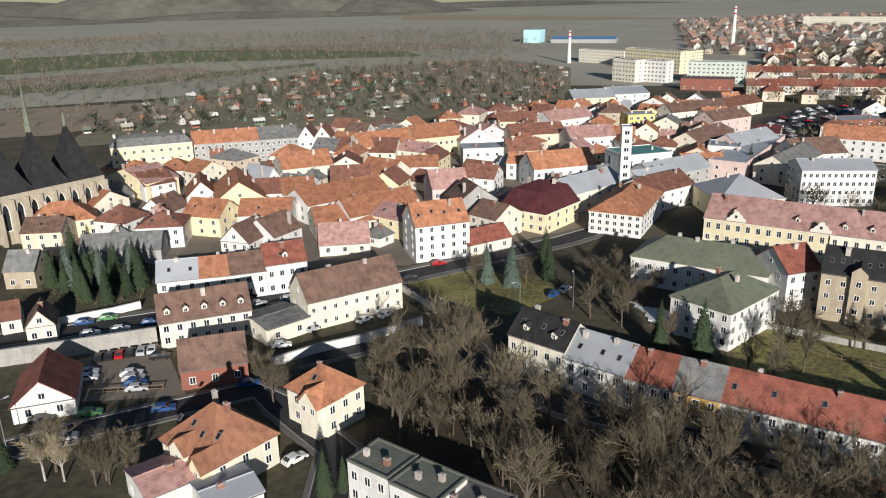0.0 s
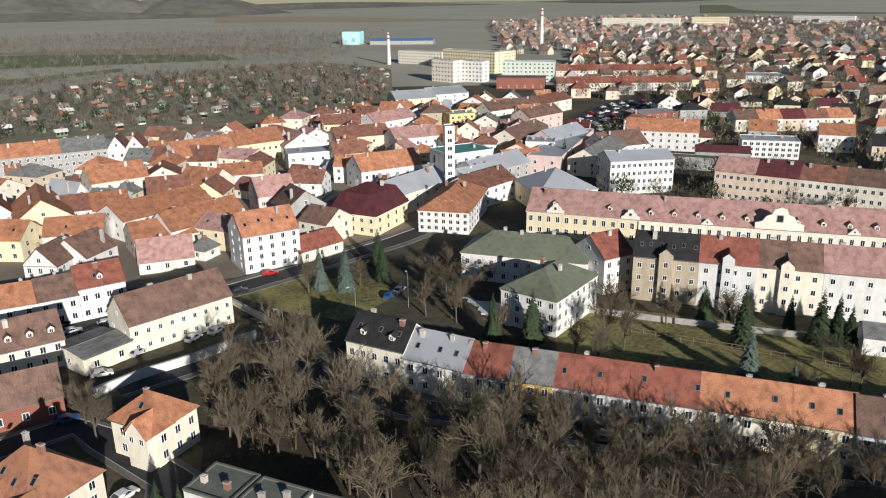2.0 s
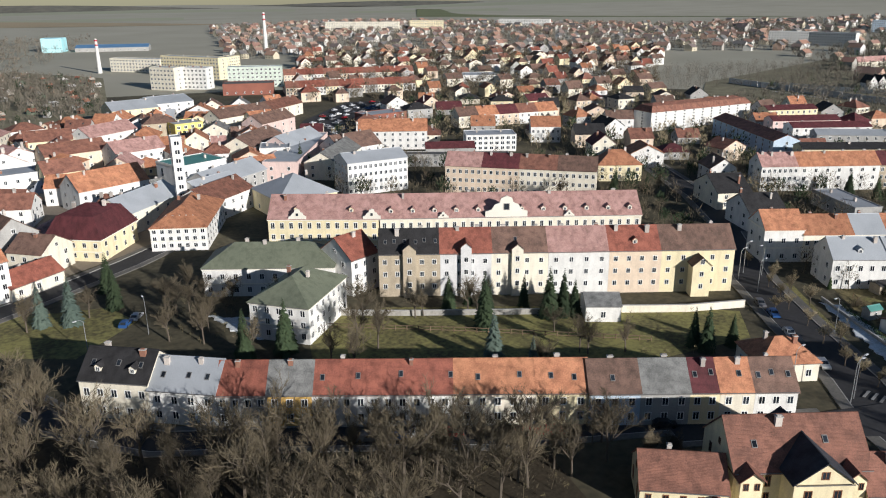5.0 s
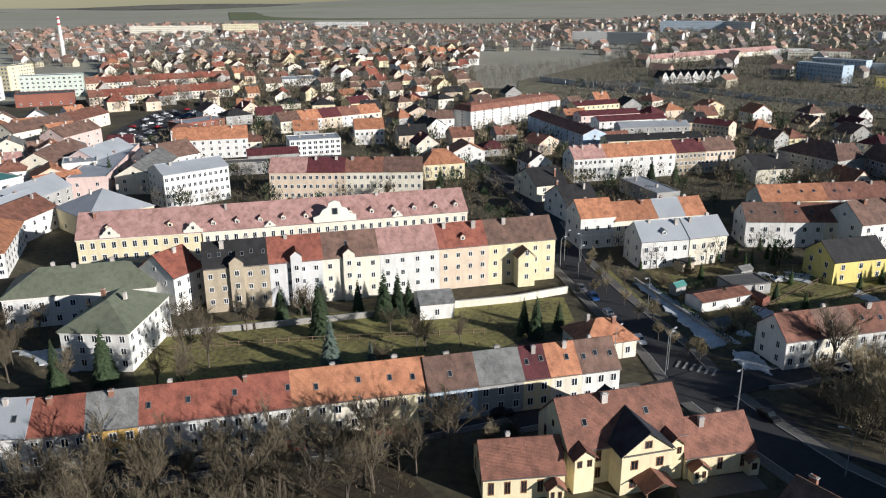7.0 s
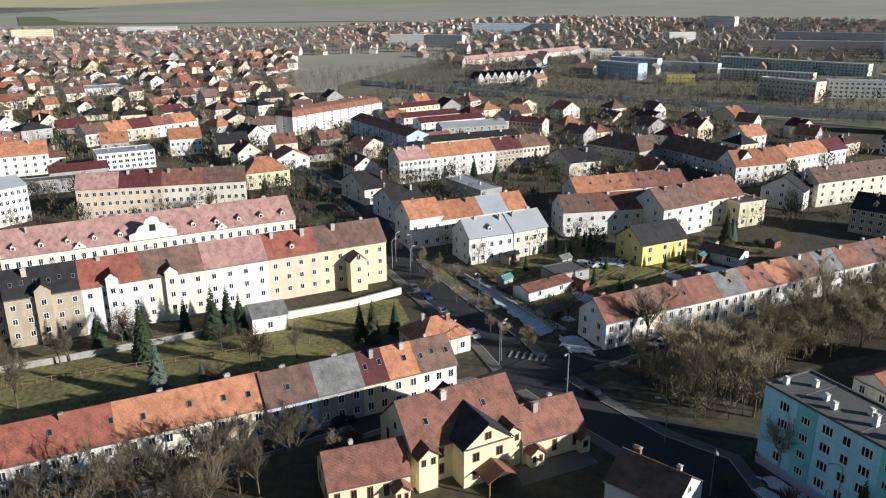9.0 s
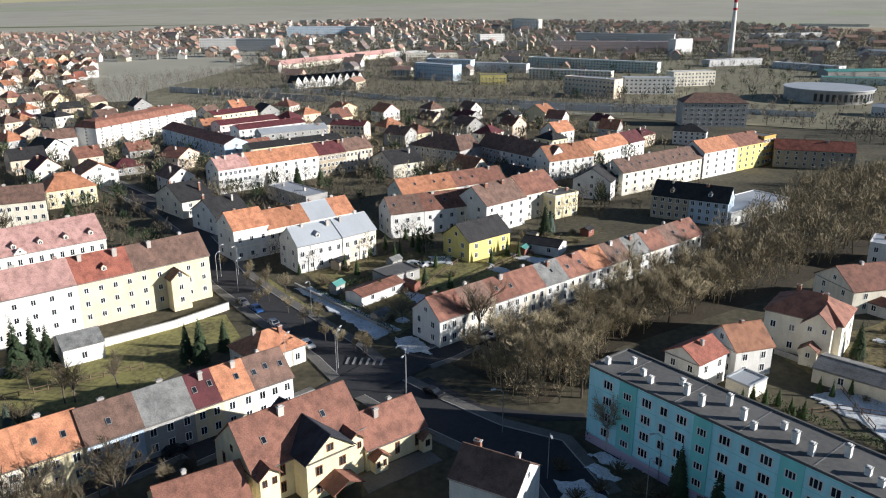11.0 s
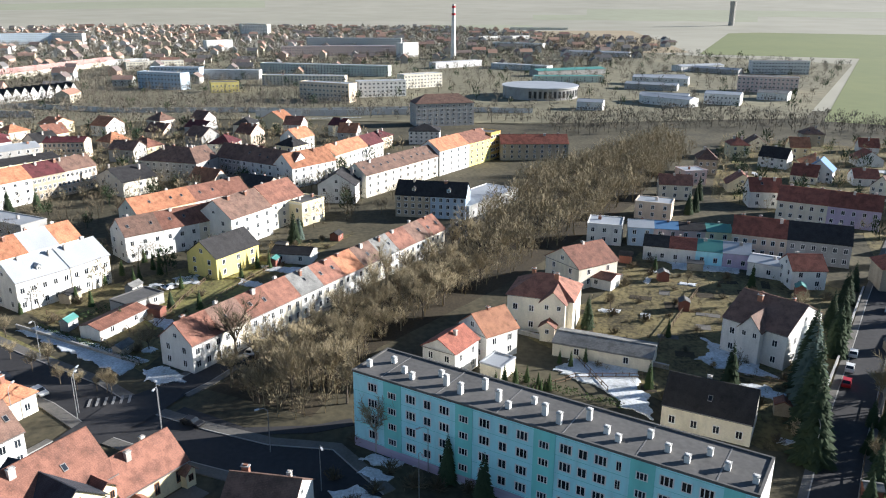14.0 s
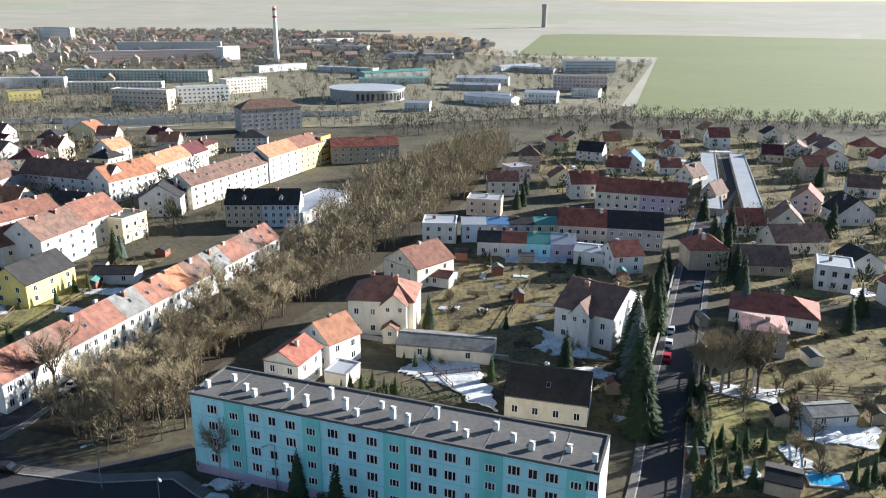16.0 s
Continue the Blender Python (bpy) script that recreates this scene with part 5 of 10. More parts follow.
house('apartment_house', 'yellow apartment house with a long brown roof', 296.8, 26.1, -35.2, 49.4, 11.0, 9.0, 4.0, 'gable', 'cream', 'brown', rows=3, cols=10, sky_n=10, chim=3, cat='building', gables='left')
house('apartment_house', 'white apartment house with a orange tiled roof', 337.1, -3.0, -35.2, 24.2, 12.0, 11.0, 4.0, 'gable', 'white', 'orange', cat='house', rows=4, cols=4, gables='left', side=1)
house('apartment_house', 'bright yellow apartment house with a brick red tiled roof', 356.8, -16.9, -35.2, 19.3, 12.0, 11.0, 4.0, 'gable', 'bright', 'brick', cat='house', rows=4, cols=4, gables='', side=1)
house('apartment_house', 'ochre apartment house with a flat bitumen roof', 372.6, -28.1, -35.2, 9.2, 12.0, 13.0, 4.0, 'flat', 'ochre', 'tar', cat='house', rows=4, cols=4, gables='', side=1)
house('apartment_house', 'beige apartment row with dark red roof', 372.6, -33.0, -88.4, 32.9, 11.0, 8.0, 3.5, 'gable', 'beige', 'red', rows=3, cols=9, chim=4, cat='building', gables='left', side=1)
house('apartment_house', 'beige apartment house with a charcoal roof', 270.3, 13.8, -101.7, 12.6, 11.0, 8.0, 4.0, 'gable', 'beige', 'dark', cat='house', rows=3, cols=5, dorm=1, gables='')
house('apartment_house', 'pale blue apartment house with a charcoal roof', 267.8, 1.5, -101.7, 12.6, 11.0, 8.0, 4.0, 'gable', 'bluew', 'dark', cat='house', rows=3, cols=5, dorm=1, gables='right')
house('detached_house', 'white house with a black gable roof', 289.9, 43.8, -96.4, 14.3, 12.0, 7.0, 4.5, 'front', 'white', 'dark', rows=2, cols=3, cat='building', chim=2, gables='right')
house('shop', 'low white shop with flat roof and red front', 265.9, -12.2, -35.5, 34.6, 14.0, 4.5, 0.0, 'flat', 'white', 'light', rows=1, cols=6, chim=0, cat='building', gables='left')
house('hotel', 'grey hotel with a brown hipped roof', 476.6, 9.2, -76.2, 36.9, 16.0, 13.9, 5.0, 'hip', 'greyw', 'brown', rows=5, cols=10, side=1, chim=0, cat='building', gables='left')
house('hotel_annexe', 'white low hotel annexe', 416.6, 12.2, -93.8, 16.3, 14.0, 7.0, 3.0, 'hip', 'white', 'dark', rows=3, cols=6, cat='building', chim=2, gables='right', side=1)
house('warehouse', 'grey warehouse with a pale metal roof', 697.5, -173.2, -115.5, 45.1, 14.0, 5.0, 1.5, 'gable', 'greyw', 'light', rows=1, cols=9, chim=0, side=1, cat='building', gables='right')
house('warehouse', 'white warehouse with a pale metal roof', 739.8, -195.1, -92.7, 46.6, 16.0, 7.0, 1.5, 'gable', 'white', 'light', rows=2, cols=9, chim=0, side=1, cat='building', gables='left')
house('warehouse', 'white warehouse with a pale metal roof', 602.3, -161.0, -113.9, 36.0, 14.0, 6.0, 1.5, 'gable', 'white', 'light', rows=1, cols=9, chim=0, side=1, cat='building', gables='right')
house('warehouse', 'white warehouse with a pale metal roof', 592.1, -207.7, -118.7, 25.9, 16.0, 8.0, 1.5, 'gable', 'white', 'light', rows=2, cols=9, chim=0, side=1, cat='building', gables='right')
house('warehouse', 'white warehouse with a grey slate roof', 620.2, -259.9, -123.4, 22.7, 18.0, 6.0, 1.5, 'gable', 'white', 'grey', rows=1, cols=9, chim=0, side=1, cat='building', gables='right')
house('warehouse', 'white warehouse with a pale metal roof', 556.7, -104.2, -109.7, 18.2, 12.0, 6.0, 1.5, 'gable', 'white', 'light', rows=1, cols=9, chim=0, side=1, cat='building', gables='right')
house('warehouse', 'grey warehouse with a teal metal roof', 812.5, -112.5, -66.3, 84.3, 18.0, 6.0, 1.5, 'gable', 'greyw', 'teal', rows=1, cols=9, chim=0, side=1, cat='building', gables='left')
house('warehouse', 'white warehouse with a pale metal roof', 739.2, -190.8, -113.3, 50.2, 18.0, 7.0, 1.5, 'gable', 'white', 'light', rows=2, cols=9, chim=0, side=1, cat='building', gables='right')
house('warehouse', 'white warehouse with a pale metal roof', 594.6, -160.1, -135.4, 40.0, 14.0, 6.0, 1.5, 'gable', 'white', 'light', rows=1, cols=9, chim=0, side=1, cat='building', gables='right')
house('warehouse', 'grey warehouse with a pale metal roof', 880.9, -294.1, -136.7, 54.1, 12.0, 5.0, 1.5, 'gable', 'greyw', 'light', rows=1, cols=9, chim=0, side=1, cat='building', gables='right')
house('factory', 'faded pink factory block with flat roof', 678.6, -266.4, -113.2, 48.5, 18.0, 13.2, 0.0, 'flat', 'pinkw', 'tar', rows=3, cols=9, cat='building', chim=2, gables='right', side=1)
house('hotel', 'white and blue hotel block', 854.1, -350.9, -97.8, 59.4, 16.0, 13.9, 0.0, 'flat', 'white', 'tar', rows=3, cols=9, cat='building', chim=2, gables='left', side=1)
house('apartment_block', 'pink prefabricated block of flats with flat roof', 1100.2, 201.1, -77.0, 161.7, 12.0, 14.1, 0.0, 'flat', 'pinkw', 'light', rows=4, cols=9, side=1, ww=1.8, chim=2, cat='building', gables='left')
house('apartment_block', 'mint prefabricated block of flats with flat roof', 843.3, 178.1, -104.4, 140.8, 12.0, 10.8, 0.0, 'flat', 'greenw', 'light', rows=4, cols=9, side=1, ww=1.8, chim=2, cat='building', gables='right')
house('apartment_block', 'cream prefabricated block of flats with flat roof', 719.7, 151.8, -95.8, 76.1, 12.0, 9.3, 0.0, 'flat', 'cream', 'light', rows=4, cols=9, side=1, ww=1.8, chim=2, cat='building', gables='right')
house('apartment_block', 'peach prefabricated block of flats with flat roof', 611.4, 100.8, -115.2, 44.2, 12.0, 14.1, 0.0, 'flat', 'peach', 'light', rows=4, cols=9, side=1, ww=1.8, chim=2, cat='building', gables='right')
house('apartment_block', 'white prefabricated block of flats with flat roof', 626.8, 56.3, -73.3, 38.9, 12.0, 12.6, 0.0, 'flat', 'white', 'light', rows=4, cols=9, side=1, ww=1.8, chim=2, cat='building', gables='left')
house('apartment_block', 'cream prefabricated block of flats with flat roof', 691.9, 22.0, -56.9, 40.1, 12.0, 12.2, 0.0, 'flat', 'cream', 'light', rows=4, cols=9, side=1, ww=1.8, chim=2, cat='building', gables='left')
house('apartment_block', 'white prefabricated block of flats with flat roof', 1740.4, 401.6, -89.7, 56.0, 12.0, 23.8, 0.0, 'flat', 'white', 'light', rows=4, cols=7, side=1, ww=1.8, chim=2, cat='building', gables='right')
house('apartment_block', 'white prefabricated block of flats with flat roof', 1233.3, 339.4, -47.9, 44.2, 12.0, 15.3, 0.0, 'flat', 'white', 'light', rows=4, cols=7, side=1, ww=1.8, chim=2, cat='building', gables='left')
house('apartment_block', 'white prefabricated block of flats with flat roof', 1288.2, 194.6, -93.8, 152.2, 12.0, 17.8, 0.0, 'flat', 'white', 'light', rows=4, cols=9, side=1, ww=1.8, chim=2, cat='building', gables='right')
house('apartment_block', 'white prefabricated block of flats with flat roof', 1097.8, 34.7, -36.6, 35.0, 12.0, 18.9, 0.0, 'flat', 'white', 'light', rows=4, cols=6, side=1, ww=1.8, chim=2, cat='building', gables='left')
house('apartment_block', 'cream prefabricated block of flats with flat roof', 143.5, 811.4, -47.9, 55.0, 12.0, 12.4, 0.0, 'flat', 'cream', 'light', rows=4, cols=9, side=1, ww=1.8, chim=2, cat='building', gables='right')
house('apartment_block', 'cream prefabricated block of flats with flat roof', 140.6, 638.1, -54.5, 23.5, 12.0, 17.1, 0.0, 'flat', 'cream', 'light', rows=4, cols=6, side=1, ww=1.8, chim=2, cat='building', gables='right')
house('apartment_block', 'white prefabricated block of flats with flat roof', 162.7, 626.0, -43.7, 19.6, 12.0, 16.3, 0.0, 'flat', 'white', 'light', rows=4, cols=6, side=1, ww=1.8, chim=2, cat='building', gables='right')
house('apartment_block', 'pale yellow prefabricated block of flats with flat roof', 172.4, 732.5, -59.4, 66.7, 12.0, 18.4, 0.0, 'flat', 'yellow', 'light', rows=4, cols=9, side=1, ww=1.8, chim=2, cat='building', gables='right')
house('apartment_block', 'pale yellow prefabricated block of flats with flat roof', 210.6, 713.8, 34.4, 43.9, 12.0, 14.5, 0.0, 'flat', 'yellow', 'light', rows=4, cols=7, side=1, ww=1.8, chim=2, cat='building', gables='left')
house('apartment_block', 'mint prefabricated block of flats with flat roof', 194.7, 616.3, -26.0, 42.3, 12.0, 15.6, 0.0, 'flat', 'greenw', 'light', rows=4, cols=9, side=1, ww=1.8, chim=2, cat='building', gables='right')
house('apartment_block', 'pale blue prefabricated block of flats with flat roof', 1356.3, 752.3, -64.5, 110.5, 12.0, 18.9, 0.0, 'flat', 'bluew', 'light', rows=4, cols=9, side=1, ww=1.8, chim=2, cat='building', gables='right')
house('apartment_block', 'white prefabricated block of flats with flat roof', 1406.4, 653.8, -96.5, 55.6, 12.0, 18.8, 0.0, 'flat', 'white', 'light', rows=4, cols=6, side=1, ww=1.8, chim=2, cat='building', gables='right')
house('apartment_block', 'white prefabricated block of flats with flat roof', 968.5, 677.9, -62.9, 50.2, 12.0, 16.1, 0.0, 'flat', 'white', 'light', rows=3, cols=8, side=1, ww=1.8, chim=2, cat='building', gables='right')
house('apartment_block', 'white prefabricated block of flats with flat roof', 970.3, 619.9, -78.9, 58.3, 12.0, 17.3, 0.0, 'flat', 'white', 'light', rows=3, cols=9, side=1, ww=1.8, chim=2, cat='building', gables='right')
house('apartment_block', 'cream prefabricated block of flats with flat roof', 1813.6, 421.8, -132.2, 98.3, 12.0, 26.2, 0.0, 'flat', 'cream', 'light', rows=4, cols=7, side=1, ww=1.8, chim=2, cat='building', gables='right')
house('apartment_block', 'pale blue prefabricated block of flats with flat roof', 769.1, 268.7, -96.9, 48.9, 12.0, 12.2, 0.0, 'flat', 'bluew', 'light', rows=4, cols=9, side=1, ww=1.8, chim=2, cat='building', gables='right')
house('apartment_block', 'pale blue prefabricated block of flats with flat roof', 695.0, 254.3, -112.6, 46.1, 12.0, 14.2, 0.0, 'flat', 'bluew', 'light', rows=3, cols=9, side=1, ww=1.8, chim=2, cat='building', gables='right')
house('apartment_block', 'cream prefabricated block of flats with flat roof', 874.2, 330.5, -61.7, 61.3, 12.0, 8.9, 0.0, 'flat', 'cream', 'light', rows=3, cols=9, side=1, ww=1.8, chim=2, cat='building', gables='left')
house('apartment_block', 'cream prefabricated block of flats with flat roof', 635.3, 1394.6, -37.6, 140.5, 12.0, 16.6, 0.0, 'flat', 'cream', 'light', rows=4, cols=9, side=1, ww=1.8, chim=2, cat='building', gables='right')
house('apartment_block', 'white prefabricated block of flats with flat roof', 988.6, 1320.7, -51.1, 105.6, 12.0, 15.5, 0.0, 'flat', 'white', 'light', rows=4, cols=9, side=1, ww=1.8, chim=2, cat='building', gables='right')
house('apartment_block', 'pale yellow prefabricated block of flats with flat roof', 767.8, 1303.9, -38.2, 62.6, 12.0, 18.3, 0.0, 'flat', 'yellow', 'light', rows=4, cols=8, side=1, ww=1.8, chim=2, cat='building', gables='right')
house('kindergarten', 'yellow kindergarten with flat roof', 655.3, 180.3, -69.8, 22.5, 14.0, 8.6, 0.0, 'flat', 'bright', 'tar', rows=2, cols=7, chim=0, cat='building', gables='left', side=1)
house('theatre', 'red brick theatre with flat roof', 175.2, 568.4, -22.0, 36.6, 18.0, 8.1, 0.0, 'flat', 'brickw', 'tar', rows=1, cols=6, chim=0, cat='building', gables='right', side=1)
house('factory', 'blue panelled factory tower', 120.3, 1128.7, -22.5, 24.6, 25.0, 17.0, 0.0, 'flat', 'sky', 'blue', rows=4, cols=6, chim=0, cat='building', gables='right', side=1)
house('factory_hall', 'long factory hall with a blue roof', 156.4, 1110.5, -18.6, 89.1, 30.0, 5.0, 3.0, 'gable', 'greyw', 'blue', rows=1, cols=9, chim=0, cat='building', gables='right', side=1)
house('town_house', 'peach terraced house with a brick red tiled roof', 245.0, 625.0, -17.9, 11.1, 11.0, 6.0, 4.0, 'gable', 'peach', 'brick', cat='house', rows=2, cols=4, gables='left', side=1)
house('town_house', 'cream terraced house with a dark red tiled roof', 255.6, 621.6, -17.9, 11.1, 11.0, 6.0, 4.0, 'gable', 'cream', 'red', cat='house', rows=2, cols=4, gables='', side=1)
house('town_house', 'white terraced house with a dark red tiled roof', 266.2, 618.2, -17.9, 11.1, 11.0, 6.0, 4.0, 'gable', 'white', 'red', cat='house', rows=2, cols=4, gables='', side=1)
house('town_house', 'pale yellow terraced house with a brick red tiled roof', 276.7, 614.8, -17.9, 11.1, 11.0, 6.0, 4.0, 'gable', 'yellow', 'brick', cat='house', rows=2, cols=4, gables='', side=1)
house('town_house', 'peach terraced house with a dark red tiled roof', 287.3, 611.4, -17.9, 11.1, 11.0, 6.0, 4.0, 'gable', 'peach', 'red', cat='house', rows=2, cols=4, gables='', side=1)
house('town_house', 'cream terraced house with a dark red tiled roof', 297.9, 608.0, -17.9, 11.1, 11.0, 6.0, 4.0, 'gable', 'cream', 'red', cat='house', rows=2, cols=4, gables='', side=1)
house('town_house', 'grey terraced house with a brick red tiled roof', 308.4, 604.6, -17.9, 11.1, 11.0, 6.0, 4.0, 'gable', 'greyw', 'brick', cat='house', rows=2, cols=4, gables='', side=1)
house('town_house', 'cream terraced house with a dark red tiled roof', 319.0, 601.2, -17.9, 11.1, 11.0, 6.0, 4.0, 'gable', 'cream', 'red', cat='house', rows=2, cols=4, gables='', side=1)
house('town_house', 'pale yellow terraced house with a dark red tiled roof', 329.6, 597.7, -17.9, 11.1, 11.0, 6.0, 4.0, 'gable', 'yellow', 'red', cat='house', rows=2, cols=4, gables='', side=1)
house('town_house', 'white terraced house with a brick red tiled roof', 340.1, 594.3, -17.9, 11.1, 11.0, 6.0, 4.0, 'gable', 'white', 'brick', cat='house', rows=2, cols=4, gables='', side=1)
house('town_house', 'peach terraced house with a brick red tiled roof', 211.9, 538.0, -15.3, 9.7, 11.0, 6.0, 4.0, 'gable', 'peach', 'brick', cat='house', rows=2, cols=4, gables='left', side=1)
house('town_house', 'cream terraced house with a dark red tiled roof', 221.3, 535.5, -15.3, 9.7, 11.0, 6.0, 4.0, 'gable', 'cream', 'red', cat='house', rows=2, cols=4, gables='', side=1)
house('town_house', 'white terraced house with a dark red tiled roof', 230.7, 532.9, -15.3, 9.7, 11.0, 6.0, 4.0, 'gable', 'white', 'red', cat='house', rows=2, cols=4, gables='', side=1)
house('town_house', 'pale yellow terraced house with a brick red tiled roof', 240.0, 530.3, -15.3, 9.7, 11.0, 6.0, 4.0, 'gable', 'yellow', 'brick', cat='house', rows=2, cols=4, gables='', side=1)
house('town_house', 'peach terraced house with a dark red tiled roof', 249.4, 527.8, -15.3, 9.7, 11.0, 6.0, 4.0, 'gable', 'peach', 'red', cat='house', rows=2, cols=4, gables='', side=1)
house('town_house', 'cream terraced house with a dark red tiled roof', 258.7, 525.2, -15.3, 9.7, 11.0, 6.0, 4.0, 'gable', 'cream', 'red', cat='house', rows=2, cols=4, gables='', side=1)
house('town_house', 'grey terraced house with a brick red tiled roof', 268.1, 522.6, -15.3, 9.7, 11.0, 6.0, 4.0, 'gable', 'greyw', 'brick', cat='house', rows=2, cols=4, gables='', side=1)
house('town_house', 'cream terraced house with a dark red tiled roof', 277.5, 520.0, -15.3, 9.7, 11.0, 6.0, 4.0, 'gable', 'cream', 'red', cat='house', rows=2, cols=4, gables='', side=1)
house('town_house', 'pale yellow terraced house with a dark red tiled roof', 286.8, 517.5, -15.3, 9.7, 11.0, 6.0, 4.0, 'gable', 'yellow', 'red', cat='house', rows=2, cols=4, gables='', side=1)
house('town_house', 'white terraced house with a brick red tiled roof', 296.2, 514.9, -15.3, 9.7, 11.0, 6.0, 4.0, 'gable', 'white', 'brick', cat='house', rows=2, cols=4, gables='', side=1)
house('supermarket', 'white supermarket with flat blue roof', 368.8, 540.6, -30.5, 27.6, 25.0, 5.0, 0.0, 'flat', 'white', 'light', rows=1, cols=6, chim=0, cat='building', gables='left', side=1)
house('town_house', 'pale yellow palace with a grey slate mansard roof', -139.3, 321.9, 21.4, 33.1, 14.0, 12.0, 4.0, 'mansard', 'yellow', 'grey', cat='house', rows=3, cols=9, trim=True, chim=6, dorm=4, gables='right', side=1)
house('town_house', 'grey office house with a orange tiled roof', -109.9, 338.1, 16.3, 29.0, 13.0, 10.0, 4.5, 'gable', 'greyw', 'orange', cat='house', rows=3, chim=4, cols=10, gables='', side=1)
house('town_house', 'grey office house with a grey slate roof', -82.1, 346.2, 16.3, 17.6, 13.0, 10.0, 4.5, 'gable', 'greyw', 'grey', cat='house', rows=3, chim=4, cols=7, gables='', side=1)
house('town_house', 'white gabled town house with a brown tiled roof', -65.8, 353.9, -0.8, 7.5, 13.0, 9.0, 5.0, 'front', 'white', 'brown', cat='house', rows=2, cols=2, gables='', side=1)
house('town_house', 'white gabled town house with a brick red tiled roof', -58.3, 353.8, -0.8, 7.5, 13.0, 9.0, 5.0, 'front', 'white', 'brick', cat='house', rows=2, cols=2, gables='right', side=1)
house('town_house', 'pale yellow town house with a orange tiled roof', -11.5, 345.0, 24.0, 22.6, 14.0, 9.0, 5.0, 'gable', 'yellow', 'orange', cat='house', rows=2, chim=3, cols=8, gables='left', side=1)
house('town_house', 'cream old town house with a orange tiled roof', -34.5, 331.5, 30.4, 26.6, 16.0, 8.0, 5.0, 'gable', 'cream', 'orange', rows=2, cols=5, chim=2, cat='building', gables='left', side=1)
house('town_house', 'cream old town house with a brick red tiled roof', -47.4, 335.3, -10.8, 28.1, 14.0, 6.0, 5.0, 'gable', 'cream', 'brick', rows=2, cols=6, chim=2, cat='building', gables='right', side=1)
house('town_house', 'white old town house with a pale metal roof', 9.5, 323.2, 4.4, 20.6, 14.0, 8.0, 4.0, 'flat', 'white', 'light', rows=2, cols=5, chim=2, cat='building', gables='left')
house('town_house', 'white old town house with a faded pink tiled roof', 9.0, 348.0, 16.9, 17.9, 12.0, 7.0, 5.0, 'front', 'white', 'pink', rows=2, cols=4, chim=2, cat='building', gables='left', side=1)
house('town_house', 'pale yellow old town house with a orange tiled roof', -75.4, 247.7, 16.3, 16.6, 26.0, 7.0, 6.0, 'front', 'yellow', 'orange', rows=2, cols=5, chim=2, cat='building', gables='right')
house('town_house', 'pale yellow old town house with a faded pink tiled roof', -129.6, 292.2, -36.7, 26.1, 14.0, 7.0, 4.0, 'front', 'yellow', 'pink', rows=2, cols=4, chim=2, cat='building', gables='right')
house('town_house', 'white old town house with a brick red tiled roof', -109.4, 276.4, 42.8, 12.0, 14.0, 6.0, 4.0, 'gable', 'white', 'brick', rows=2, cols=3, chim=2, cat='building', gables='left')
house('town_house', 'white old town house with a pale metal roof', -62.9, 268.6, 48.7, 7.5, 14.0, 8.0, 5.0, 'front', 'white', 'light', rows=2, cols=3, chim=2, cat='building', gables='left')
house('town_house', 'white old town house with a orange tiled roof', -43.6, 242.1, 38.9, 32.7, 16.0, 6.5, 4.0, 'gable', 'white', 'orange', rows=2, cols=9, chim=2, cat='building', gables='left')
house('town_house', 'white old town house with a orange tiled roof', -55.3, 259.6, 15.1, 11.7, 16.0, 6.0, 4.0, 'gable', 'white', 'orange', rows=2, cols=3, chim=2, cat='building', gables='left')
house('town_house', 'white old town house with a orange tiled roof', -28.3, 227.8, 35.0, 26.1, 13.0, 6.5, 4.5, 'gable', 'white', 'orange', rows=2, cols=7, chim=2, cat='building', gables='left')
house('town_house', 'white old town house with a brick red tiled roof', -70.3, 260.8, 7.8, 18.4, 12.0, 6.0, 4.0, 'gable', 'white', 'brick', rows=2, cols=5, chim=2, cat='building', gables='right')
house('town_house', 'pale yellow old town house with a orange tiled roof', -128.1, 227.4, 23.6, 20.0, 14.0, 6.0, 5.0, 'hip', 'yellow', 'orange', rows=2, cols=7, chim=2, cat='building', gables='right')
house('town_house', 'cream old town house with a orange tiled roof', -38.3, 224.5, 19.3, 23.2, 14.0, 5.0, 4.0, 'gable', 'cream', 'orange', rows=2, cols=8, chim=2, cat='building', gables='left')
house('town_house', 'white old town house with a orange tiled roof', -88.2, 258.4, 17.4, 10.4, 18.0, 6.0, 5.0, 'front', 'white', 'orange', rows=2, cols=3, chim=2, cat='building', gables='right')
house('town_house', 'cream old town house with a orange tiled roof', -62.2, 296.0, 24.6, 20.7, 14.0, 7.0, 5.0, 'gable', 'cream', 'orange', rows=2, cols=5, chim=2, cat='building', gables='left')
house('town_house', 'white old town house with a brown tiled roof', -58.7, 216.8, -30.7, 12.1, 12.0, 6.0, 4.5, 'front', 'white', 'brown', rows=2, cols=3, chim=2, cat='building', gables='right')
house('town_house', 'white old town house with a brown tiled roof', -63.3, 209.0, -19.8, 9.3, 12.0, 6.0, 4.5, 'front', 'white', 'brown', rows=2, cols=3, chim=2, cat='building', gables='right')
house('town_house', 'pink old town house with a faded pink tiled roof', -3.2, 255.4, 13.1, 13.0, 14.0, 8.0, 5.0, 'gable', 'pinkw', 'pink', rows=2, cols=4, chim=2, cat='building', gables='left')
house('town_house', 'grey old town house with a brown tiled roof', 5.0, 236.4, 19.6, 13.7, 12.0, 8.0, 5.0, 'front', 'greyw', 'brown', rows=2, cols=4, chim=2, cat='building', gables='left')
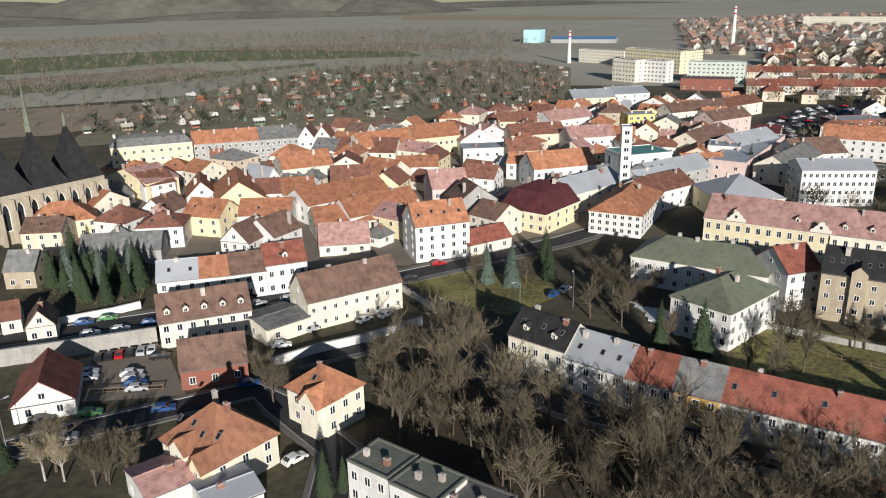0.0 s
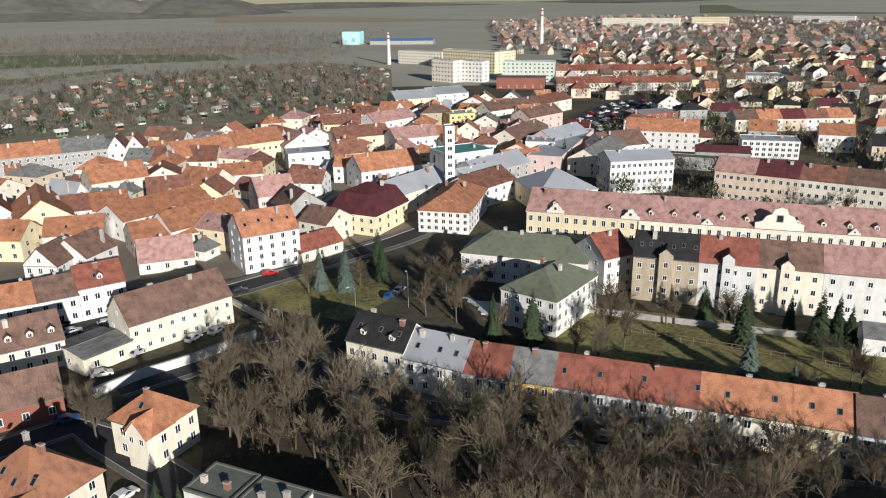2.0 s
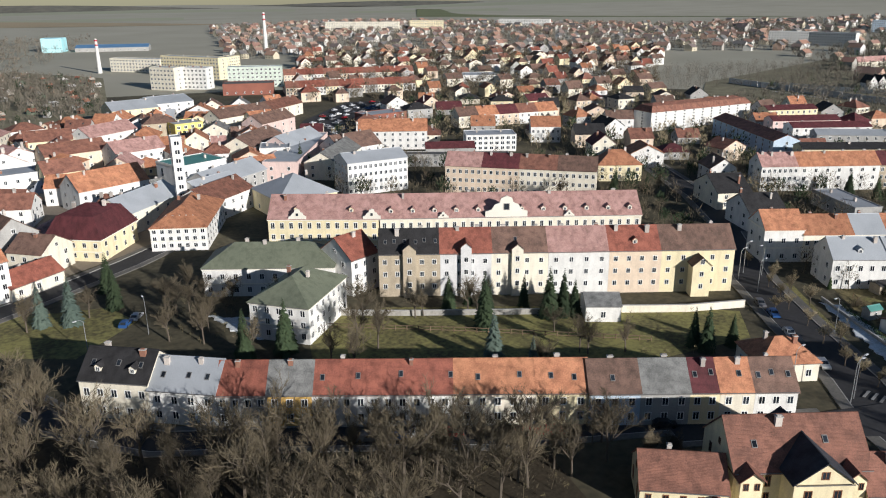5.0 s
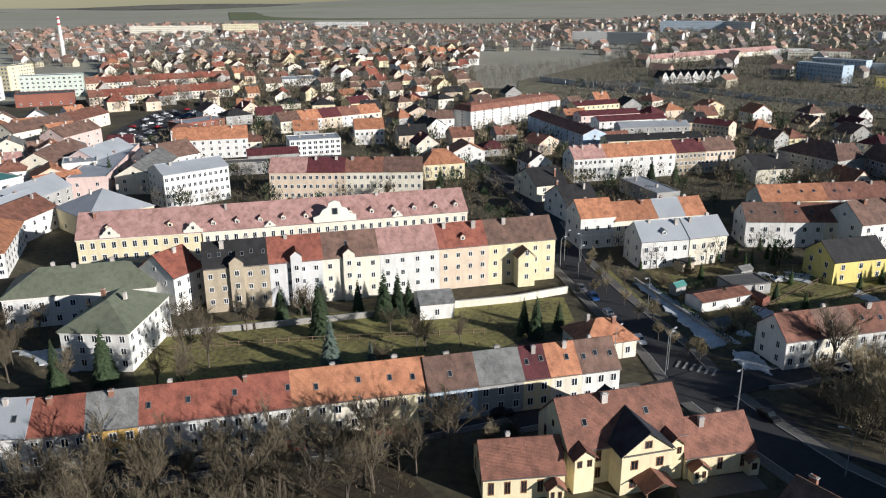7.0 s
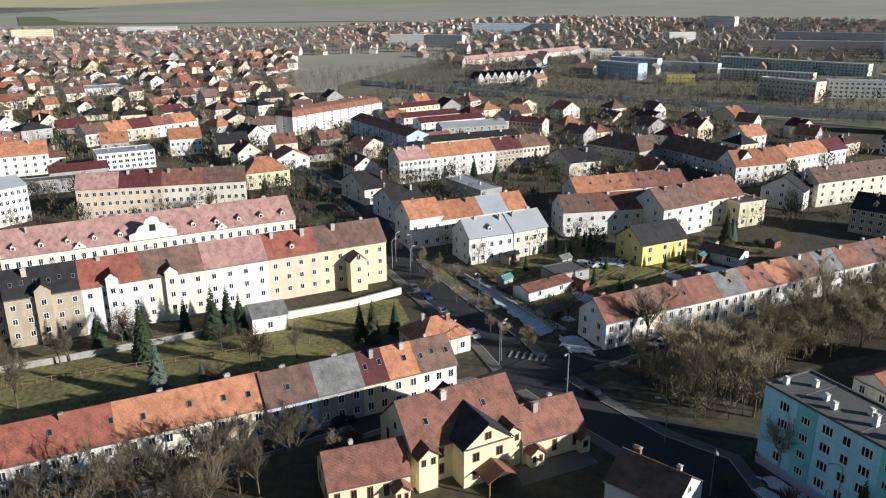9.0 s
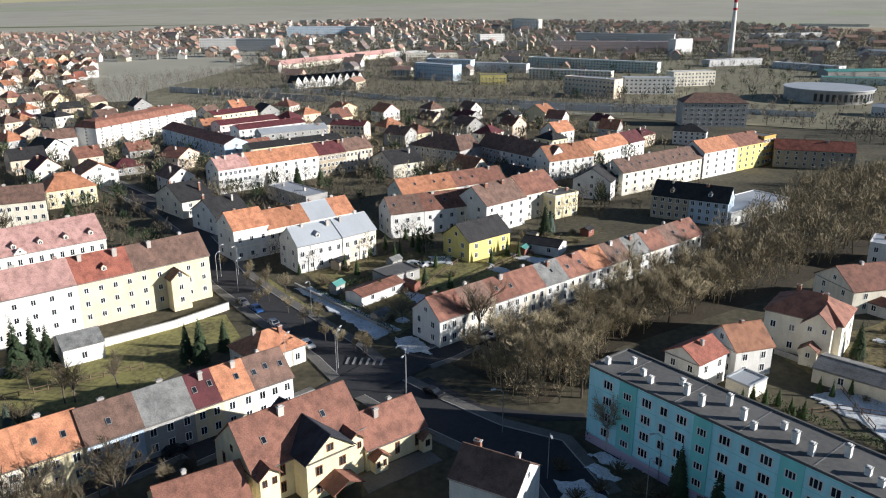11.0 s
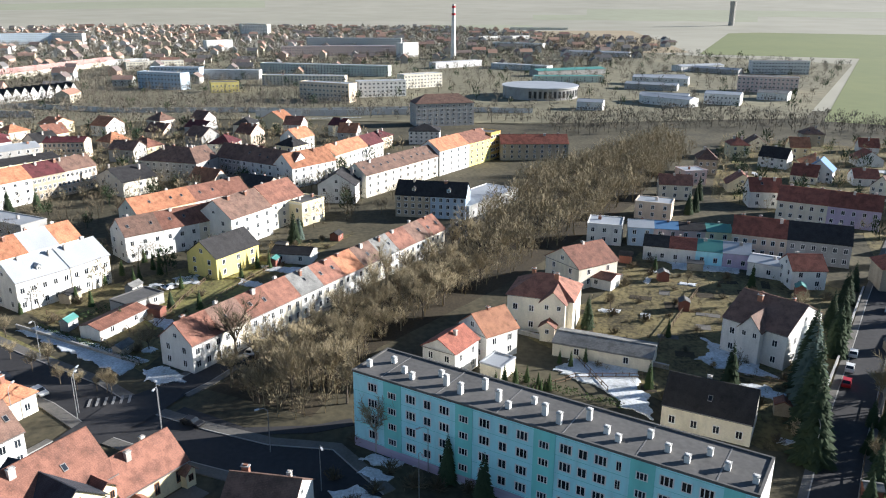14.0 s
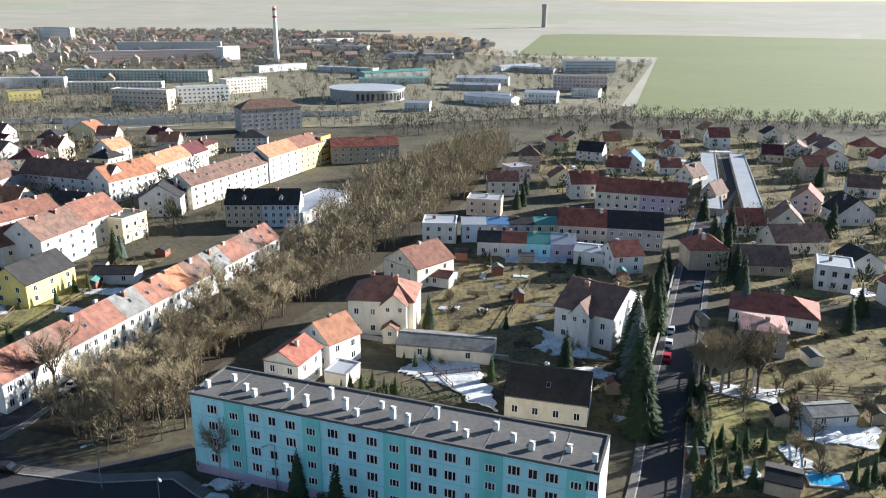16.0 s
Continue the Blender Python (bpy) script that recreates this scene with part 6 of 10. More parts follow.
house('town_house', 'pale yellow old town house with a brick red tiled roof', 28.2, 317.6, 8.4, 14.6, 12.0, 8.0, 4.0, 'gable', 'yellow', 'brick', rows=2, cols=3, chim=2, cat='building', gables='left')
house('town_house', 'white old town house with a orange tiled roof', 34.7, 282.6, 17.1, 25.9, 14.0, 8.0, 5.0, 'gable', 'white', 'orange', rows=2, cols=6, chim=2, cat='building', gables='left')
house('town_house', 'cream old town house with a pale metal roof', 43.7, 247.8, 40.9, 27.9, 14.0, 7.0, 4.0, 'gable', 'cream', 'light', rows=2, cols=5, chim=2, cat='building', gables='left')
house('town_house', 'white old town house with a pale metal roof', 69.6, 257.4, 26.5, 19.2, 14.0, 7.0, 4.0, 'gable', 'white', 'light', rows=2, cols=4, chim=2, cat='building', gables='left')
house('town_house', 'grey old town house with a pale metal roof', 77.9, 273.6, 32.4, 31.0, 14.0, 6.0, 4.0, 'gable', 'greyw', 'light', rows=2, cols=6, chim=2, cat='building', gables='left')
house('town_house', 'white old town house with a brick red tiled roof', 68.5, 245.9, 36.0, 23.9, 14.0, 7.0, 4.0, 'gable', 'white', 'brick', rows=2, cols=5, chim=2, cat='building', gables='left')
house('town_house', 'pale yellow old town house with a pale metal roof', 80.3, 467.5, 8.1, 26.6, 18.0, 9.0, 4.0, 'gable', 'yellow', 'light', rows=3, cols=4, chim=2, cat='building', gables='left', side=1)
house('town_house', 'white old town house with a pale metal roof', 105.6, 482.2, 9.4, 26.0, 25.0, 9.0, 3.0, 'gable', 'white', 'light', rows=3, cols=4, chim=2, cat='building', gables='left', side=1)
house('town_house', 'beige old town house with a brown tiled roof', 84.3, 410.3, -7.6, 16.2, 14.0, 9.0, 4.0, 'hip', 'beige', 'brown', rows=3, cols=3, chim=2, cat='building', gables='left', side=1)
house('town_house', 'bright yellow old town house with a pale metal roof', 97.2, 398.9, 7.5, 14.7, 14.0, 9.0, 2.0, 'flat', 'bright', 'light', rows=3, cols=3, chim=2, cat='building', gables='left', side=1)
house('town_house', 'cream old town house with a brown tiled roof', 110.8, 325.1, 46.6, 34.3, 14.0, 8.0, 4.0, 'gable', 'cream', 'brown', rows=2, cols=3, chim=2, cat='building', gables='left', side=1)
house('town_house', 'pink old town house with a pale metal roof', 124.8, 317.3, 35.6, 29.0, 14.0, 8.0, 4.0, 'gable', 'pinkw', 'light', rows=2, cols=4, chim=2, cat='building', gables='left', side=1)
house('town_house', 'pink old town house with a pale metal roof', 114.9, 285.0, 55.1, 67.7, 14.0, 8.0, 0.0, 'flat', 'pinkw', 'light', rows=2, cols=4, chim=2, cat='building', gables='left')
house('town_house', 'cream old town house with a brown tiled roof', 123.8, 411.7, 24.1, 39.3, 13.0, 8.0, 4.0, 'gable', 'cream', 'brown', rows=2, cols=6, chim=2, cat='building', gables='left', side=1)
house('town_house', 'pink old town house with a brown tiled roof', 136.3, 382.0, 32.1, 28.5, 13.0, 8.0, 4.0, 'gable', 'pinkw', 'brown', rows=2, cols=4, chim=2, cat='building', gables='left', side=1)
house('town_house', 'cream old town house with a brick red tiled roof', 162.2, 434.5, 35.8, 33.1, 13.0, 7.0, 4.0, 'gable', 'cream', 'brick', rows=2, cols=3, chim=2, cat='building', gables='left', side=1)
house('town_house', 'white old town house with a brown tiled roof', 142.2, 303.0, 8.9, 22.4, 16.0, 7.0, 5.0, 'gable', 'white', 'brown', rows=2, cols=5, chim=2, cat='building', gables='left', side=1)
house('town_house', 'cream old town house with a grey slate roof', 129.3, 278.5, 47.7, 39.1, 14.0, 7.0, 4.0, 'gable', 'cream', 'grey', rows=2, cols=3, chim=2, cat='building', gables='left')
house('town_house', 'red brick old town house with a pale metal roof', 199.2, 386.6, 4.5, 26.3, 14.0, 6.0, 0.0, 'flat', 'brickw', 'light', rows=2, cols=5, chim=2, cat='building', gables='left', side=1)
house('town_house', 'peach old town house with a brick red tiled roof', 32.7, 354.2, 10.1, 26.0, 14.0, 8.0, 4.0, 'gable', 'peach', 'brick', rows=2, cols=5, chim=2, cat='building', gables='left', side=1)
house('town_house', 'pale yellow old town house with a brick red tiled roof', 29.6, 401.6, -7.1, 20.5, 13.0, 7.0, 4.0, 'gable', 'yellow', 'brick', rows=2, cols=4, chim=2, cat='building', gables='right', side=1)
house('town_house', 'white old town house with a faded pink tiled roof', 56.2, 392.0, 32.3, 29.1, 13.0, 8.0, 4.0, 'gable', 'white', 'pink', rows=2, cols=4, chim=2, cat='building', gables='left', side=1)
house('town_house', 'white old town house with a faded pink tiled roof', 58.5, 344.2, 12.5, 21.9, 14.0, 8.0, 4.0, 'gable', 'white', 'pink', rows=2, cols=5, chim=2, cat='building', gables='left', side=1)
house('town_house', 'white old town house with a faded pink tiled roof', 16.0, 361.7, 19.2, 17.5, 13.0, 7.0, 4.0, 'front', 'white', 'pink', rows=2, cols=3, chim=2, cat='building', gables='left', side=1)
house('detached_house', 'peach detached house with a pale metal roof', 268.1, -70.9, -113.9, 12.5, 9.0, 6.0, 0.0, 'flat', 'peach', 'light', rows=2, cols=3, chim=1, cat='house', gables='right')
house('detached_house', 'cream detached house with a brick red tiled roof', 295.5, -87.4, -102.0, 12.5, 9.0, 6.0, 3.0, 'gable', 'cream', 'brick', rows=2, cols=3, chim=1, cat='house', gables='left')
house('detached_house', 'pink detached house with a pale metal roof', 318.3, -105.1, -79.8, 9.9, 9.0, 6.0, 0.0, 'flat', 'pinkw', 'light', rows=2, cols=3, chim=1, cat='house', gables='left', side=1)
house('detached_house', 'beige detached house with a brown tiled roof', 339.9, -117.6, -101.7, 8.4, 11.0, 7.0, 4.0, 'hip', 'beige', 'brown', rows=2, cols=3, chim=1, cat='house', gables='left', side=1)
house('detached_house', 'white detached house with a charcoal roof', 359.1, -152.8, -130.4, 12.9, 9.0, 5.0, 4.0, 'gable', 'white', 'dark', rows=2, cols=3, chim=1, cat='house', gables='right', side=1)
house('detached_house', 'white detached house with a blue metal roof', 327.7, -160.1, -123.9, 10.7, 10.0, 5.0, 4.5, 'front', 'white', 'blue', rows=2, cols=3, chim=1, cat='house', gables='right', side=1)
house('detached_house', 'cream detached house with a dark red tiled roof', 325.3, -152.8, -123.6, 10.4, 10.0, 3.4, 4.0, 'gable', 'cream', 'red', rows=1, cols=3, chim=1, cat='house', gables='right', side=1)
house('detached_house', 'cream detached house with a brown tiled roof', 297.1, -171.4, -153.4, 8.8, 11.0, 5.0, 4.5, 'front', 'cream', 'brown', rows=2, cols=3, chim=1, cat='house', gables='right', side=1)
house('detached_house', 'peach detached house with a maroon roof', 335.4, -241.2, -119.5, 9.9, 11.0, 4.0, 4.0, 'gable', 'peach', 'maroon', rows=1, cols=3, chim=1, cat='house', gables='left', side=1)
house('detached_house', 'white detached house with a brown tiled roof', 342.2, -259.3, -129.8, 10.2, 11.0, 5.0, 3.5, 'front', 'white', 'brown', rows=2, cols=3, chim=1, cat='house', gables='right', side=1)
house('detached_house', 'cream detached house with a brown tiled roof', 351.1, -280.3, -123.4, 13.7, 11.0, 4.5, 4.0, 'front', 'cream', 'brown', rows=1, cols=3, chim=1, cat='house', gables='left', side=1)
house('detached_house', 'pink detached house with a brick red tiled roof', 246.5, -190.3, -131.8, 10.5, 11.0, 5.0, 4.5, 'front', 'pinkw', 'brick', rows=2, cols=3, chim=1, cat='house', gables='right')
house('detached_house', 'cream detached house with a brown tiled roof', 224.1, -165.7, -122.0, 10.5, 12.0, 4.0, 5.0, 'front', 'cream', 'brown', rows=1, cols=3, chim=1, cat='house', gables='left')
house('detached_house', 'white detached house with a charcoal roof', 225.8, -194.4, -102.3, 12.8, 12.0, 4.5, 5.0, 'front', 'white', 'dark', rows=1, cols=3, chim=1, cat='house', gables='left')
house('detached_house', 'white detached house with a brown tiled roof', 264.6, -230.6, -126.7, 12.2, 11.0, 4.0, 4.0, 'gable', 'white', 'brown', rows=1, cols=3, chim=1, cat='house', gables='left', side=1)
house('detached_house', 'beige detached house with a brown tiled roof', 268.2, -166.0, -148.5, 6.5, 10.0, 4.0, 4.0, 'front', 'beige', 'brown', rows=1, cols=3, chim=1, cat='house', gables='right')
house('office', 'pale grey long building with a pale metal roof on the estate', 776.1, 224.0, -93.3, 58.9, 12.0, 9.0, 0.0, 'flat', 'pale', 'light', rows=2, cols=9, chim=1, cat='building', gables='right', side=1)
house('office', 'white long building with a pale metal roof on the estate', 921.3, 392.9, -46.2, 74.6, 14.0, 6.0, 0.0, 'flat', 'white', 'light', rows=2, cols=9, chim=1, cat='building', gables='left', side=1)
house('office', 'white long building with a pale metal roof on the estate', 876.7, -280.7, -66.6, 62.6, 16.0, 6.0, 1.5, 'gable', 'white', 'light', rows=2, cols=9, chim=1, cat='building', gables='left', side=1)
house('office', 'pale grey long building with a pale metal roof on the estate', 907.4, -8.0, -50.7, 72.4, 12.0, 7.0, 0.0, 'flat', 'pale', 'light', rows=2, cols=9, chim=1, cat='building', gables='left', side=1)
house('office', 'white long building with a pale metal roof on the estate', 1609.3, -90.5, -59.3, 163.7, 12.0, 7.0, 0.0, 'flat', 'white', 'light', rows=2, cols=9, chim=1, cat='building', gables='left', side=1)
house('office', 'cream long building with a pale metal roof on the estate', 2285.8, -235.4, -94.0, 164.3, 12.0, 6.0, 0.0, 'flat', 'cream', 'light', rows=2, cols=9, chim=1, cat='building', gables='left', side=1)
house('office', 'pale grey long building with a pale metal roof on the estate', 917.6, -71.9, -126.0, 72.4, 14.0, 6.0, 0.0, 'flat', 'pale', 'light', rows=2, cols=9, chim=1, cat='building', gables='right', side=1)
house('office', 'mint long building with a teal metal roof on the estate', 753.2, -100.7, -88.8, 66.7, 14.0, 6.0, 0.0, 'flat', 'greenw', 'teal', rows=2, cols=9, chim=1, cat='building', gables='left', side=1)
house('office', 'white long building with a pale metal roof on the estate', 1379.8, -111.1, -120.2, 93.3, 12.0, 8.0, 0.0, 'flat', 'white', 'light', rows=2, cols=9, chim=1, cat='building', gables='right', side=1)
house('office', 'white long building with a pale metal roof on the estate', 1156.4, -199.1, -114.3, 92.7, 14.0, 6.0, 1.5, 'gable', 'white', 'light', rows=2, cols=9, chim=1, cat='building', gables='right', side=1)
# ---- roads and ground ----
road('road', 'narrow asphalt street through the old town', [(-105.7, 155.1), (-87.1, 160.8), (-67.7, 168.1), (-46.9, 176.5), (-32.8, 185.2), (-9.8, 193.1), (12.1, 205.5), (36.9, 221.1), (54.3, 234.6), (87.6, 284.2), (126.4, 332.6), (162.0, 384.4)], 7, 2, 0.06)
road('road', 'wide asphalt avenue with tree verges', [(200.4, 148.0), (170.9, 116.6), (154.3, 92.7), (140.1, 70.5), (129.7, 58.3), (122.4, 44.2), (117.0, 31.3), (116.0, 21.4), (104.5, 13.3)], 9, 2.2, 0.06)
road('road', 'asphalt street between the terrace and the wood', [(121.6, 64.6), (114.9, 68.2), (96.7, 77.1), (97.9, 80.7), (69.1, 94.4), (61.1, 99.9), (39.1, 113.3), (21.6, 123.3), (8.2, 139.4), (1.6, 155.9), (-10.8, 153.6), (-31.3, 143.7)], 6, 1.4, 0.06)
road('road', 'asphalt street between gardens and houses', [(88.7, -48.6), (100.7, -56.9), (123.5, -71.3), (151.4, -90.4), (185.3, -113.1), (218.6, -136.1), (246.6, -156.0), (300.0, -202.7), (341.5, -227.1), (370.7, -242.9)], 6.5, 1.3, 0.06)
road('road', 'asphalt street along the second terrace', [(141.1, 52.3), (146.2, 48.8), (169.2, 37.7), (209.4, 20.6), (232.2, -1.3), (282.2, -17.6)], 6, 1.4, 0.06)
road('road', 'asphalt lane past the flat roofed houses', [(-18.0, 86.0), (-17.9, 110.3), (-30.1, 125.4), (-36.8, 132.0), (-63.7, 118.9), (-75.1, 112.3)], 6, 1, 0.06)
road('road', 'asphalt street into the housing estate', [(199.8, 142.9), (228.5, 182.0), (256.9, 233.3), (333.1, 318.9), (437.6, 466.2), (650.7, 789.2)], 8, 2, 0.06)
patch('junction', 'dark asphalt road junction', [(123.1, 67.3), (135.5, 62.9), (145.1, 53.3), (139.3, 49.2), (130.4, 53.2), (118.9, 60.7)], 0.22, M_ASPHALT, cat='road')
road('path', 'pale footpath through the wood', [(133.7, 48.9), (126.0, 35.6), (126.5, 23.1), (129.0, 16.2)], 2.5, 0, 0.06)
patch('car_park', 'gravel car park beside the street wall', [(-79.0, 145.8), (-61.3, 153.1), (-49.3, 130.3), (-69.0, 128.5)], 0.05, M_GRAVEL)
patch('car_park', 'large asphalt car park behind the old town', [(137.9, 357.3), (177.4, 426.7), (234.6, 485.9), (270.4, 468.5), (242.9, 418.6), (173.3, 353.6), (145.5, 324.8)], 0.05, M_ASPHALT)
patch('yard', 'pale paved yards and lanes of the old town', [(-147.7, 335.0), (-64.0, 393.6), (78.0, 483.2), (189.7, 479.8), (105.2, 291.9), (69.2, 246.6), (38.2, 229.6), (-10.1, 201.1), (-56.7, 199.3), (-121.9, 217.7)], 0.02, M_GRAVEL)
patch('lawn', 'dull green winter lawn behind the terrace', [(62.5, 155.6), (82.1, 153.1), (127.8, 123.7), (150.2, 104.9), (139.8, 94.2), (116.3, 97.9), (83.3, 114.8), (54.6, 133.7)], 0.03, M_GRASS)
patch('lawn', 'lawn of the small town park', [(-9.6, 188.0), (6.9, 196.5), (26.1, 190.2), (30.1, 177.9), (14.9, 164.7), (-0.8, 175.9)], 0.03, M_GRASS)
patch('lawn', 'green garden lawn by the yellow house', [(186.1, 77.5), (222.8, 56.5), (218.1, 45.9), (184.2, 58.3), (170.0, 66.0)], 0.03, M_GRASS)
patch('lawn', 'green garden lawn with moss', [(122.1, -77.1), (122.1, -97.0), (102.5, -84.4), (103.3, -66.6)], 0.03, M_GRASS)
patch('lawn', 'grass verge along the avenue', [(171.8, 115.3), (176.1, 108.7), (145.5, 67.7), (142.7, 71.9)], 0.04, M_GRASS)
patch('wood_floor', 'brown leaf litter under the bare trees', [(-14.1, 110.1), (-13.7, 142.9), (5.2, 150.0), (14.4, 123.6), (44.3, 101.2), (74.9, 86.7), (71.5, 72.1), (24.8, 82.7), (8.3, 88.6)], 0.02, M_LITTER)
patch('wood_floor', 'brown leaf litter under the avenue trees', [(141.5, 45.5), (174.4, 25.6), (238.4, -3.0), (321.6, -37.9), (410.6, -127.5), (292.0, -78.9), (200.6, -19.0), (160.1, 13.6), (130.9, 23.9)], 0.02, M_LITTER)
snow_patch('long bank of old snow beside the avenue', [(170.3, 97.5), (173.4, 93.5), (154.5, 61.5), (148.0, 65.5)])
snow_patch('old snow by the hall', [(44.8, 171.7), (53.6, 164.4), (50.6, 152.1), (46.5, 159.9)])
snow_patch('old snow on a garden plot', [(150.0, 61.0), (152.4, 57.4), (146.5, 51.3), (142.7, 56.0)])
snow_patch('old snow between vegetable beds', [(147.4, -24.5), (158.3, -29.5), (150.1, -42.2), (137.4, -38.1), (139.6, -32.6)])
snow_patch('old snow below the block of flats', [(117.3, 14.5), (119.0, 11.0), (115.0, 6.0), (113.2, 9.0)])
snow_patch('old snow below the block of flats', [(113.6, 14.4), (114.8, 11.4), (111.0, 7.8), (109.8, 11.0)])
snow_patch('old snow below the block of flats', [(115.0, 5.2), (116.0, 2.0), (110.4, -6.4), (109.6, -3.0)])
snow_patch('old snow in a back garden', [(165.0, -59.8), (157.1, -65.2), (144.2, -68.8), (147.9, -58.7)])
snow_patch('old snow on a lawn', [(113.6, -90.6), (107.2, -104.7), (100.9, -99.0), (106.4, -87.4)])
snow_patch('old snow by the path', [(108.4, 18.3), (110.0, 13.1), (105.4, 9.1), (102.8, 16.6)])
snow_patch('old snow strip in a garden', [(176.2, 70.1), (179.4, 66.9), (172.5, 59.1), (169.6, 61.6)])
snow_patch('old snow on a vegetable plot', [(149.4, -22.8), (154.9, -29.3), (151.6, -38.5), (144.6, -35.5), (147.0, -27.7)])
snow_patch('old snow beside a shed', [(140.8, -31.7), (143.4, -37.0), (138.5, -40.9), (128.8, -38.5), (133.7, -33.9)])
snow_patch('old snow behind a villa', [(153.9, -54.3), (159.2, -60.2), (152.3, -67.9), (146.9, -66.8), (149.3, -57.7)])
snow_patch('old snow by a garden path', [(143.0, -55.3), (142.3, -64.8), (137.8, -67.6), (134.1, -64.7)])
snow_patch('old snow between garden beds', [(218.5, -68.0), (215.0, -89.6), (208.2, -85.1), (212.2, -67.7)])
snow_patch('old snow under birches', [(131.1, -83.7), (126.8, -91.0), (123.9, -97.2), (119.0, -91.4), (125.9, -82.3)])
snow_patch('old snow by the yellow house', [(205.9, 72.8), (209.4, 66.0), (201.1, 63.8), (199.9, 70.3)])
snow_patch('old snow strip on a lawn', [(206.4, 55.1), (200.7, 45.4), (195.4, 45.1), (200.3, 53.1)])
snow_patch('old snow strip behind the row houses', [(216.7, 50.6), (214.3, 38.0), (208.4, 37.9), (211.4, 48.8)])
snow_patch('old snow by a garage', [(177.5, 69.5), (174.1, 61.3), (168.8, 59.8), (172.7, 67.5)])
snow_patch('old snow on the street verge', [(150.7, 61.3), (149.3, 52.9), (143.8, 50.9), (144.9, 59.8)])
patch('lawn', 'green garden lawn with worn patches', [(123.9, -80.0), (121.2, -93.5), (107.2, -84.0), (110.5, -70.8)], 0.035, M_GRASS)
patch('lawn', 'sunny garden lawn behind the row houses', [(205.8, 61.5), (203.1, 48.7), (191.1, 47.7), (194.1, 63.2)], 0.033, M_GRASS)
patch('lawn', 'mown lawn between the back gardens', [(188.8, 65.7), (191.0, 53.0), (180.4, 52.5), (178.3, 62.6)], 0.037, M_GRASS)
AVENUE_EDGE = [(158.0, 15.9), (181.8, 4.6), (213.7, -9.9), (242.6, -24.5), (238.8, -31.4), (208.2, -15.9), (186.5, -2.5), (171.7, 5.9)]
AVENUE_NEAR = [(139.4, 40.6), (147.4, 33.3), (173.3, 20.1), (210.5, 4.5), (240.8, -13.4), (213.7, -9.9), (181.8, 4.6), (158.1, 16.5), (135.4, 16.3), (130.5, 24.6)]
patch('field', 'broad green field of young wheat', [(502.6, -255.8), (429.2, -406.4), (951.4, -1010.3), (1708.9, -1595.7), (2595.4, -1636.3), (2063.6, -781.4), (1191.1, -408.0), (1108.7, -608.1)], 0.12, M_FIELD)
patch('field', 'pale stubble field beyond the estate', [(2171.6, -238.4), (2254.4, -575.1), (1236.7, -409.1), (1208.4, -270.4), (1541.5, -211.3)], 0.14, M_STRAW)
patch('field', 'brown ploughed field by the gardens', [(-269.4, 415.9), (-216.6, 427.1), (-164.9, 492.0), (-139.8, 569.4), (-232.5, 553.1), (-337.1, 527.0)], 0.18, M_FALLOW)
patch('field', 'brown ploughed field', [(-374.8, 588.9), (-317.8, 649.3), (-161.8, 757.1), (-287.6, 841.5), (-450.4, 713.1)], 0.2, M_FALLOW)
patch('field', 'yellow stubble strip', [(-853.0, 1374.2), (-712.8, 1490.3), (-531.3, 1578.9), (-501.9, 1489.9), (-649.9, 1356.2), (-739.5, 1187.9)], 0.22, M_STRAW)
patch('field', 'pale green meadow', [(-616.6, 986.0), (-376.9, 1111.8), (-58.9, 1077.0), (-17.9, 923.9), (-307.0, 900.1), (-482.9, 766.5)], 0.24, M_MEADOW)
patch('field', 'green sports meadow among the gardens', [(-100.3, 652.1), (-88.8, 693.4), (-18.4, 671.4), (-17.4, 629.7), (-79.6, 617.5)], 0.26, M_MEADOW)
patch('field', 'brown scrub ground of the estate', [(510.5, 160.4), (489.1, -63.5), (515.7, -250.1), (994.9, -537.2), (1165.3, -385.3), (1441.3, -156.3), (1311.0, 205.0), (1039.8, 542.4), (522.8, 418.9), (406.5, 328.6)], 0.28, M_SCRUB)
patch('field', 'green meadow strip', [(-416.7, 657.8), (-276.3, 728.2), (-133.9, 861.0), (-128.7, 826.5), (-258.6, 679.7), (-383.4, 603.0)], 0.3, M_MEADOW)
patch('field', 'brown strip field', [(-393.2, 1161.1), (-64.6, 1187.0), (91.6, 1044.5), (-55.1, 1004.4)], 0.32, M_FALLOW)
patch('field', 'pale strip field', [(-119.3, 2703.0), (299.4, 2263.4), (627.3, 1826.8), (256.7, 1949.4), (-96.8, 2137.5)], 0.34, M_STRAW)
patch('field', 'distant pale fields', [(1195.2, 1989.7), (1906.3, 1278.1), (2940.0, 1423.8), (3865.0, 1872.6), (2702.6, 1817.3), (1707.6, 2843.7)], 0.36, M_MEADOW)
house('row_house', 'white gabled terrace house with a charcoal roof', 580.3, 317.9, -28.3, 7.1, 11.0, 5.0, 5.0, 'front', 'white', 'dark', cat='house', rows=1, cols=2, chim=0, gables='left', side=1)
house('row_house', 'white gabled terrace house with a charcoal roof', 586.6, 314.6, -28.3, 7.1, 11.0, 5.0, 5.0, 'front', 'white', 'dark', cat='house', rows=1, cols=2, chim=0, gables='', side=1)
house('row_house', 'white gabled terrace house with a charcoal roof', 592.9, 311.2, -28.3, 7.1, 11.0, 5.0, 5.0, 'front', 'white', 'dark', cat='house', rows=1, cols=2, chim=0, gables='', side=1)
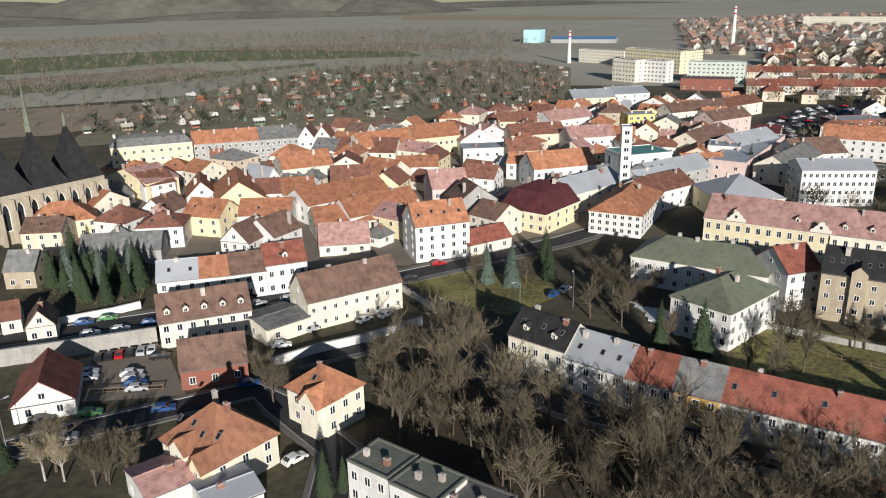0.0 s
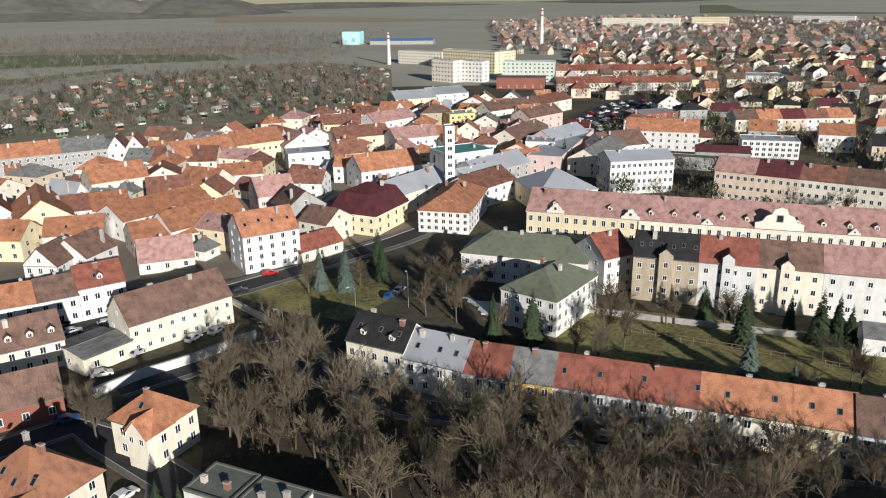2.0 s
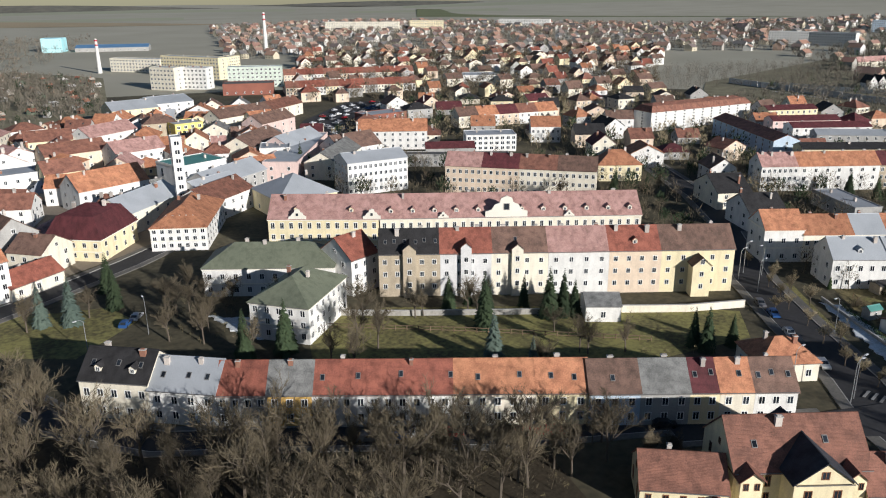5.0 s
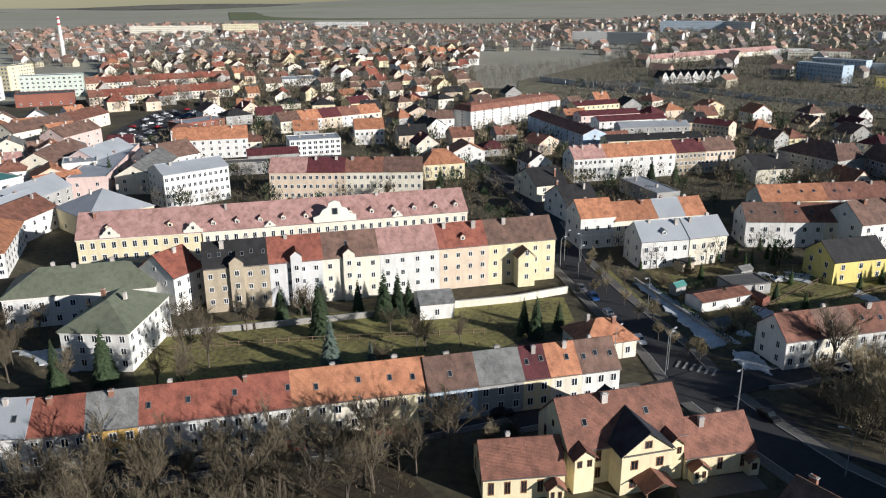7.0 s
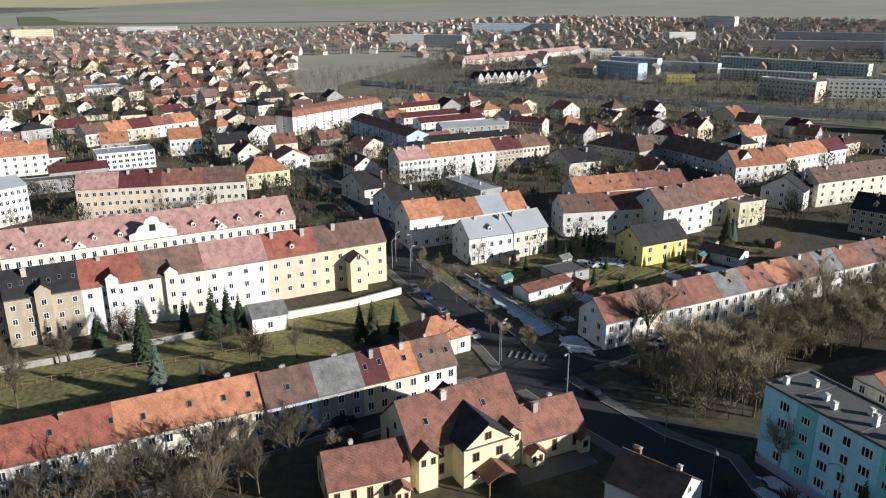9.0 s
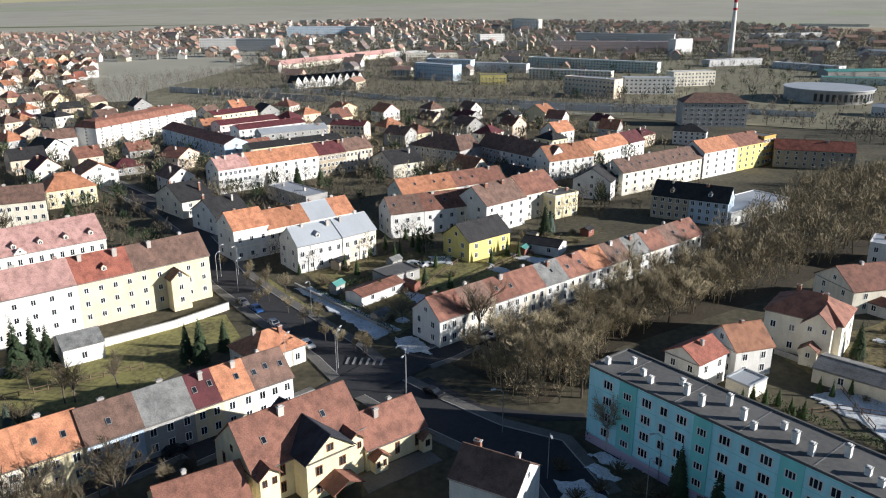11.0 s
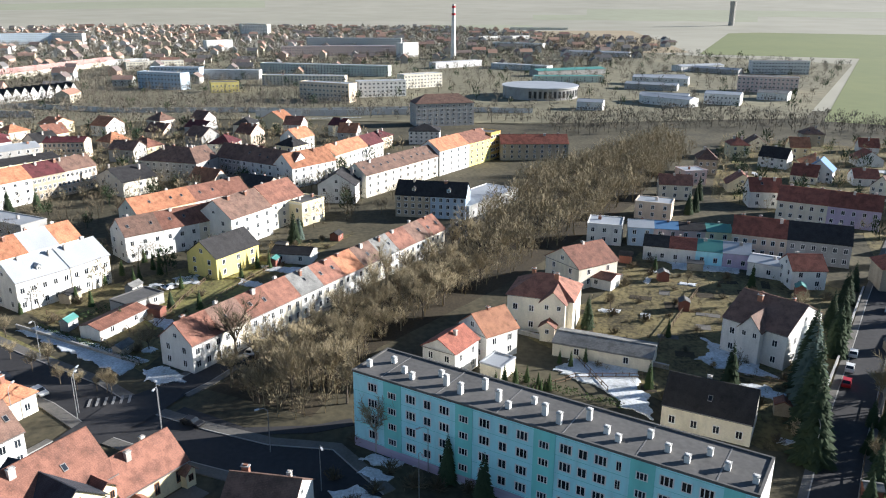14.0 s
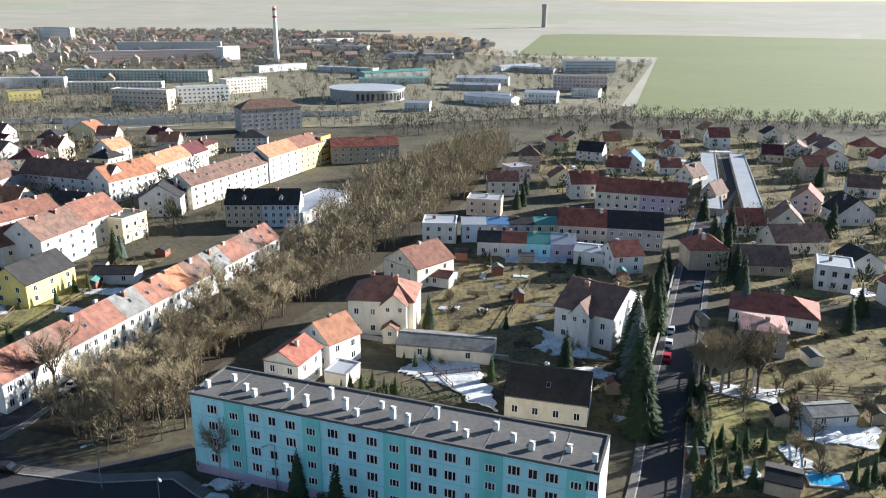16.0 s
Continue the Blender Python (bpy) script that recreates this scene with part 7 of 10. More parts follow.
house('row_house', 'white gabled terrace house with a charcoal roof', 599.2, 307.8, -28.3, 7.1, 11.0, 5.0, 5.0, 'front', 'white', 'dark', cat='house', rows=1, cols=2, chim=0, gables='', side=1)
house('row_house', 'white gabled terrace house with a charcoal roof', 605.4, 304.4, -28.3, 7.1, 11.0, 5.0, 5.0, 'front', 'white', 'dark', cat='house', rows=1, cols=2, chim=0, gables='', side=1)
house('row_house', 'white gabled terrace house with a charcoal roof', 611.7, 301.1, -28.3, 7.1, 11.0, 5.0, 5.0, 'front', 'white', 'dark', cat='house', rows=1, cols=2, chim=0, gables='', side=1)
house('row_house', 'white gabled terrace house with a charcoal roof', 618.0, 297.7, -28.3, 7.1, 11.0, 5.0, 5.0, 'front', 'white', 'dark', cat='house', rows=1, cols=2, chim=0, gables='', side=1)
house('row_house', 'white gabled terrace house with a charcoal roof', 624.3, 294.3, -28.3, 7.1, 11.0, 5.0, 5.0, 'front', 'white', 'dark', cat='house', rows=1, cols=2, chim=0, gables='', side=1)
house('row_house', 'white gabled terrace house with a charcoal roof', 630.6, 290.9, -28.3, 7.1, 11.0, 5.0, 5.0, 'front', 'white', 'dark', cat='house', rows=1, cols=2, chim=0, gables='', side=1)
house('row_house', 'white gabled terrace house with a charcoal roof', 636.9, 287.6, -28.3, 7.1, 11.0, 5.0, 5.0, 'front', 'white', 'dark', cat='house', rows=1, cols=2, chim=0, gables='', side=1)
house('row_house', 'cream terrace house with a faded pink tiled roof', 731.7, 413.9, -10.7, 16.2, 11.0, 5.5, 4.0, 'gable', 'cream', 'pink', cat='house', rows=1, cols=2, chim=1, gables='left', side=1)
house('row_house', 'cream terrace house with a faded pink tiled roof', 747.6, 410.9, -10.7, 16.2, 11.0, 5.5, 4.0, 'gable', 'cream', 'pink', cat='house', rows=1, cols=2, chim=1, gables='', side=1)
house('row_house', 'cream terrace house with a faded pink tiled roof', 763.4, 407.9, -10.7, 16.2, 11.0, 5.5, 4.0, 'gable', 'cream', 'pink', cat='house', rows=1, cols=2, chim=1, gables='', side=1)
house('row_house', 'cream terrace house with a faded pink tiled roof', 779.3, 404.9, -10.7, 16.2, 11.0, 5.5, 4.0, 'gable', 'cream', 'pink', cat='house', rows=1, cols=2, chim=1, gables='', side=1)
house('row_house', 'cream terrace house with a faded pink tiled roof', 795.2, 401.9, -10.7, 16.2, 11.0, 5.5, 4.0, 'gable', 'cream', 'pink', cat='house', rows=1, cols=2, chim=1, gables='', side=1)
house('row_house', 'cream terrace house with a faded pink tiled roof', 811.1, 398.9, -10.7, 16.2, 11.0, 5.5, 4.0, 'gable', 'cream', 'pink', cat='house', rows=1, cols=2, chim=1, gables='', side=1)
house('row_house', 'cream terrace house with a faded pink tiled roof', 826.9, 395.9, -10.7, 16.2, 11.0, 5.5, 4.0, 'gable', 'cream', 'pink', cat='house', rows=1, cols=2, chim=1, gables='', side=1)
house('row_house', 'cream terrace house with a faded pink tiled roof', 842.8, 392.9, -10.7, 16.2, 11.0, 5.5, 4.0, 'gable', 'cream', 'pink', cat='house', rows=1, cols=2, chim=1, gables='', side=1)
house('row_house', 'cream terrace house with a faded pink tiled roof', 858.7, 389.9, -10.7, 16.2, 11.0, 5.5, 4.0, 'gable', 'cream', 'pink', cat='house', rows=1, cols=2, chim=1, gables='', side=1)
house('row_house', 'cream terrace house with a faded pink tiled roof', 874.6, 387.0, -10.7, 16.2, 11.0, 5.5, 4.0, 'gable', 'cream', 'pink', cat='house', rows=1, cols=2, chim=1, gables='', side=1)
house('row_house', 'cream terrace house with a faded pink tiled roof', 890.4, 384.0, -10.7, 16.2, 11.0, 5.5, 4.0, 'gable', 'cream', 'pink', cat='house', rows=1, cols=2, chim=1, gables='', side=1)
house('row_house', 'cream terrace house with a faded pink tiled roof', 906.3, 381.0, -10.7, 16.2, 11.0, 5.5, 4.0, 'gable', 'cream', 'pink', cat='house', rows=1, cols=2, chim=1, gables='', side=1)
house('row_house', 'cream terrace house with a faded pink tiled roof', 922.2, 378.0, -10.7, 16.2, 11.0, 5.5, 4.0, 'gable', 'cream', 'pink', cat='house', rows=1, cols=2, chim=1, gables='', side=1)
house('row_house', 'cream terrace house with a faded pink tiled roof', 938.1, 375.0, -10.7, 16.2, 11.0, 5.5, 4.0, 'gable', 'cream', 'pink', cat='house', rows=1, cols=2, chim=1, gables='', side=1)
patch('allotment_ground', 'dark rough grass of the allotment gardens', [(-195.7, 389.2), (-69.7, 432.0), (85.5, 507.4), (125.8, 753.6), (63.6, 865.1), (-121.3, 776.6), (-215.5, 550.7)], 0.04, M_SCRUB)
EASTWOOD = [(385.7, 368.5), (496.6, 387.1), (572.6, 326.8), (602.3, 171.9), (547.7, 46.5), (736.8, 65.7), (879.8, 253.9), (834.8, 402.2), (664.8, 473.4), (576.1, 503.7)]
WESTPLAIN = [(-311.0, 456.6), (-207.6, 435.1), (-195.4, 562.4), (-125.8, 807.1), (79.0, 899.7), (120.2, 1372.7), (-547.3, 1627.4), (-725.4, 1100.5)]
ZEBRA = ((136.2, 66.5), (137.8, 59.5), 13)
WOOD = [(-13.3, 111.8), (-11.4, 142.8), (3.8, 146.0), (14.2, 121.6), (28.9, 110.3), (44.0, 100.4), (73.3, 87.6), (71.1, 75.3), (30.7, 77.4), (-2.0, 98.7), (8.8, 94.7), (0.8, 111.3)]
AVENUE = [(141.7, 44.4), (172.7, 25.4), (232.5, -3.0), (301.2, -29.4), (353.1, -63.3), (426.2, -126.5), (389.6, -131.5), (301.0, -83.1), (209.8, -21.3), (184.0, -1.2), (163.1, 13.8), (138.1, 20.6), (128.3, 27.7)]
PARK = [(37.1, 185.4), (53.2, 197.4), (53.7, 176.7), (42.5, 154.0), (31.9, 163.8)]
OLD_TOWN = [(-147.7, 335.0), (-64.0, 393.6), (78.0, 483.2), (189.7, 479.8), (116.3, 310.9), (69.2, 246.6), (17.6, 237.1), (-10.7, 216.0), (-61.6, 219.2), (-124.6, 223.2)]
COLONY = [(-203.4, 425.6), (-73.6, 458.2), (84.8, 526.7), (116.3, 727.8), (61.0, 830.3), (-117.0, 748.3), (-201.8, 534.8)]
SOUTH = [(176.1, -113.5), (148.2, -165.4), (323.7, -350.0), (403.1, -271.2), (425.4, -160.0), (297.8, -109.1), (245.8, -141.4)]
GARDENS = [(167.8, -18.4), (192.1, -42.9), (228.6, -62.7), (206.8, -84.2), (195.5, -111.1), (117.0, -62.6), (118.9, -54.6), (137.4, -41.2)]
GARDENS_EAST = [(162.6, -101.9), (136.9, -153.5), (87.0, -101.0), (96.7, -59.6)]
GARDENS_NORTH = [(184.7, 104.5), (205.5, 82.4), (233.6, 49.7), (249.3, 26.1), (182.0, 54.7), (149.6, 61.6)]
MIDTOWN = [(149.8, 358.1), (224.5, 317.2), (250.0, 231.0), (236.9, 169.3), (290.3, 157.5), (308.5, 44.2), (403.4, 13.0), (481.7, 75.3), (448.3, 276.0), (415.6, 374.9), (273.8, 454.2)]
MIDFAR = [(199.0, 504.2), (240.5, 473.1), (354.3, 378.6), (415.6, 374.9), (766.6, 688.1), (793.6, 666.3), (371.4, 879.7)]
FARTOWN = [(275.6, 850.7), (441.1, 867.1), (752.5, 671.4), (866.4, 580.3), (1612.2, 1079.6), (1326.4, 1121.0), (913.7, 1789.2), (501.8, 1676.9)]
FAREAST = [(555.4, 286.3), (849.7, 164.9), (803.2, 147.9), (995.2, 16.9), (878.4, -195.5), (1516.2, -478.4), (2417.6, -66.5), (2360.6, 1034.4), (1450.5, 1157.0), (892.3, 615.9)]
VALLEY = [(414.5, 323.5), (497.9, 123.8), (524.0, 114.0), (489.1, -63.5), (555.7, -72.9), (611.5, 138.7), (618.3, 115.1), (597.6, 287.1), (547.5, 366.8)]
RAVINE = [(442.2, -76.5), (467.0, -175.8), (391.9, -379.8), (436.6, -422.3), (502.8, -269.9), (551.2, -181.2), (513.8, -67.0)]
LEFTWOOD = [(-117.0, 748.3), (49.3, 833.0), (105.3, 657.4), (79.9, 495.2), (41.0, 557.2)]
FARBELT = [(-699.9, 1005.1), (-397.5, 1174.1), (-110.9, 991.0), (72.7, 827.6), (211.9, 1337.7), (-83.8, 1554.9), (-475.6, 1410.3), (-1001.6, 1449.9)]
FARBELT2 = [(-410.6, 578.7), (-212.4, 613.8), (-105.9, 674.1), (-121.3, 776.6), (-284.9, 684.2), (-461.4, 653.6)]
chimney_stack('factory_chimney', 364.7, 985.6, 47.0, 1.93)
chimney_stack('factory_chimney', 131.8, 800.9, 31.5, 1.49)
chimney_stack('factory_chimney', 1066.4, -33.4, 70.8, 2.74)
chimney_stack('water_tower', 2466.2, -940.0, 80.9, 8.72)
ROUND = (637.7, -89.5)
CHURCH = ((-133.9, 227.2), (-113.9, 255.3))
plant(SPRUCE, -92.5, 192.6, 0.97, 'dark green spruce in a garden')
plant(SPRUCE, -99.3, 193.0, 0.78, 'dark green spruce in a garden')
plant(SPRUCE, -87.3, 190.3, 0.71, 'dark green spruce in a garden')
plant(SPRUCE, -85.7, 201.9, 0.85, 'dark green spruce in a garden')
plant(SPRUCE, -105.7, 197.7, 0.66, 'dark green spruce in a garden')
plant(SPRUCE, 27.5, 189.2, 0.93, 'dark green spruce in a garden')
plant(SPRUCE, -92.3, 184.5, 0.63, 'dark green spruce in a garden')
plant(SPRUCE, 94.5, 130.2, 1.17, 'dark green spruce in a garden')
plant(SPRUCE, 110.6, 127.1, 1.08, 'dark green spruce in a garden')
plant(SPRUCE, 114.0, 126.1, 1.00, 'dark green spruce in a garden')
plant(SPRUCE, 115.9, 124.4, 0.80, 'dark green spruce in a garden')
plant(SPRUCE, 126.6, 95.3, 0.91, 'dark green spruce in a garden')
plant(SPRUCE, 52.0, 143.0, 0.79, 'dark green spruce in a garden')
plant(SPRUCE, 43.6, 142.9, 0.68, 'dark green spruce in a garden')
plant(SPRUCE, 54.6, 143.7, 0.37, 'dark green spruce in a garden')
plant(SPRUCE, 110.5, -0.5, 0.76, 'dark green spruce in a garden')
plant(SPRUCE, 104.2, -5.7, 0.80, 'dark green spruce in a garden')
plant(SPRUCE, 101.3, -28.9, 0.45, 'dark green spruce in a garden')
plant(SPRUCE, 139.4, -71.5, 1.52, 'dark green spruce in a garden')
plant(SPRUCE, 124.8, -65.3, 1.54, 'dark green spruce in a garden')
plant(SPRUCE, 115.4, -61.2, 1.36, 'dark green spruce in a garden')
plant(SPRUCE, 148.3, -76.5, 1.27, 'dark green spruce in a garden')
plant(SPRUCE, 170.6, -92.3, 0.82, 'dark green spruce in a garden')
plant(SPRUCE, 165.0, -91.6, 1.10, 'dark green spruce in a garden')
plant(SPRUCE, 185.1, -103.5, 0.87, 'dark green spruce in a garden')
plant(SPRUCE, 195.5, -111.1, 0.71, 'dark green spruce in a garden')
plant(SPRUCE, 155.7, -85.8, 1.05, 'dark green spruce in a garden')
plant(SPRUCE, 206.6, -134.7, 0.97, 'dark green spruce in a garden')
plant(SPRUCE, 194.0, -129.4, 1.20, 'dark green spruce in a garden')
plant(SPRUCE, 182.7, -124.7, 1.08, 'dark green spruce in a garden')
plant(SPRUCE, 174.4, -121.2, 1.04, 'dark green spruce in a garden')
plant(SPRUCE, 217.7, -140.1, 0.94, 'dark green spruce in a garden')
plant(SPRUCE, 216.6, -145.2, 1.24, 'dark green spruce in a garden')
plant(SPRUCE, 243.4, -152.4, 1.03, 'dark green spruce in a garden')
plant(SPRUCE, 145.6, -130.1, 0.81, 'dark green spruce in a garden')
plant(SPRUCE, 153.9, -140.4, 0.73, 'dark green spruce in a garden')
plant(SPRUCE, 133.2, 94.0, 0.63, 'dark green spruce in a garden')
plant(SPRUCE, 126.1, 98.3, 0.78, 'dark green spruce in a garden')
plant(SPRUCE, 238.2, 44.5, 0.93, 'dark green spruce in a garden')
plant(SPRUCE, 276.7, -95.6, 0.83, 'dark green spruce in a garden')
plant(SPRUCE, 294.0, -102.9, 0.87, 'dark green spruce in a garden')
plant(SPRUCE, 273.0, -92.0, 0.73, 'dark green spruce in a garden')
plant(SPRUCE, 282.2, -232.1, 1.01, 'dark green spruce in a garden')
plant(SPRUCE, 214.9, -182.4, 1.11, 'dark green spruce in a garden')
plant(SPRUCE, 108.1, -68.0, 0.71, 'dark green spruce in a garden')
plant(SPRUCE, 97.7, -63.2, 0.66, 'dark green spruce in a garden')
plant(SPRUCE, 114.7, -72.6, 0.65, 'dark green spruce in a garden')
plant(SPRUCE, 316.4, 121.3, 1.12, 'dark green spruce in a garden')
plant(SPRUCE, 271.9, 150.5, 0.87, 'dark green spruce in a garden')
plant(SPRUCE, 294.3, 223.4, 0.79, 'dark green spruce in a garden')
plant(SPRUCE, 276.9, 142.9, 0.77, 'dark green spruce in a garden')
plant(SPRUCE, 122.6, 300.1, 1.13, 'dark green spruce in a garden')
plant(SPRUCE, 122.2, 290.4, 0.92, 'dark green spruce in a garden')
plant(SPRUCE, 216.8, 196.3, 0.69, 'dark green spruce in a garden')
plant(SPRUCE, 206.0, 202.1, 0.87, 'dark green spruce in a garden')
plant(SPRUCE, 186.2, 212.6, 0.61, 'dark green spruce in a garden')
plant(BLUESPRUCE, 17.4, 184.5, 1.02, 'blue grey spruce standing on grass')
plant(BLUESPRUCE, 11.3, 186.8, 0.90, 'blue grey spruce standing on grass')
plant(BLUESPRUCE, 85.7, 114.9, 1.03, 'blue grey spruce standing on grass')
plant(BLUESPRUCE, 93.7, 112.2, 0.47, 'blue grey spruce standing on grass')
plant(BLUESPRUCE, 160.3, -112.2, 0.97, 'blue grey spruce standing on grass')
plant(BLUESPRUCE, 242.2, 43.4, 0.67, 'blue grey spruce standing on grass')
plant(BLUESPRUCE, 131.3, -67.7, 1.67, 'blue grey spruce standing on grass')
plant(TREES, -62.8, 106.3, 1.02, 'bare deciduous garden tree')
plant(TREES, -53.6, 103.7, 0.93, 'bare deciduous garden tree')
plant(TREES, -56.5, 105.3, 0.72, 'bare deciduous garden tree')
plant(TREES, -31.7, 125.4, 1.03, 'bare deciduous garden tree')
plant(TREES, -51.3, 105.9, 0.86, 'bare deciduous garden tree')
plant(TREES, 59.7, 125.6, 1.11, 'bare deciduous garden tree')
plant(TREES, 57.7, 132.1, 0.97, 'bare deciduous garden tree')
plant(TREES, 97.6, 137.5, 0.89, 'bare deciduous garden tree')
plant(TREES, 156.0, 123.0, 0.67, 'bare deciduous garden tree')
plant(TREES, 104.9, 107.9, 0.90, 'bare deciduous garden tree')
plant(TREES, 58.9, 157.5, 1.15, 'bare deciduous garden tree')
plant(TREES, 84.0, 82.1, 0.94, 'bare deciduous garden tree')
plant(TREES, 174.5, 129.0, 0.63, 'bare deciduous garden tree')
plant(TREES, 169.3, 105.0, 0.47, 'bare deciduous garden tree')
plant(TREES, 126.2, -89.7, 1.41, 'bare deciduous garden tree')
plant(TREES, 123.6, -90.5, 1.39, 'bare deciduous garden tree')
plant(TREES, 127.0, -86.4, 1.20, 'bare deciduous garden tree')
plant(TREES, 146.1, -60.5, 0.60, 'bare deciduous garden tree')
plant(TREES, 111.0, -88.6, 0.70, 'bare deciduous garden tree')
plant(TREES, 107.7, -102.7, 0.60, 'bare deciduous garden tree')
plant(TREES, 99.0, -84.9, 0.46, 'bare deciduous garden tree')
plant(TREES, 67.3, 139.3, 1.10, 'bare deciduous garden tree')
plant(TREES, 69.7, 134.4, 1.07, 'bare deciduous garden tree')
plant(TREES, 86.6, 143.6, 0.67, 'bare deciduous garden tree')
plant(TREES, 154.5, 43.1, 1.47, 'bare deciduous garden tree')
plant(TREES, 112.0, 104.2, 0.79, 'bare deciduous garden tree')
plant(TREES, 84.7, 144.1, 0.77, 'bare deciduous garden tree')
plant(TREES, 96.8, 140.2, 0.96, 'bare deciduous garden tree')
plant(SUNLIT_TREES, 169.2, 110.7, 0.45, 'young bare street tree on the verge')
plant(SUNLIT_TREES, 164.6, 104.2, 0.46, 'young bare street tree on the verge')
plant(SUNLIT_TREES, 160.6, 99.1, 0.45, 'young bare street tree on the verge')
plant(SUNLIT_TREES, 155.5, 91.0, 0.47, 'young bare street tree on the verge')
plant(SUNLIT_TREES, 143.9, 75.3, 0.50, 'young bare street tree on the verge')
plant(SUNLIT_TREES, 141.5, 71.0, 0.49, 'young bare street tree on the verge')
plant(SUNLIT_TREES, 140.9, 66.9, 0.42, 'young bare street tree on the verge')
plant(SUNLIT_TREES, 139.8, 63.7, 0.47, 'young bare street tree on the verge')
plant(SUNLIT_TREES, 178.1, 123.5, 0.47, 'young bare street tree on the verge')
plant(SUNLIT_TREES, 149.8, 83.7, 0.52, 'young bare street tree on the verge')
plant(BIRCH, 130.5, -81.6, 1.22, 'slender birch with pale bark')
plant(BIRCH, 127.9, -82.5, 1.36, 'slender birch with pale bark')
plant(BIRCH, 125.3, -83.4, 1.29, 'slender birch with pale bark')
plant(BIRCH, 129.9, -95.5, 1.23, 'slender birch with pale bark')
plant(BIRCH, -63.5, 104.0, 0.96, 'slender birch with pale bark')
plant(BIRCH, 123.9, 11.0, 0.95, 'slender birch with pale bark')
plant(THUJA, 140.2, -11.9, 0.50, 'small green thuja in a garden row')
plant(THUJA, 139.8, -12.7, 0.44, 'small green thuja in a garden row')
plant(THUJA, 139.5, -13.5, 0.38, 'small green thuja in a garden row')
plant(THUJA, 139.2, -14.4, 0.49, 'small green thuja in a garden row')
plant(THUJA, 138.9, -15.2, 0.43, 'small green thuja in a garden row')
plant(THUJA, 138.6, -16.0, 0.37, 'small green thuja in a garden row')
plant(THUJA, 138.3, -16.8, 0.49, 'small green thuja in a garden row')
plant(THUJA, 138.8, -17.7, 0.43, 'small green thuja in a garden row')
plant(THUJA, 139.4, -18.6, 0.37, 'small green thuja in a garden row')
plant(THUJA, 140.0, -19.5, 0.49, 'small green thuja in a garden row')
plant(THUJA, 140.6, -20.4, 0.43, 'small green thuja in a garden row')
plant(THUJA, 141.2, -21.3, 0.38, 'small green thuja in a garden row')
plant(THUJA, 53.1, 130.3, 0.48, 'clipped green thuja in a hedge row')
plant(THUJA, 54.1, 129.9, 0.43, 'clipped green thuja in a hedge row')
plant(THUJA, 55.0, 129.5, 0.47, 'clipped green thuja in a hedge row')
plant(THUJA, 55.9, 129.1, 0.42, 'clipped green thuja in a hedge row')
plant(THUJA, 56.9, 128.7, 0.46, 'clipped green thuja in a hedge row')
plant(THUJA, 57.8, 128.3, 0.41, 'clipped green thuja in a hedge row')
plant(THUJA, 58.8, 127.9, 0.44, 'clipped green thuja in a hedge row')
plant(THUJA, 59.7, 127.5, 0.40, 'clipped green thuja in a hedge row')
plant(THUJA, 60.6, 127.1, 0.43, 'clipped green thuja in a hedge row')
plant(THUJA, 61.6, 126.7, 0.38, 'clipped green thuja in a hedge row')
plant(THUJA, 62.5, 126.3, 0.42, 'clipped green thuja in a hedge row')
plant(THUJA, 63.5, 125.9, 0.37, 'clipped green thuja in a hedge row')
plant(THUJA, 64.4, 125.5, 0.41, 'clipped green thuja in a hedge row')
plant(THUJA, 65.4, 125.1, 0.36, 'clipped green thuja in a hedge row')
plant(THUJA, 201.0, 89.2, 0.92, 'columnar thuja in a garden')
plant(THUJA, 203.6, 80.7, 0.91, 'columnar thuja in a garden')
plant(THUJA, 200.4, 81.1, 0.90, 'columnar thuja in a garden')
plant(THUJA, 208.6, 87.3, 0.93, 'columnar thuja in a garden')
plant(THUJA, 213.2, 80.3, 0.93, 'columnar thuja in a garden')
plant(THUJA, 209.1, 77.0, 0.91, 'columnar thuja in a garden')
plant(THUJA, 185.5, 86.3, 0.87, 'columnar thuja in a garden')
plant(THUJA, 188.0, 91.0, 0.88, 'columnar thuja in a garden')
car(-72.6, 146.4, 103, 'black')
car(-70.6, 147.1, 102, 'black')
car(-68.7, 147.8, 102, 'red')
car(-66.7, 148.5, 101, 'black')
car(-64.6, 149.2, 100, 'silver')
car(-62.6, 149.9, 100, 'white')
car(-72.1, 139.8, 11, 'silver')
car(-71.1, 137.3, 10, 'white')
car(-62.9, 138.9, 10, 'white')
car(-61.8, 136.9, 10, 'silver')
car(-60.6, 134.8, 10, 'blue')
car(-59.5, 132.7, 10, 'silver')
car(-59.7, 146.3, 11, 'black')
car(-83.7, 164.9, 17, 'blue')
car(-79.1, 167.3, 17, 'green')
car(-79.6, 158.5, 16, 'white')
car(-73.7, 160.7, 16, 'white')
car(-67.9, 164.2, 16, 'blue')
car(-45.3, 174.2, 16, 'silver')
car(-38.4, 177.1, 16, 'silver')
car(-49.0, 179.9, 17, 'black')
car(-8.9, 189.7, 17, 'black')
car(-1.2, 200.8, 17, 'red')
car(-64.7, 123.7, 13, 'green')
car(-65.6, 115.8, 12, 'silver')
car(-72.4, 121.6, 13, 'black')
car(-51.7, 124.8, 13, 'blue')
car(-38.2, 133.6, 13, 'blue')
car(-35.1, 150.6, 14, 'white')
car(-18.4, 163.3, 55, 'white')
car(-13.7, 166.0, 55, 'silver')
car(-29.5, 159.1, 57, 'silver')
car(-24.7, 107.7, 46, 'white')
car(30.4, 179.5, 56, 'silver')
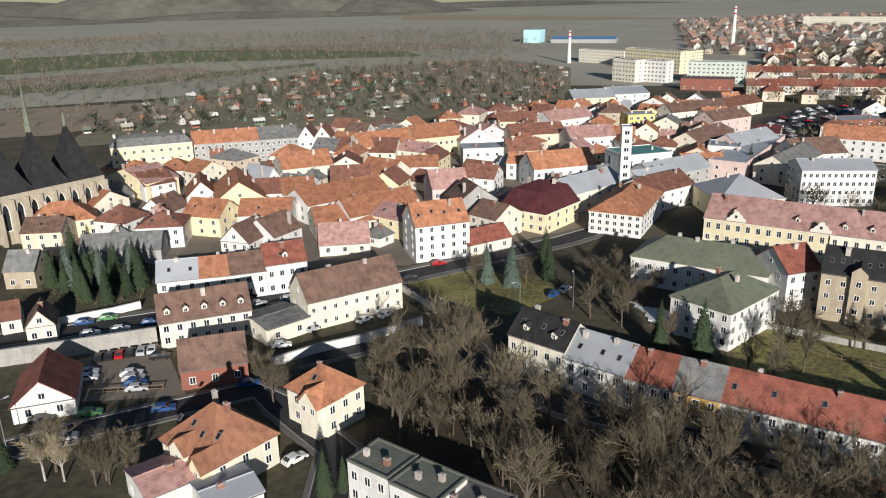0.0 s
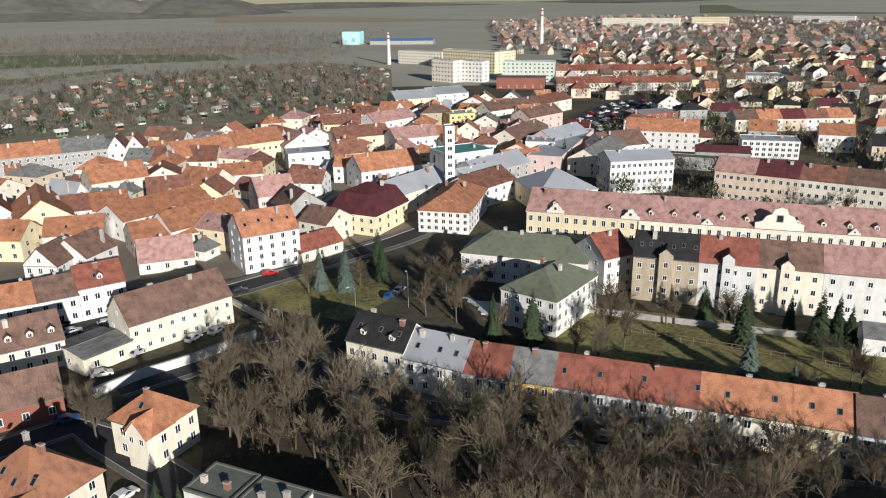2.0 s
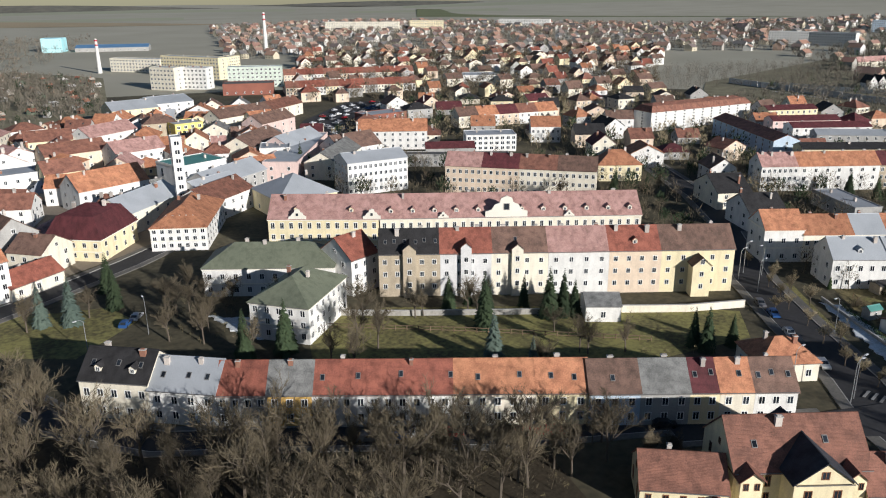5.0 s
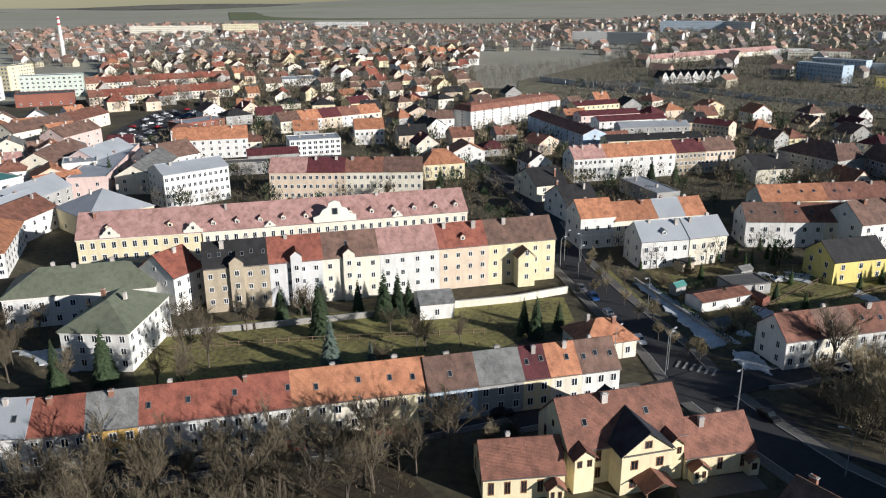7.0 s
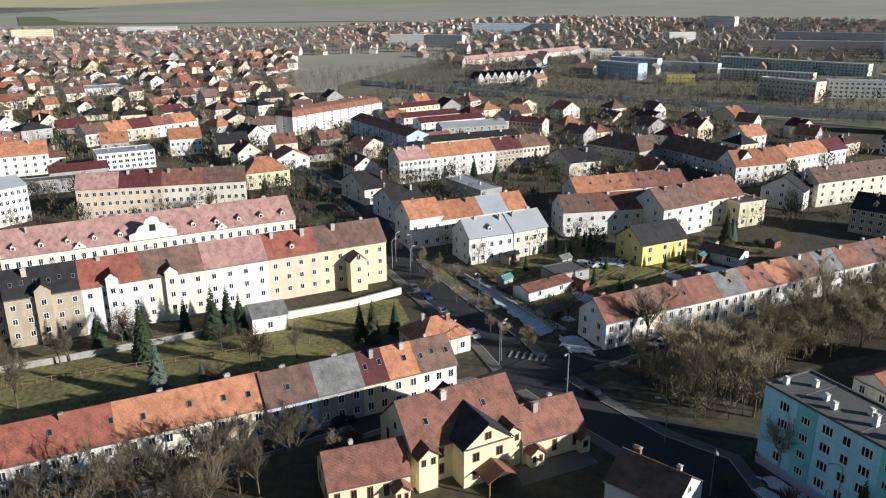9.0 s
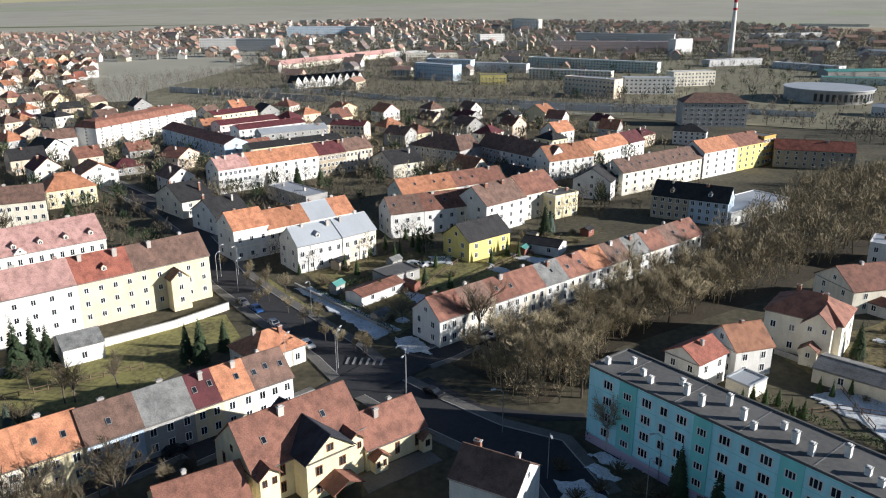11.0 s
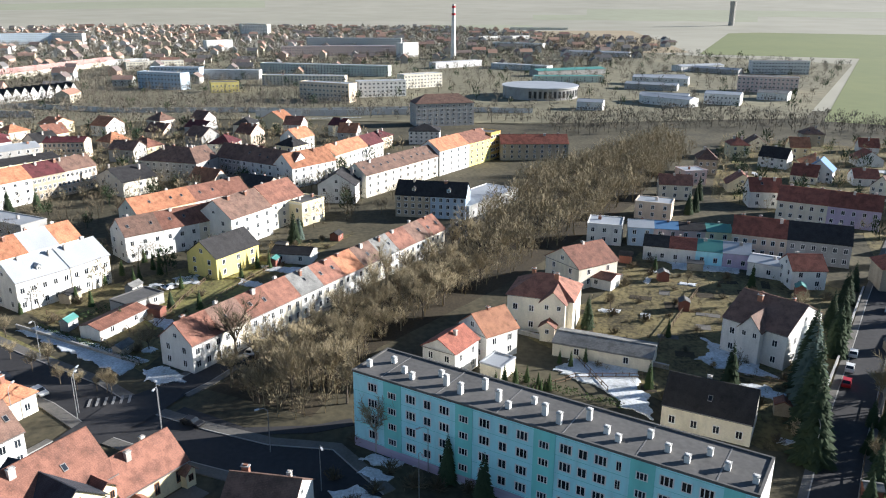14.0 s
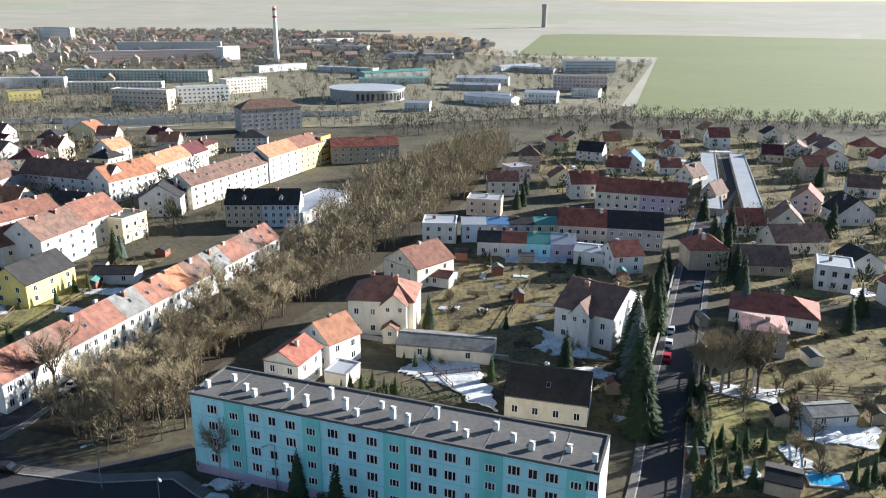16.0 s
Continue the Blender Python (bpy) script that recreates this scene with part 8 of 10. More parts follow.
car(27.4, 176.6, 56, 'blue')
car(64.1, 97.7, -32, 'red')
car(59.6, 100.0, -32, 'silver')
car(55.6, 102.0, -32, 'blue')
car(75.0, 90.6, -32, 'red')
car(78.8, 88.6, -32, 'red')
car(51.5, 104.1, -32, 'grey')
car(96.5, 79.6, -32, 'black')
car(140.1, 77.7, -125, 'white')
car(147.8, 90.3, -125, 'silver')
car(145.9, 87.1, -125, 'black')
car(154.3, 98.8, -125, 'blue')
car(157.1, 104.4, -125, 'grey')
car(157.7, 40.1, -21, 'white')
car(153.9, 40.9, -21, 'black')
car(153.6, 42.3, -20, 'black')
car(155.4, -89.7, -32, 'white')
car(148.6, -85.3, -32, 'white')
car(142.1, -81.2, -32, 'red')
car(223.6, -139.8, -34, 'white')
car(180.2, -111.9, -34, 'white')
car(128.3, 44.9, -117, 'black')
car(157.6, 40.4, -20, 'white')
car(197.6, 69.8, -48, 'white')
car(196.8, 73.0, -97, 'white')
street_lamp(30.6, 168.9, 90)
street_lamp(1.0, 154.5, 150)
street_lamp(-75.0, 114.0, 60)
street_lamp(17.5, 164.5, 200)
street_lamp(126.9, 75.7, 0)
street_lamp(132.8, 67.0, 0)
street_lamp(127.2, 50.0, 180)
street_lamp(157.0, 85.5, 180)
street_lamp(164.2, 110.2, 0)
street_lamp(131.0, 66.5, 0)
street_lamp(126.9, 50.0, 20)
street_lamp(108.3, 19.2, 200)
street_lamp(106.2, 4.0, 200)
street_lamp(119.3, 29.2, 120)
street_lamp(113.1, 2.6, 120)
street_lamp(172.7, 120.8, 0)
street_lamp(73.5, 89.3, 90)
street_lamp(167.2, 118.2, 0)
street_lamp(175.2, 117.0, 180)
street_lamp(113.5, -60.7, 0)
low_wall("garden_wall", 'tall pale stone retaining wall of the street', [(-100.1, 141.6), (-81.2, 147.9), (-63.0, 154.3)], 3.6, M_CONC, 0.6)
low_wall("garden_wall", 'white plastered street wall', [(-89.7, 165.0), (-79.4, 170.4), (-74.0, 174.3)], 1.8, WALL["white"], 0.35)
low_wall("garden_wall", 'long white boundary wall', [(-35.5, 141.3), (-27.2, 147.4), (-16.9, 152.4), (-5.0, 160.8)], 2, WALL["white"], 0.35)
low_wall("garden_wall", 'long low concrete garden wall', [(58.4, 163.5), (83.0, 146.5), (103.0, 133.9), (118.3, 124.6)], 1.3, M_CONC, 0.35)
low_wall("garden_wall", 'white garden wall', [(126.5, 119.7), (139.7, 111.4), (153.2, 105.8)], 1.8, WALL["cream"], 0.35)
low_wall("garden_wall", 'white arcade wall at the park edge', [(-10.5, 182.1), (-0.8, 165.4), (1.7, 159.0)], 1.5, WALL["cream"], 0.35)
low_wall("garden_wall", 'garden wall of pale blocks', [(172.2, 98.2), (163.3, 82.6), (152.4, 62.8)], 0.9, M_CONC, 0.2)
low_wall("garden_wall", 'long striped railway noise barrier', [(543.5, 373.2), (559.1, 288.2), (537.0, 213.1), (540.0, 127.5), (536.5, 89.7), (547.7, 9.0), (538.2, -70.4)], 3.5, WALL["white"], 0.4)
low_wall("garden_wall", 'low garden wall', [(167.8, -18.4), (158.4, -32.2), (149.1, -47.5)], 1, M_CONC, 0.35)
low_wall("garden_wall", 'street side garden wall', [(117.5, -60.6), (152.6, -84.9), (195.0, -113.5)], 1.1, M_CONC, 0.25)
house('garage_row', 'long row of grey garages with pale roofs', 245.9, -161.8, -31.1, 119.6, 7.0, 2.6, 0.0, 'flat', 'greyw', 'light', rows=0, cols=0, side=0, chim=0, cat='garage', gables='left')
house('garage_row', 'long row of grey garages with pale roofs', 346.9, -230.7, 149.2, 119.5, 7.0, 2.6, 0.0, 'flat', 'greyw', 'light', rows=0, cols=0, side=0, chim=0, cat='garage', gables='right')
house('shed', 'shed with a red metal roof between gardens', 164.2, 75.5, -23.9, 14.5, 6.0, 2.8, 0.8, 'gable', 'white', 'brick', rows=1, cols=2, side=0, chim=0, cat='shed', gables='left')
house('shed', 'low dark flat roofed shed', 179.0, 74.6, -32.4, 10.5, 7.0, 2.8, 0.0, 'flat', 'greyw', 'tar', rows=1, cols=2, side=0, chim=0, cat='shed', gables='left')
house('shed', 'low dark roofed outbuilding with white walls', 219.0, 48.0, -100.1, 11.7, 7.0, 3.0, 1.2, 'gable', 'white', 'dark', rows=1, cols=2, side=0, chim=0, cat='shed', gables='right')
house('shed', 'long shed with patched grey felt roof', 156.3, -24.3, -114.2, 20.9, 8.0, 3.2, 1.0, 'gable', 'cream', 'grey', rows=1, cols=2, side=0, chim=0, cat='shed', gables='right')
house('shed', 'small shed with teal metal roof in the garden', 115.7, 120.3, -34.1, 8.0, 8.0, 4.0, 1.6, 'gable', 'white', 'grey', rows=1, cols=1, side=0, chim=0, cat='shed', gables='left')
house('annex', 'small white annex with red roof', 199.9, -39.0, -127.1, 8.5, 6.0, 3.0, 0.8, 'gable', 'white', 'brick', rows=1, cols=1, side=0, chim=0, cat='annex', gables='right')
house('shed', 'open wooden shed with dark boards', 94.9, -71.5, -128.2, 5.2, 5.0, 2.6, 0.6, 'gable', 'beige', 'dark', rows=0, cols=0, side=0, chim=0, cat='shed', gables='right')
house('shed', 'garden shed with grey roof', 109.7, -91.9, -96.5, 8.8, 5.0, 2.6, 0.8, 'gable', 'white', 'grey', rows=1, cols=2, side=0, chim=0, cat='shed', gables='left')
house('shed', 'flat roofed garage with felt roof', 146.8, -8.0, -125.3, 4.9, 6.0, 3.0, 0.0, 'flat', 'cream', 'light', rows=0, cols=0, side=0, chim=0, cat='garage', gables='right')
house('house', 'dark roofed white house at the crossing', 95.8, 31.5, -101.1, 10.5, 9.0, 6.0, 3.0, 'gable', 'white', 'brown', rows=1, cols=3, side=1, chim=2, gables='right')
house('shed', 'small house with terracotta roof', -100.0, 159.8, 24.9, 4.1, 8.0, 3.5, 3.0, 'gable', 'cream', 'brick', rows=1, cols=1, chim=0, gables='right')
house('detached_house', 'cream cottage with a brown roof by the wall', -91.6, 154.6, 21.2, 5.9, 8.0, 4.0, 3.5, 'front', 'cream', 'brown', rows=1, cols=2, chim=1, gables='right')
house('detached_house', 'grey house with a slate roof among firs', -114.8, 189.1, 2.9, 7.9, 10.0, 5.0, 4.0, 'gable', 'beige', 'grey', rows=1, cols=2, chim=1, gables='right')
house('barn', 'long low building with grey roof', -102.5, 205.8, 6.7, 22.3, 9.0, 4.0, 4.0, 'gable', 'greyw', 'grey', rows=0, cols=0, side=0, chim=0, cat='barn', gables='right')
POOL = [(98.4, -81.8), (96.4, -87.4), (92.8, -85.4), (94.9, -80.1)]
PARKED = [(160.7, 384.5), (184.9, 425.8), (229.2, 474.3), (267.9, 468.9), (250.8, 437.6), (189.9, 389.3), (160.8, 354.9)]
LAWN = [(62.5, 155.6), (80.8, 150.7), (150.2, 104.9), (134.4, 92.7), (83.3, 114.8), (54.6, 133.7)]
ROWBACK = [(53.6, 131.4), (85.5, 117.9), (129.3, 92.6), (128.1, 87.8), (99.3, 100.1), (73.3, 119.9)]
TOWNSIDE = [(-106.6, 170.8), (-116.8, 207.5), (-114.7, 228.1), (-82.2, 205.4), (-73.2, 176.0), (-91.3, 170.0)]
FENCES = [[(170.0, 66.0), (189.5, 64.7), (216.6, 61.2)], [(186.0, 85.7), (167.7, 69.5)], [(179.9, 94.7), (163.9, 75.2), (152.4, 62.8)], [(184.2, 58.3), (210.7, 48.6), (234.5, 38.9)], [(136.7, -13.7), (145.5, -27.4), (145.3, -41.0)], [(158.1, -28.3), (139.6, -32.6)], [(146.6, -58.1), (141.4, -68.8)], [(195.1, -69.3), (160.9, -48.7)], [(97.2, -58.9), (115.3, -70.1), (145.1, -90.5)], [(121.9, -98.1), (99.5, -82.6)], [(121.9, -78.2), (122.1, -97.0)], [(123.6, -100.8), (118.1, -114.5)], [(64.9, 150.2), (89.8, 130.9), (120.5, 104.9)], [(-71.2, 131.2), (-54.5, 132.7)], [(83.0, 146.5), (103.0, 133.9)]]
INDUSTRY = [(531.9, 154.1), (606.0, 21.4), (561.8, -73.7), (567.1, -186.5), (528.1, -251.6), (965.4, -517.2), (1192.8, -394.5), (1656.1, -299.0), (2177.8, -59.2), (2196.3, 470.2), (1639.3, 850.2), (502.5, 350.7)]
FIRS = [(-104.9, 191.2), (-111.5, 217.1), (-85.4, 214.4), (-77.0, 189.7), (-79.7, 178.2), (-90.4, 176.9)]
house('detached_house', 'cream house with a charcoal gable roof', 226.2, 182.4, -116.1, 19.1, 12.0, 6.0, 4.5, 'front', 'cream', 'dark', rows=2, cols=2, cat='house', chim=2, gables='right')
house('detached_house', 'white house with a charcoal gable roof', 211.4, 156.9, -115.7, 15.8, 12.0, 6.0, 4.5, 'front', 'white', 'dark', rows=2, cols=2, cat='house', chim=2, gables='right')

# ---- the ground and the distance ----
bm = bmesh.new()
prev = None
for r, z in ((620, -0.02), (650, -1.5)):
    cur = [bm.verts.new((r * math.cos(k * math.pi / 48), r * math.sin(k * math.pi / 48), z * (1 + 0.25 * math.sin(k * 0.7) + 0.2 * math.sin(k * 0.31 + 2)))) for k in range(96)]
    if prev is None:
        bm.faces.new(cur)
    else:
        for k in range(96):
            bm.faces.new((prev[k], cur[k], cur[(k + 1) % 96], prev[(k + 1) % 96]))
    prev = cur
tagged(new("ground", mesh_of("ground", bm, M_SOIL)), "dull brown winter soil and thin grass", "ground", "", "structure")
bm = bmesh.new()
rng = random.Random(17)
prev = None
for r in (560, 640, 1500, 2300, 2550, 2850, 3200, 3650, 4300, 5200):
    cur = []
    for k in range(96):
        a = k * math.pi / 48
        az = (90 - math.degrees(a)) % 360
        east = min(max((az - 28) / 42, 0), 1) if az < 180 else 0.0   # the land rises to the east and sinks to the north
        rim = -8 + east * 124 + 5 * math.sin(k * 0.7)
        cur.append(bm.verts.new((r * math.cos(a), r * math.sin(a), -0.1 if r < 600 else rim * max(0, (r - 2300) / 2900) ** 1.2)))
    if prev:
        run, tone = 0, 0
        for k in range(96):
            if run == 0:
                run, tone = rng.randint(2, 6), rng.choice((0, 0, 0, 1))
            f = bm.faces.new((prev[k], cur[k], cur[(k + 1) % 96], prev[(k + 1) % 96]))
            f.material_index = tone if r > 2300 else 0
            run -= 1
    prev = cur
tagged(new("plain", mesh_of("plain", bm, M_PLAIN, M_FARFIELD, smooth=True)), "winter fields out to the horizon, haze painted into their colour", "ground", "", "structure")


def hill(x, y, rx, ry, h, turn):
    bm = bmesh.new()
    n, m = 36, 10
    prev = None
    for j in range(m + 1):
        f = j / m
        cur = []
        for k in range(n):
            a = 6.2832 * k / n
            w = 1 + 0.12 * math.sin(3 * a + x) + 0.07 * math.sin(7 * a + y)
            cur.append(bm.verts.new((rx * (1 - f) * w * math.cos(a), ry * (1 - f) * w * math.sin(a), h * (math.sin(f * 1.5708) ** 1.4) - 4)))
        if prev:
            for k in range(n):
                bm.faces.new((prev[k], prev[(k + 1) % n], cur[(k + 1) % n], cur[k]))
        prev = cur
    ob = new("hill", mesh_of("hill", bm, M_HILL, smooth=True))
    ob.matrix_basis = pose(x, y, 0, 0, 0, turn)
    tagged(ob, "low rounded hill with grass and woods", "hill", "", "structure")


for hx, hy, rx, ry, hh, tt in ((-960, 3050, 760, 420, 132, 8), (-215, 3150, 400, 330, 72, -4), (-620, 2650, 620, 170, 26, 6), (-1500, 2500, 520, 200, 30, 20), (-2000, 3600, 900, 400, 70, 10),
                               (-1250, 2300, 460, 120, 20, 12), (330, 3900, 900, 260, 26, 0), (2300, 4000, 900, 300, 22, -30), (3700, 2600, 800, 300, 24, -60), (4300, 900, 900, 260, 18, -80)):
    hill(hx, hy, rx, ry, hh, tt)


def suburb(poly, gap, seed, angles, walls, tilesets, size=(9, 14), storeys=2, wins=2, word="detached house", margin=7.0):
    rng = random.Random(seed)
    n = 0
    for px, py in scatter(poly, gap, seed):
        if not free(px, py, margin):
            continue
        L, D = rng.uniform(*size), rng.uniform(size[0], size[0] + 3)
        tn = rng.choice(angles) + rng.uniform(-4, 4)
        a = radians(tn)
        wl, tl = rng.choice(walls), rng.choice(tilesets)
        x0, y0 = px - L / 2 * math.cos(a) + D / 2 * math.sin(a), py - L / 2 * math.sin(a) - D / 2 * math.cos(a)
        h = rng.uniform(2.9, 3.4) * storeys if rng.random() < 0.7 else 3.4
        house(word.replace(" ", "_"), f"{WORDS[wl]} {word} with a {WORDS[tl]} roof", x0, y0, tn, L, D, h, rng.uniform(3, 4.6),
              rng.choice(("gable", "gable", "front", "hip")), wl, tl, rows=2 if h > 4.5 else 1, cols=wins, side=1 if wins < 3 else 2, chim=rng.choice((1, 1, 2)), sky_n=rng.choice((0, 0, 1, 2)), gables="left" if px * math.cos(a) + py * math.sin(a) > 0 else "right")
        n += 1
    return n


WORDS = {"white": "white plastered", "cream": "cream plastered", "yellow": "pale yellow", "peach": "peach coloured", "greyw": "grey plastered", "pinkw": "pink plastered", "beige": "beige plastered", "bluew": "pale blue",
         "orange": "bright orange tile", "red": "dark red tile", "brick": "brick red tile", "brown": "weathered brown tile", "dark": "charcoal tile", "grey": "grey slate", "maroon": "maroon tile", "pink": "faded pink tile", "light": "pale metal"}
suburb(OLD_TOWN, 14.5, 41, (-20, 70, 5, -35), ("white", "white", "cream", "yellow", "peach"), ("orange", "orange", "orange", "brick", "brick", "pink", "brown", "grey"), (11, 17), 2, 3, "town house", 3.5)
suburb(OLD_TOWN, 19, 45, (-20, 70, 15, -35), ("white", "cream", "greyw", "peach"), ("orange", "brick", "brown", "grey", "light", "pink"), (5, 9), 1, 1, "courtyard annex", 2.2)
suburb(MIDTOWN, 22.0, 42, (-8, -30, 60), ("white", "cream", "yellow", "greyw", "peach"), ("orange", "brick", "brown", "dark", "maroon"), (10, 16), 2, 3, "town house")
suburb(SOUTH, 23.0, 43, (-100, -10, -14), ("white", "cream", "yellow", "beige"), ("red", "brown", "brick", "dark", "orange"), (9, 12), 2, 2)


def island_mat(name, colours, rough=0.85):
    """One of several colours for each loose piece."""
    m = bpy.data.materials.new(name)
    m.use_nodes = True
    n, link = m.node_tree.nodes, m.node_tree.links.new
    geo, ramp = n.new("ShaderNodeNewGeometry"), n.new("ShaderNodeValToRGB")
    ramp.color_ramp.interpolation = "CONSTANT"
    while len(ramp.color_ramp.elements) < len(colours):
        ramp.color_ramp.elements.new(0.5)
    for k, c in enumerate(colours):
        ramp.color_ramp.elements[k].position, ramp.color_ramp.elements[k].color = k / len(colours), (*c, 1)
    ns, mx = n.new("ShaderNodeTexNoise"), n.new("ShaderNodeMix")
    ns.inputs["Scale"].default_value = 0.4
    mx.data_type, mx.blend_type = "RGBA", "MULTIPLY"
    mx.inputs[0].default_value = 0.5
    link(geo.outputs["Random Per Island"], ramp.inputs[0]), link(ramp.outputs[0], mx.inputs[6]), link(ns.outputs[0], mx.inputs[7])
    b = n["Principled BSDF"]
    b.inputs["Roughness"].default_value = rough
    link(mx.outputs[2], b.inputs["Base Color"])
    return m


M_FARWALL = island_mat("far_plaster", [(0.78, 0.76, 0.70), (0.74, 0.66, 0.50), (0.66, 0.46, 0.35), (0.78, 0.76, 0.74), (0.70, 0.62, 0.46), (0.5, 0.47, 0.42), (0.74, 0.70, 0.64)])
# Tile colours pulled towards grey to stand in for haze over the distant roofs.
M_FARROOF = island_mat("hazed_far_tiles", [(0.44, 0.25, 0.18), (0.38, 0.22, 0.17), (0.30, 0.22, 0.19), (0.42, 0.27, 0.21), (0.24, 0.19, 0.175), (0.46, 0.29, 0.21), (0.2, 0.19, 0.185)])
M_HUT = island_mat("far_huts", [(0.35, 0.26, 0.18), (0.8, 0.78, 0.74), (0.45, 0.17, 0.1), (0.25, 0.2, 0.16), (0.55, 0.5, 0.42), (0.2, 0.26, 0.18)])


def far_houses(name, label, poly, gap, seed, angle, size=(9, 15), h=(4, 7), rise=(3, 4.5), wall=None, roof=None):
    """Houses too far and too many to count: walls, gable roofs with eaves, chimney and dark windows, in one mesh."""
    rng = random.Random(seed)
    vs, fs, mi = [], [], []

    def add(pts, m):
        i = len(vs)
        vs.extend(pts)
        fs.append(tuple(range(i, i + len(pts))))
        mi.append(m)

    for px, py in scatter(poly, gap, seed):
        if not free(px, py, size[0] * 0.6):
            continue
        L, D, H_, R = rng.uniform(*size), rng.uniform(size[0] * 0.85, size[0] * 1.1), rng.uniform(*h), rng.uniform(*rise)
        a = radians(rng.choice((angle, angle, angle + 90)) + rng.uniform(-5, 5))
        c, s = math.cos(a), math.sin(a)

        def w(u, v, z):
            return (px + u * c - v * s, py + u * s + v * c, z)
        x1, y1 = L / 2, D / 2
        base = len(vs)
        vs.extend([w(-x1, -y1, -0.5), w(x1, -y1, -0.5), w(x1, y1, -0.5), w(-x1, y1, -0.5), w(-x1, -y1, H_), w(x1, -y1, H_), w(x1, y1, H_), w(-x1, y1, H_), w(-x1, 0, H_ + R), w(x1, 0, H_ + R)])
        for f in ((0, 1, 5, 4), (1, 2, 6, 9, 5), (2, 3, 7, 6), (3, 0, 4, 8, 7)):
            fs.append(tuple(base + k for k in f)), mi.append(0)
        base = len(vs)
        o = 0.5
        e = R * o / y1
        vs.extend([w(-x1 - o, -y1 - o, H_ - e + 0.1), w(x1 + o, -y1 - o, H_ - e + 0.1), w(x1 + o, 0, H_ + R + 0.15), w(-x1 - o, 0, H_ + R + 0.15), w(x1 + o, y1 + o, H_ - e + 0.1), w(-x1 - o, y1 + o, H_ - e + 0.1)])
        for f in ((0, 1, 2, 3), (3, 2, 4, 5)):
            fs.append(tuple(base + k for k in f)), mi.append(1)
        for side_ in (-1, 1):
            for row_ in range(1 if H_ < 4.5 else 2):
                for k in range(3):
                    u, z = -x1 + L * (k + 0.5) / 3, 1.0 + row_ * 2.8
                    q = [w(u - 0.6, side_ * (y1 + 0.03), z), w(u + 0.6, side_ * (y1 + 0.03), z), w(u + 0.6, side_ * (y1 + 0.03), z + 1.3), w(u - 0.6, side_ * (y1 + 0.03), z + 1.3)]
                    add(q if side_ < 0 else q[::-1], 2)
        u = rng.uniform(-x1, x1) * 0.6
        for da, db, dc, dd in ((-.4, -.4, .4, -.4), (.4, -.4, .4, .4), (.4, .4, -.4, .4), (-.4, .4, -.4, -.4)):
            add([w(u + da, db, H_ + R * 0.7), w(u + dc, dd, H_ + R * 0.7), w(u + dc, dd, H_ + R + 1), w(u + da, db, H_ + R + 1)], 0)
    me = bpy.data.meshes.new(name)
    me.from_pydata(vs, [], fs)
    for m in (wall or M_FARWALL, roof or M_FARROOF, M_GLASS):
        me.materials.append(m)
    me.polygons.foreach_set("material_index", mi)
    return tagged(new(name, me), label, "houses", "", "stuff")


suburb(MIDFAR, 22.0, 51, (-12, 78), ("white", "cream", "yellow", "peach", "greyw"), ("orange", "brick", "brown", "red", "brown"), (9, 14), 2, 2)
far_houses("distant_houses", "distant suburb of small tiled houses", FARTOWN, 30, 52, 20, (10, 16))
far_houses("distant_houses", "distant estate houses among trees", FAREAST, 44, 53, 5, (10, 22), (4, 9))
far_houses("garden_huts", "many small garden huts of an allotment colony", COLONY, 18, 54, 30, (3.5, 6), (2.2, 3), (0.8, 1.6), M_HUT, M_HUT)

# ---- woods and trees ----
for px, py in scatter(WOOD, 5.6, 61):
    if free(px, py, 2.5):
        plant(TREES, px, py, random.Random(px).uniform(0.95, 1.5), group="trees of the wood")
for poly, sd in (([(32.1, 112.8), (69.6, 90.6), (90.2, 83.3), (80.0, 72.7), (20.7, 98.9)], 57), ([(30.2, 132.4), (57.4, 103.9), (79.2, 83.4), (68.4, 74.7), (26.0, 118.9)], 58)):
    for px, py in scatter(poly, 6.0, sd):
        if clear(px, py, 2.5):
            plant(TREES, px, py, random.Random(px).uniform(0.8, 1.25), group="trees of the wood")
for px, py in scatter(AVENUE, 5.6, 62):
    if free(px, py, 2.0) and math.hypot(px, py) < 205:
        plant(SUNLIT_TREES, px, py, random.Random(px).uniform(0.85, 1.3), "bare deciduous tree of the long park avenue", "trees of the avenue")
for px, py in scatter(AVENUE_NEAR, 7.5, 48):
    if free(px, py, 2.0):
        plant(SUNLIT_TREES, px, py, random.Random(px).uniform(0.75, 1.15), "bare deciduous tree of the long park avenue", "trees of the avenue")
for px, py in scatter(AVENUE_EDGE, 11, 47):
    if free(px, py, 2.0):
        plant(SUNLIT_TREES, px, py, random.Random(px).uniform(0.75, 1.05), "bare deciduous tree of the long park avenue", "trees of the avenue")
far_wood("underwood", "loose bare brush along the park edge", AVENUE_EDGE, 4.5, 5.5, 46, M_SUNLIT_TWIG, 220, "woods", 1.4)
far_wood("underwood", "brushy bare underwood beside the block of flats", AVENUE_NEAR, 3.0, 6.5, 49, M_SUNLIT_TWIG, 260, "woods", 1.4)
for px, py in scatter(PARK, 6.5, 63):
    if free(px, py, 2.0):
        plant(TREES, px, py, random.Random(px).uniform(0.7, 1.0), "bare deciduous tree in the town park", "trees of the town park")
far_wood("avenue_wood", "dense bare park trees in the long avenue", [p for p in AVENUE if math.hypot(*p) > 185], 4.2, 11, 70, M_SUNLIT_TWIG, 330, "woods", 1.5)
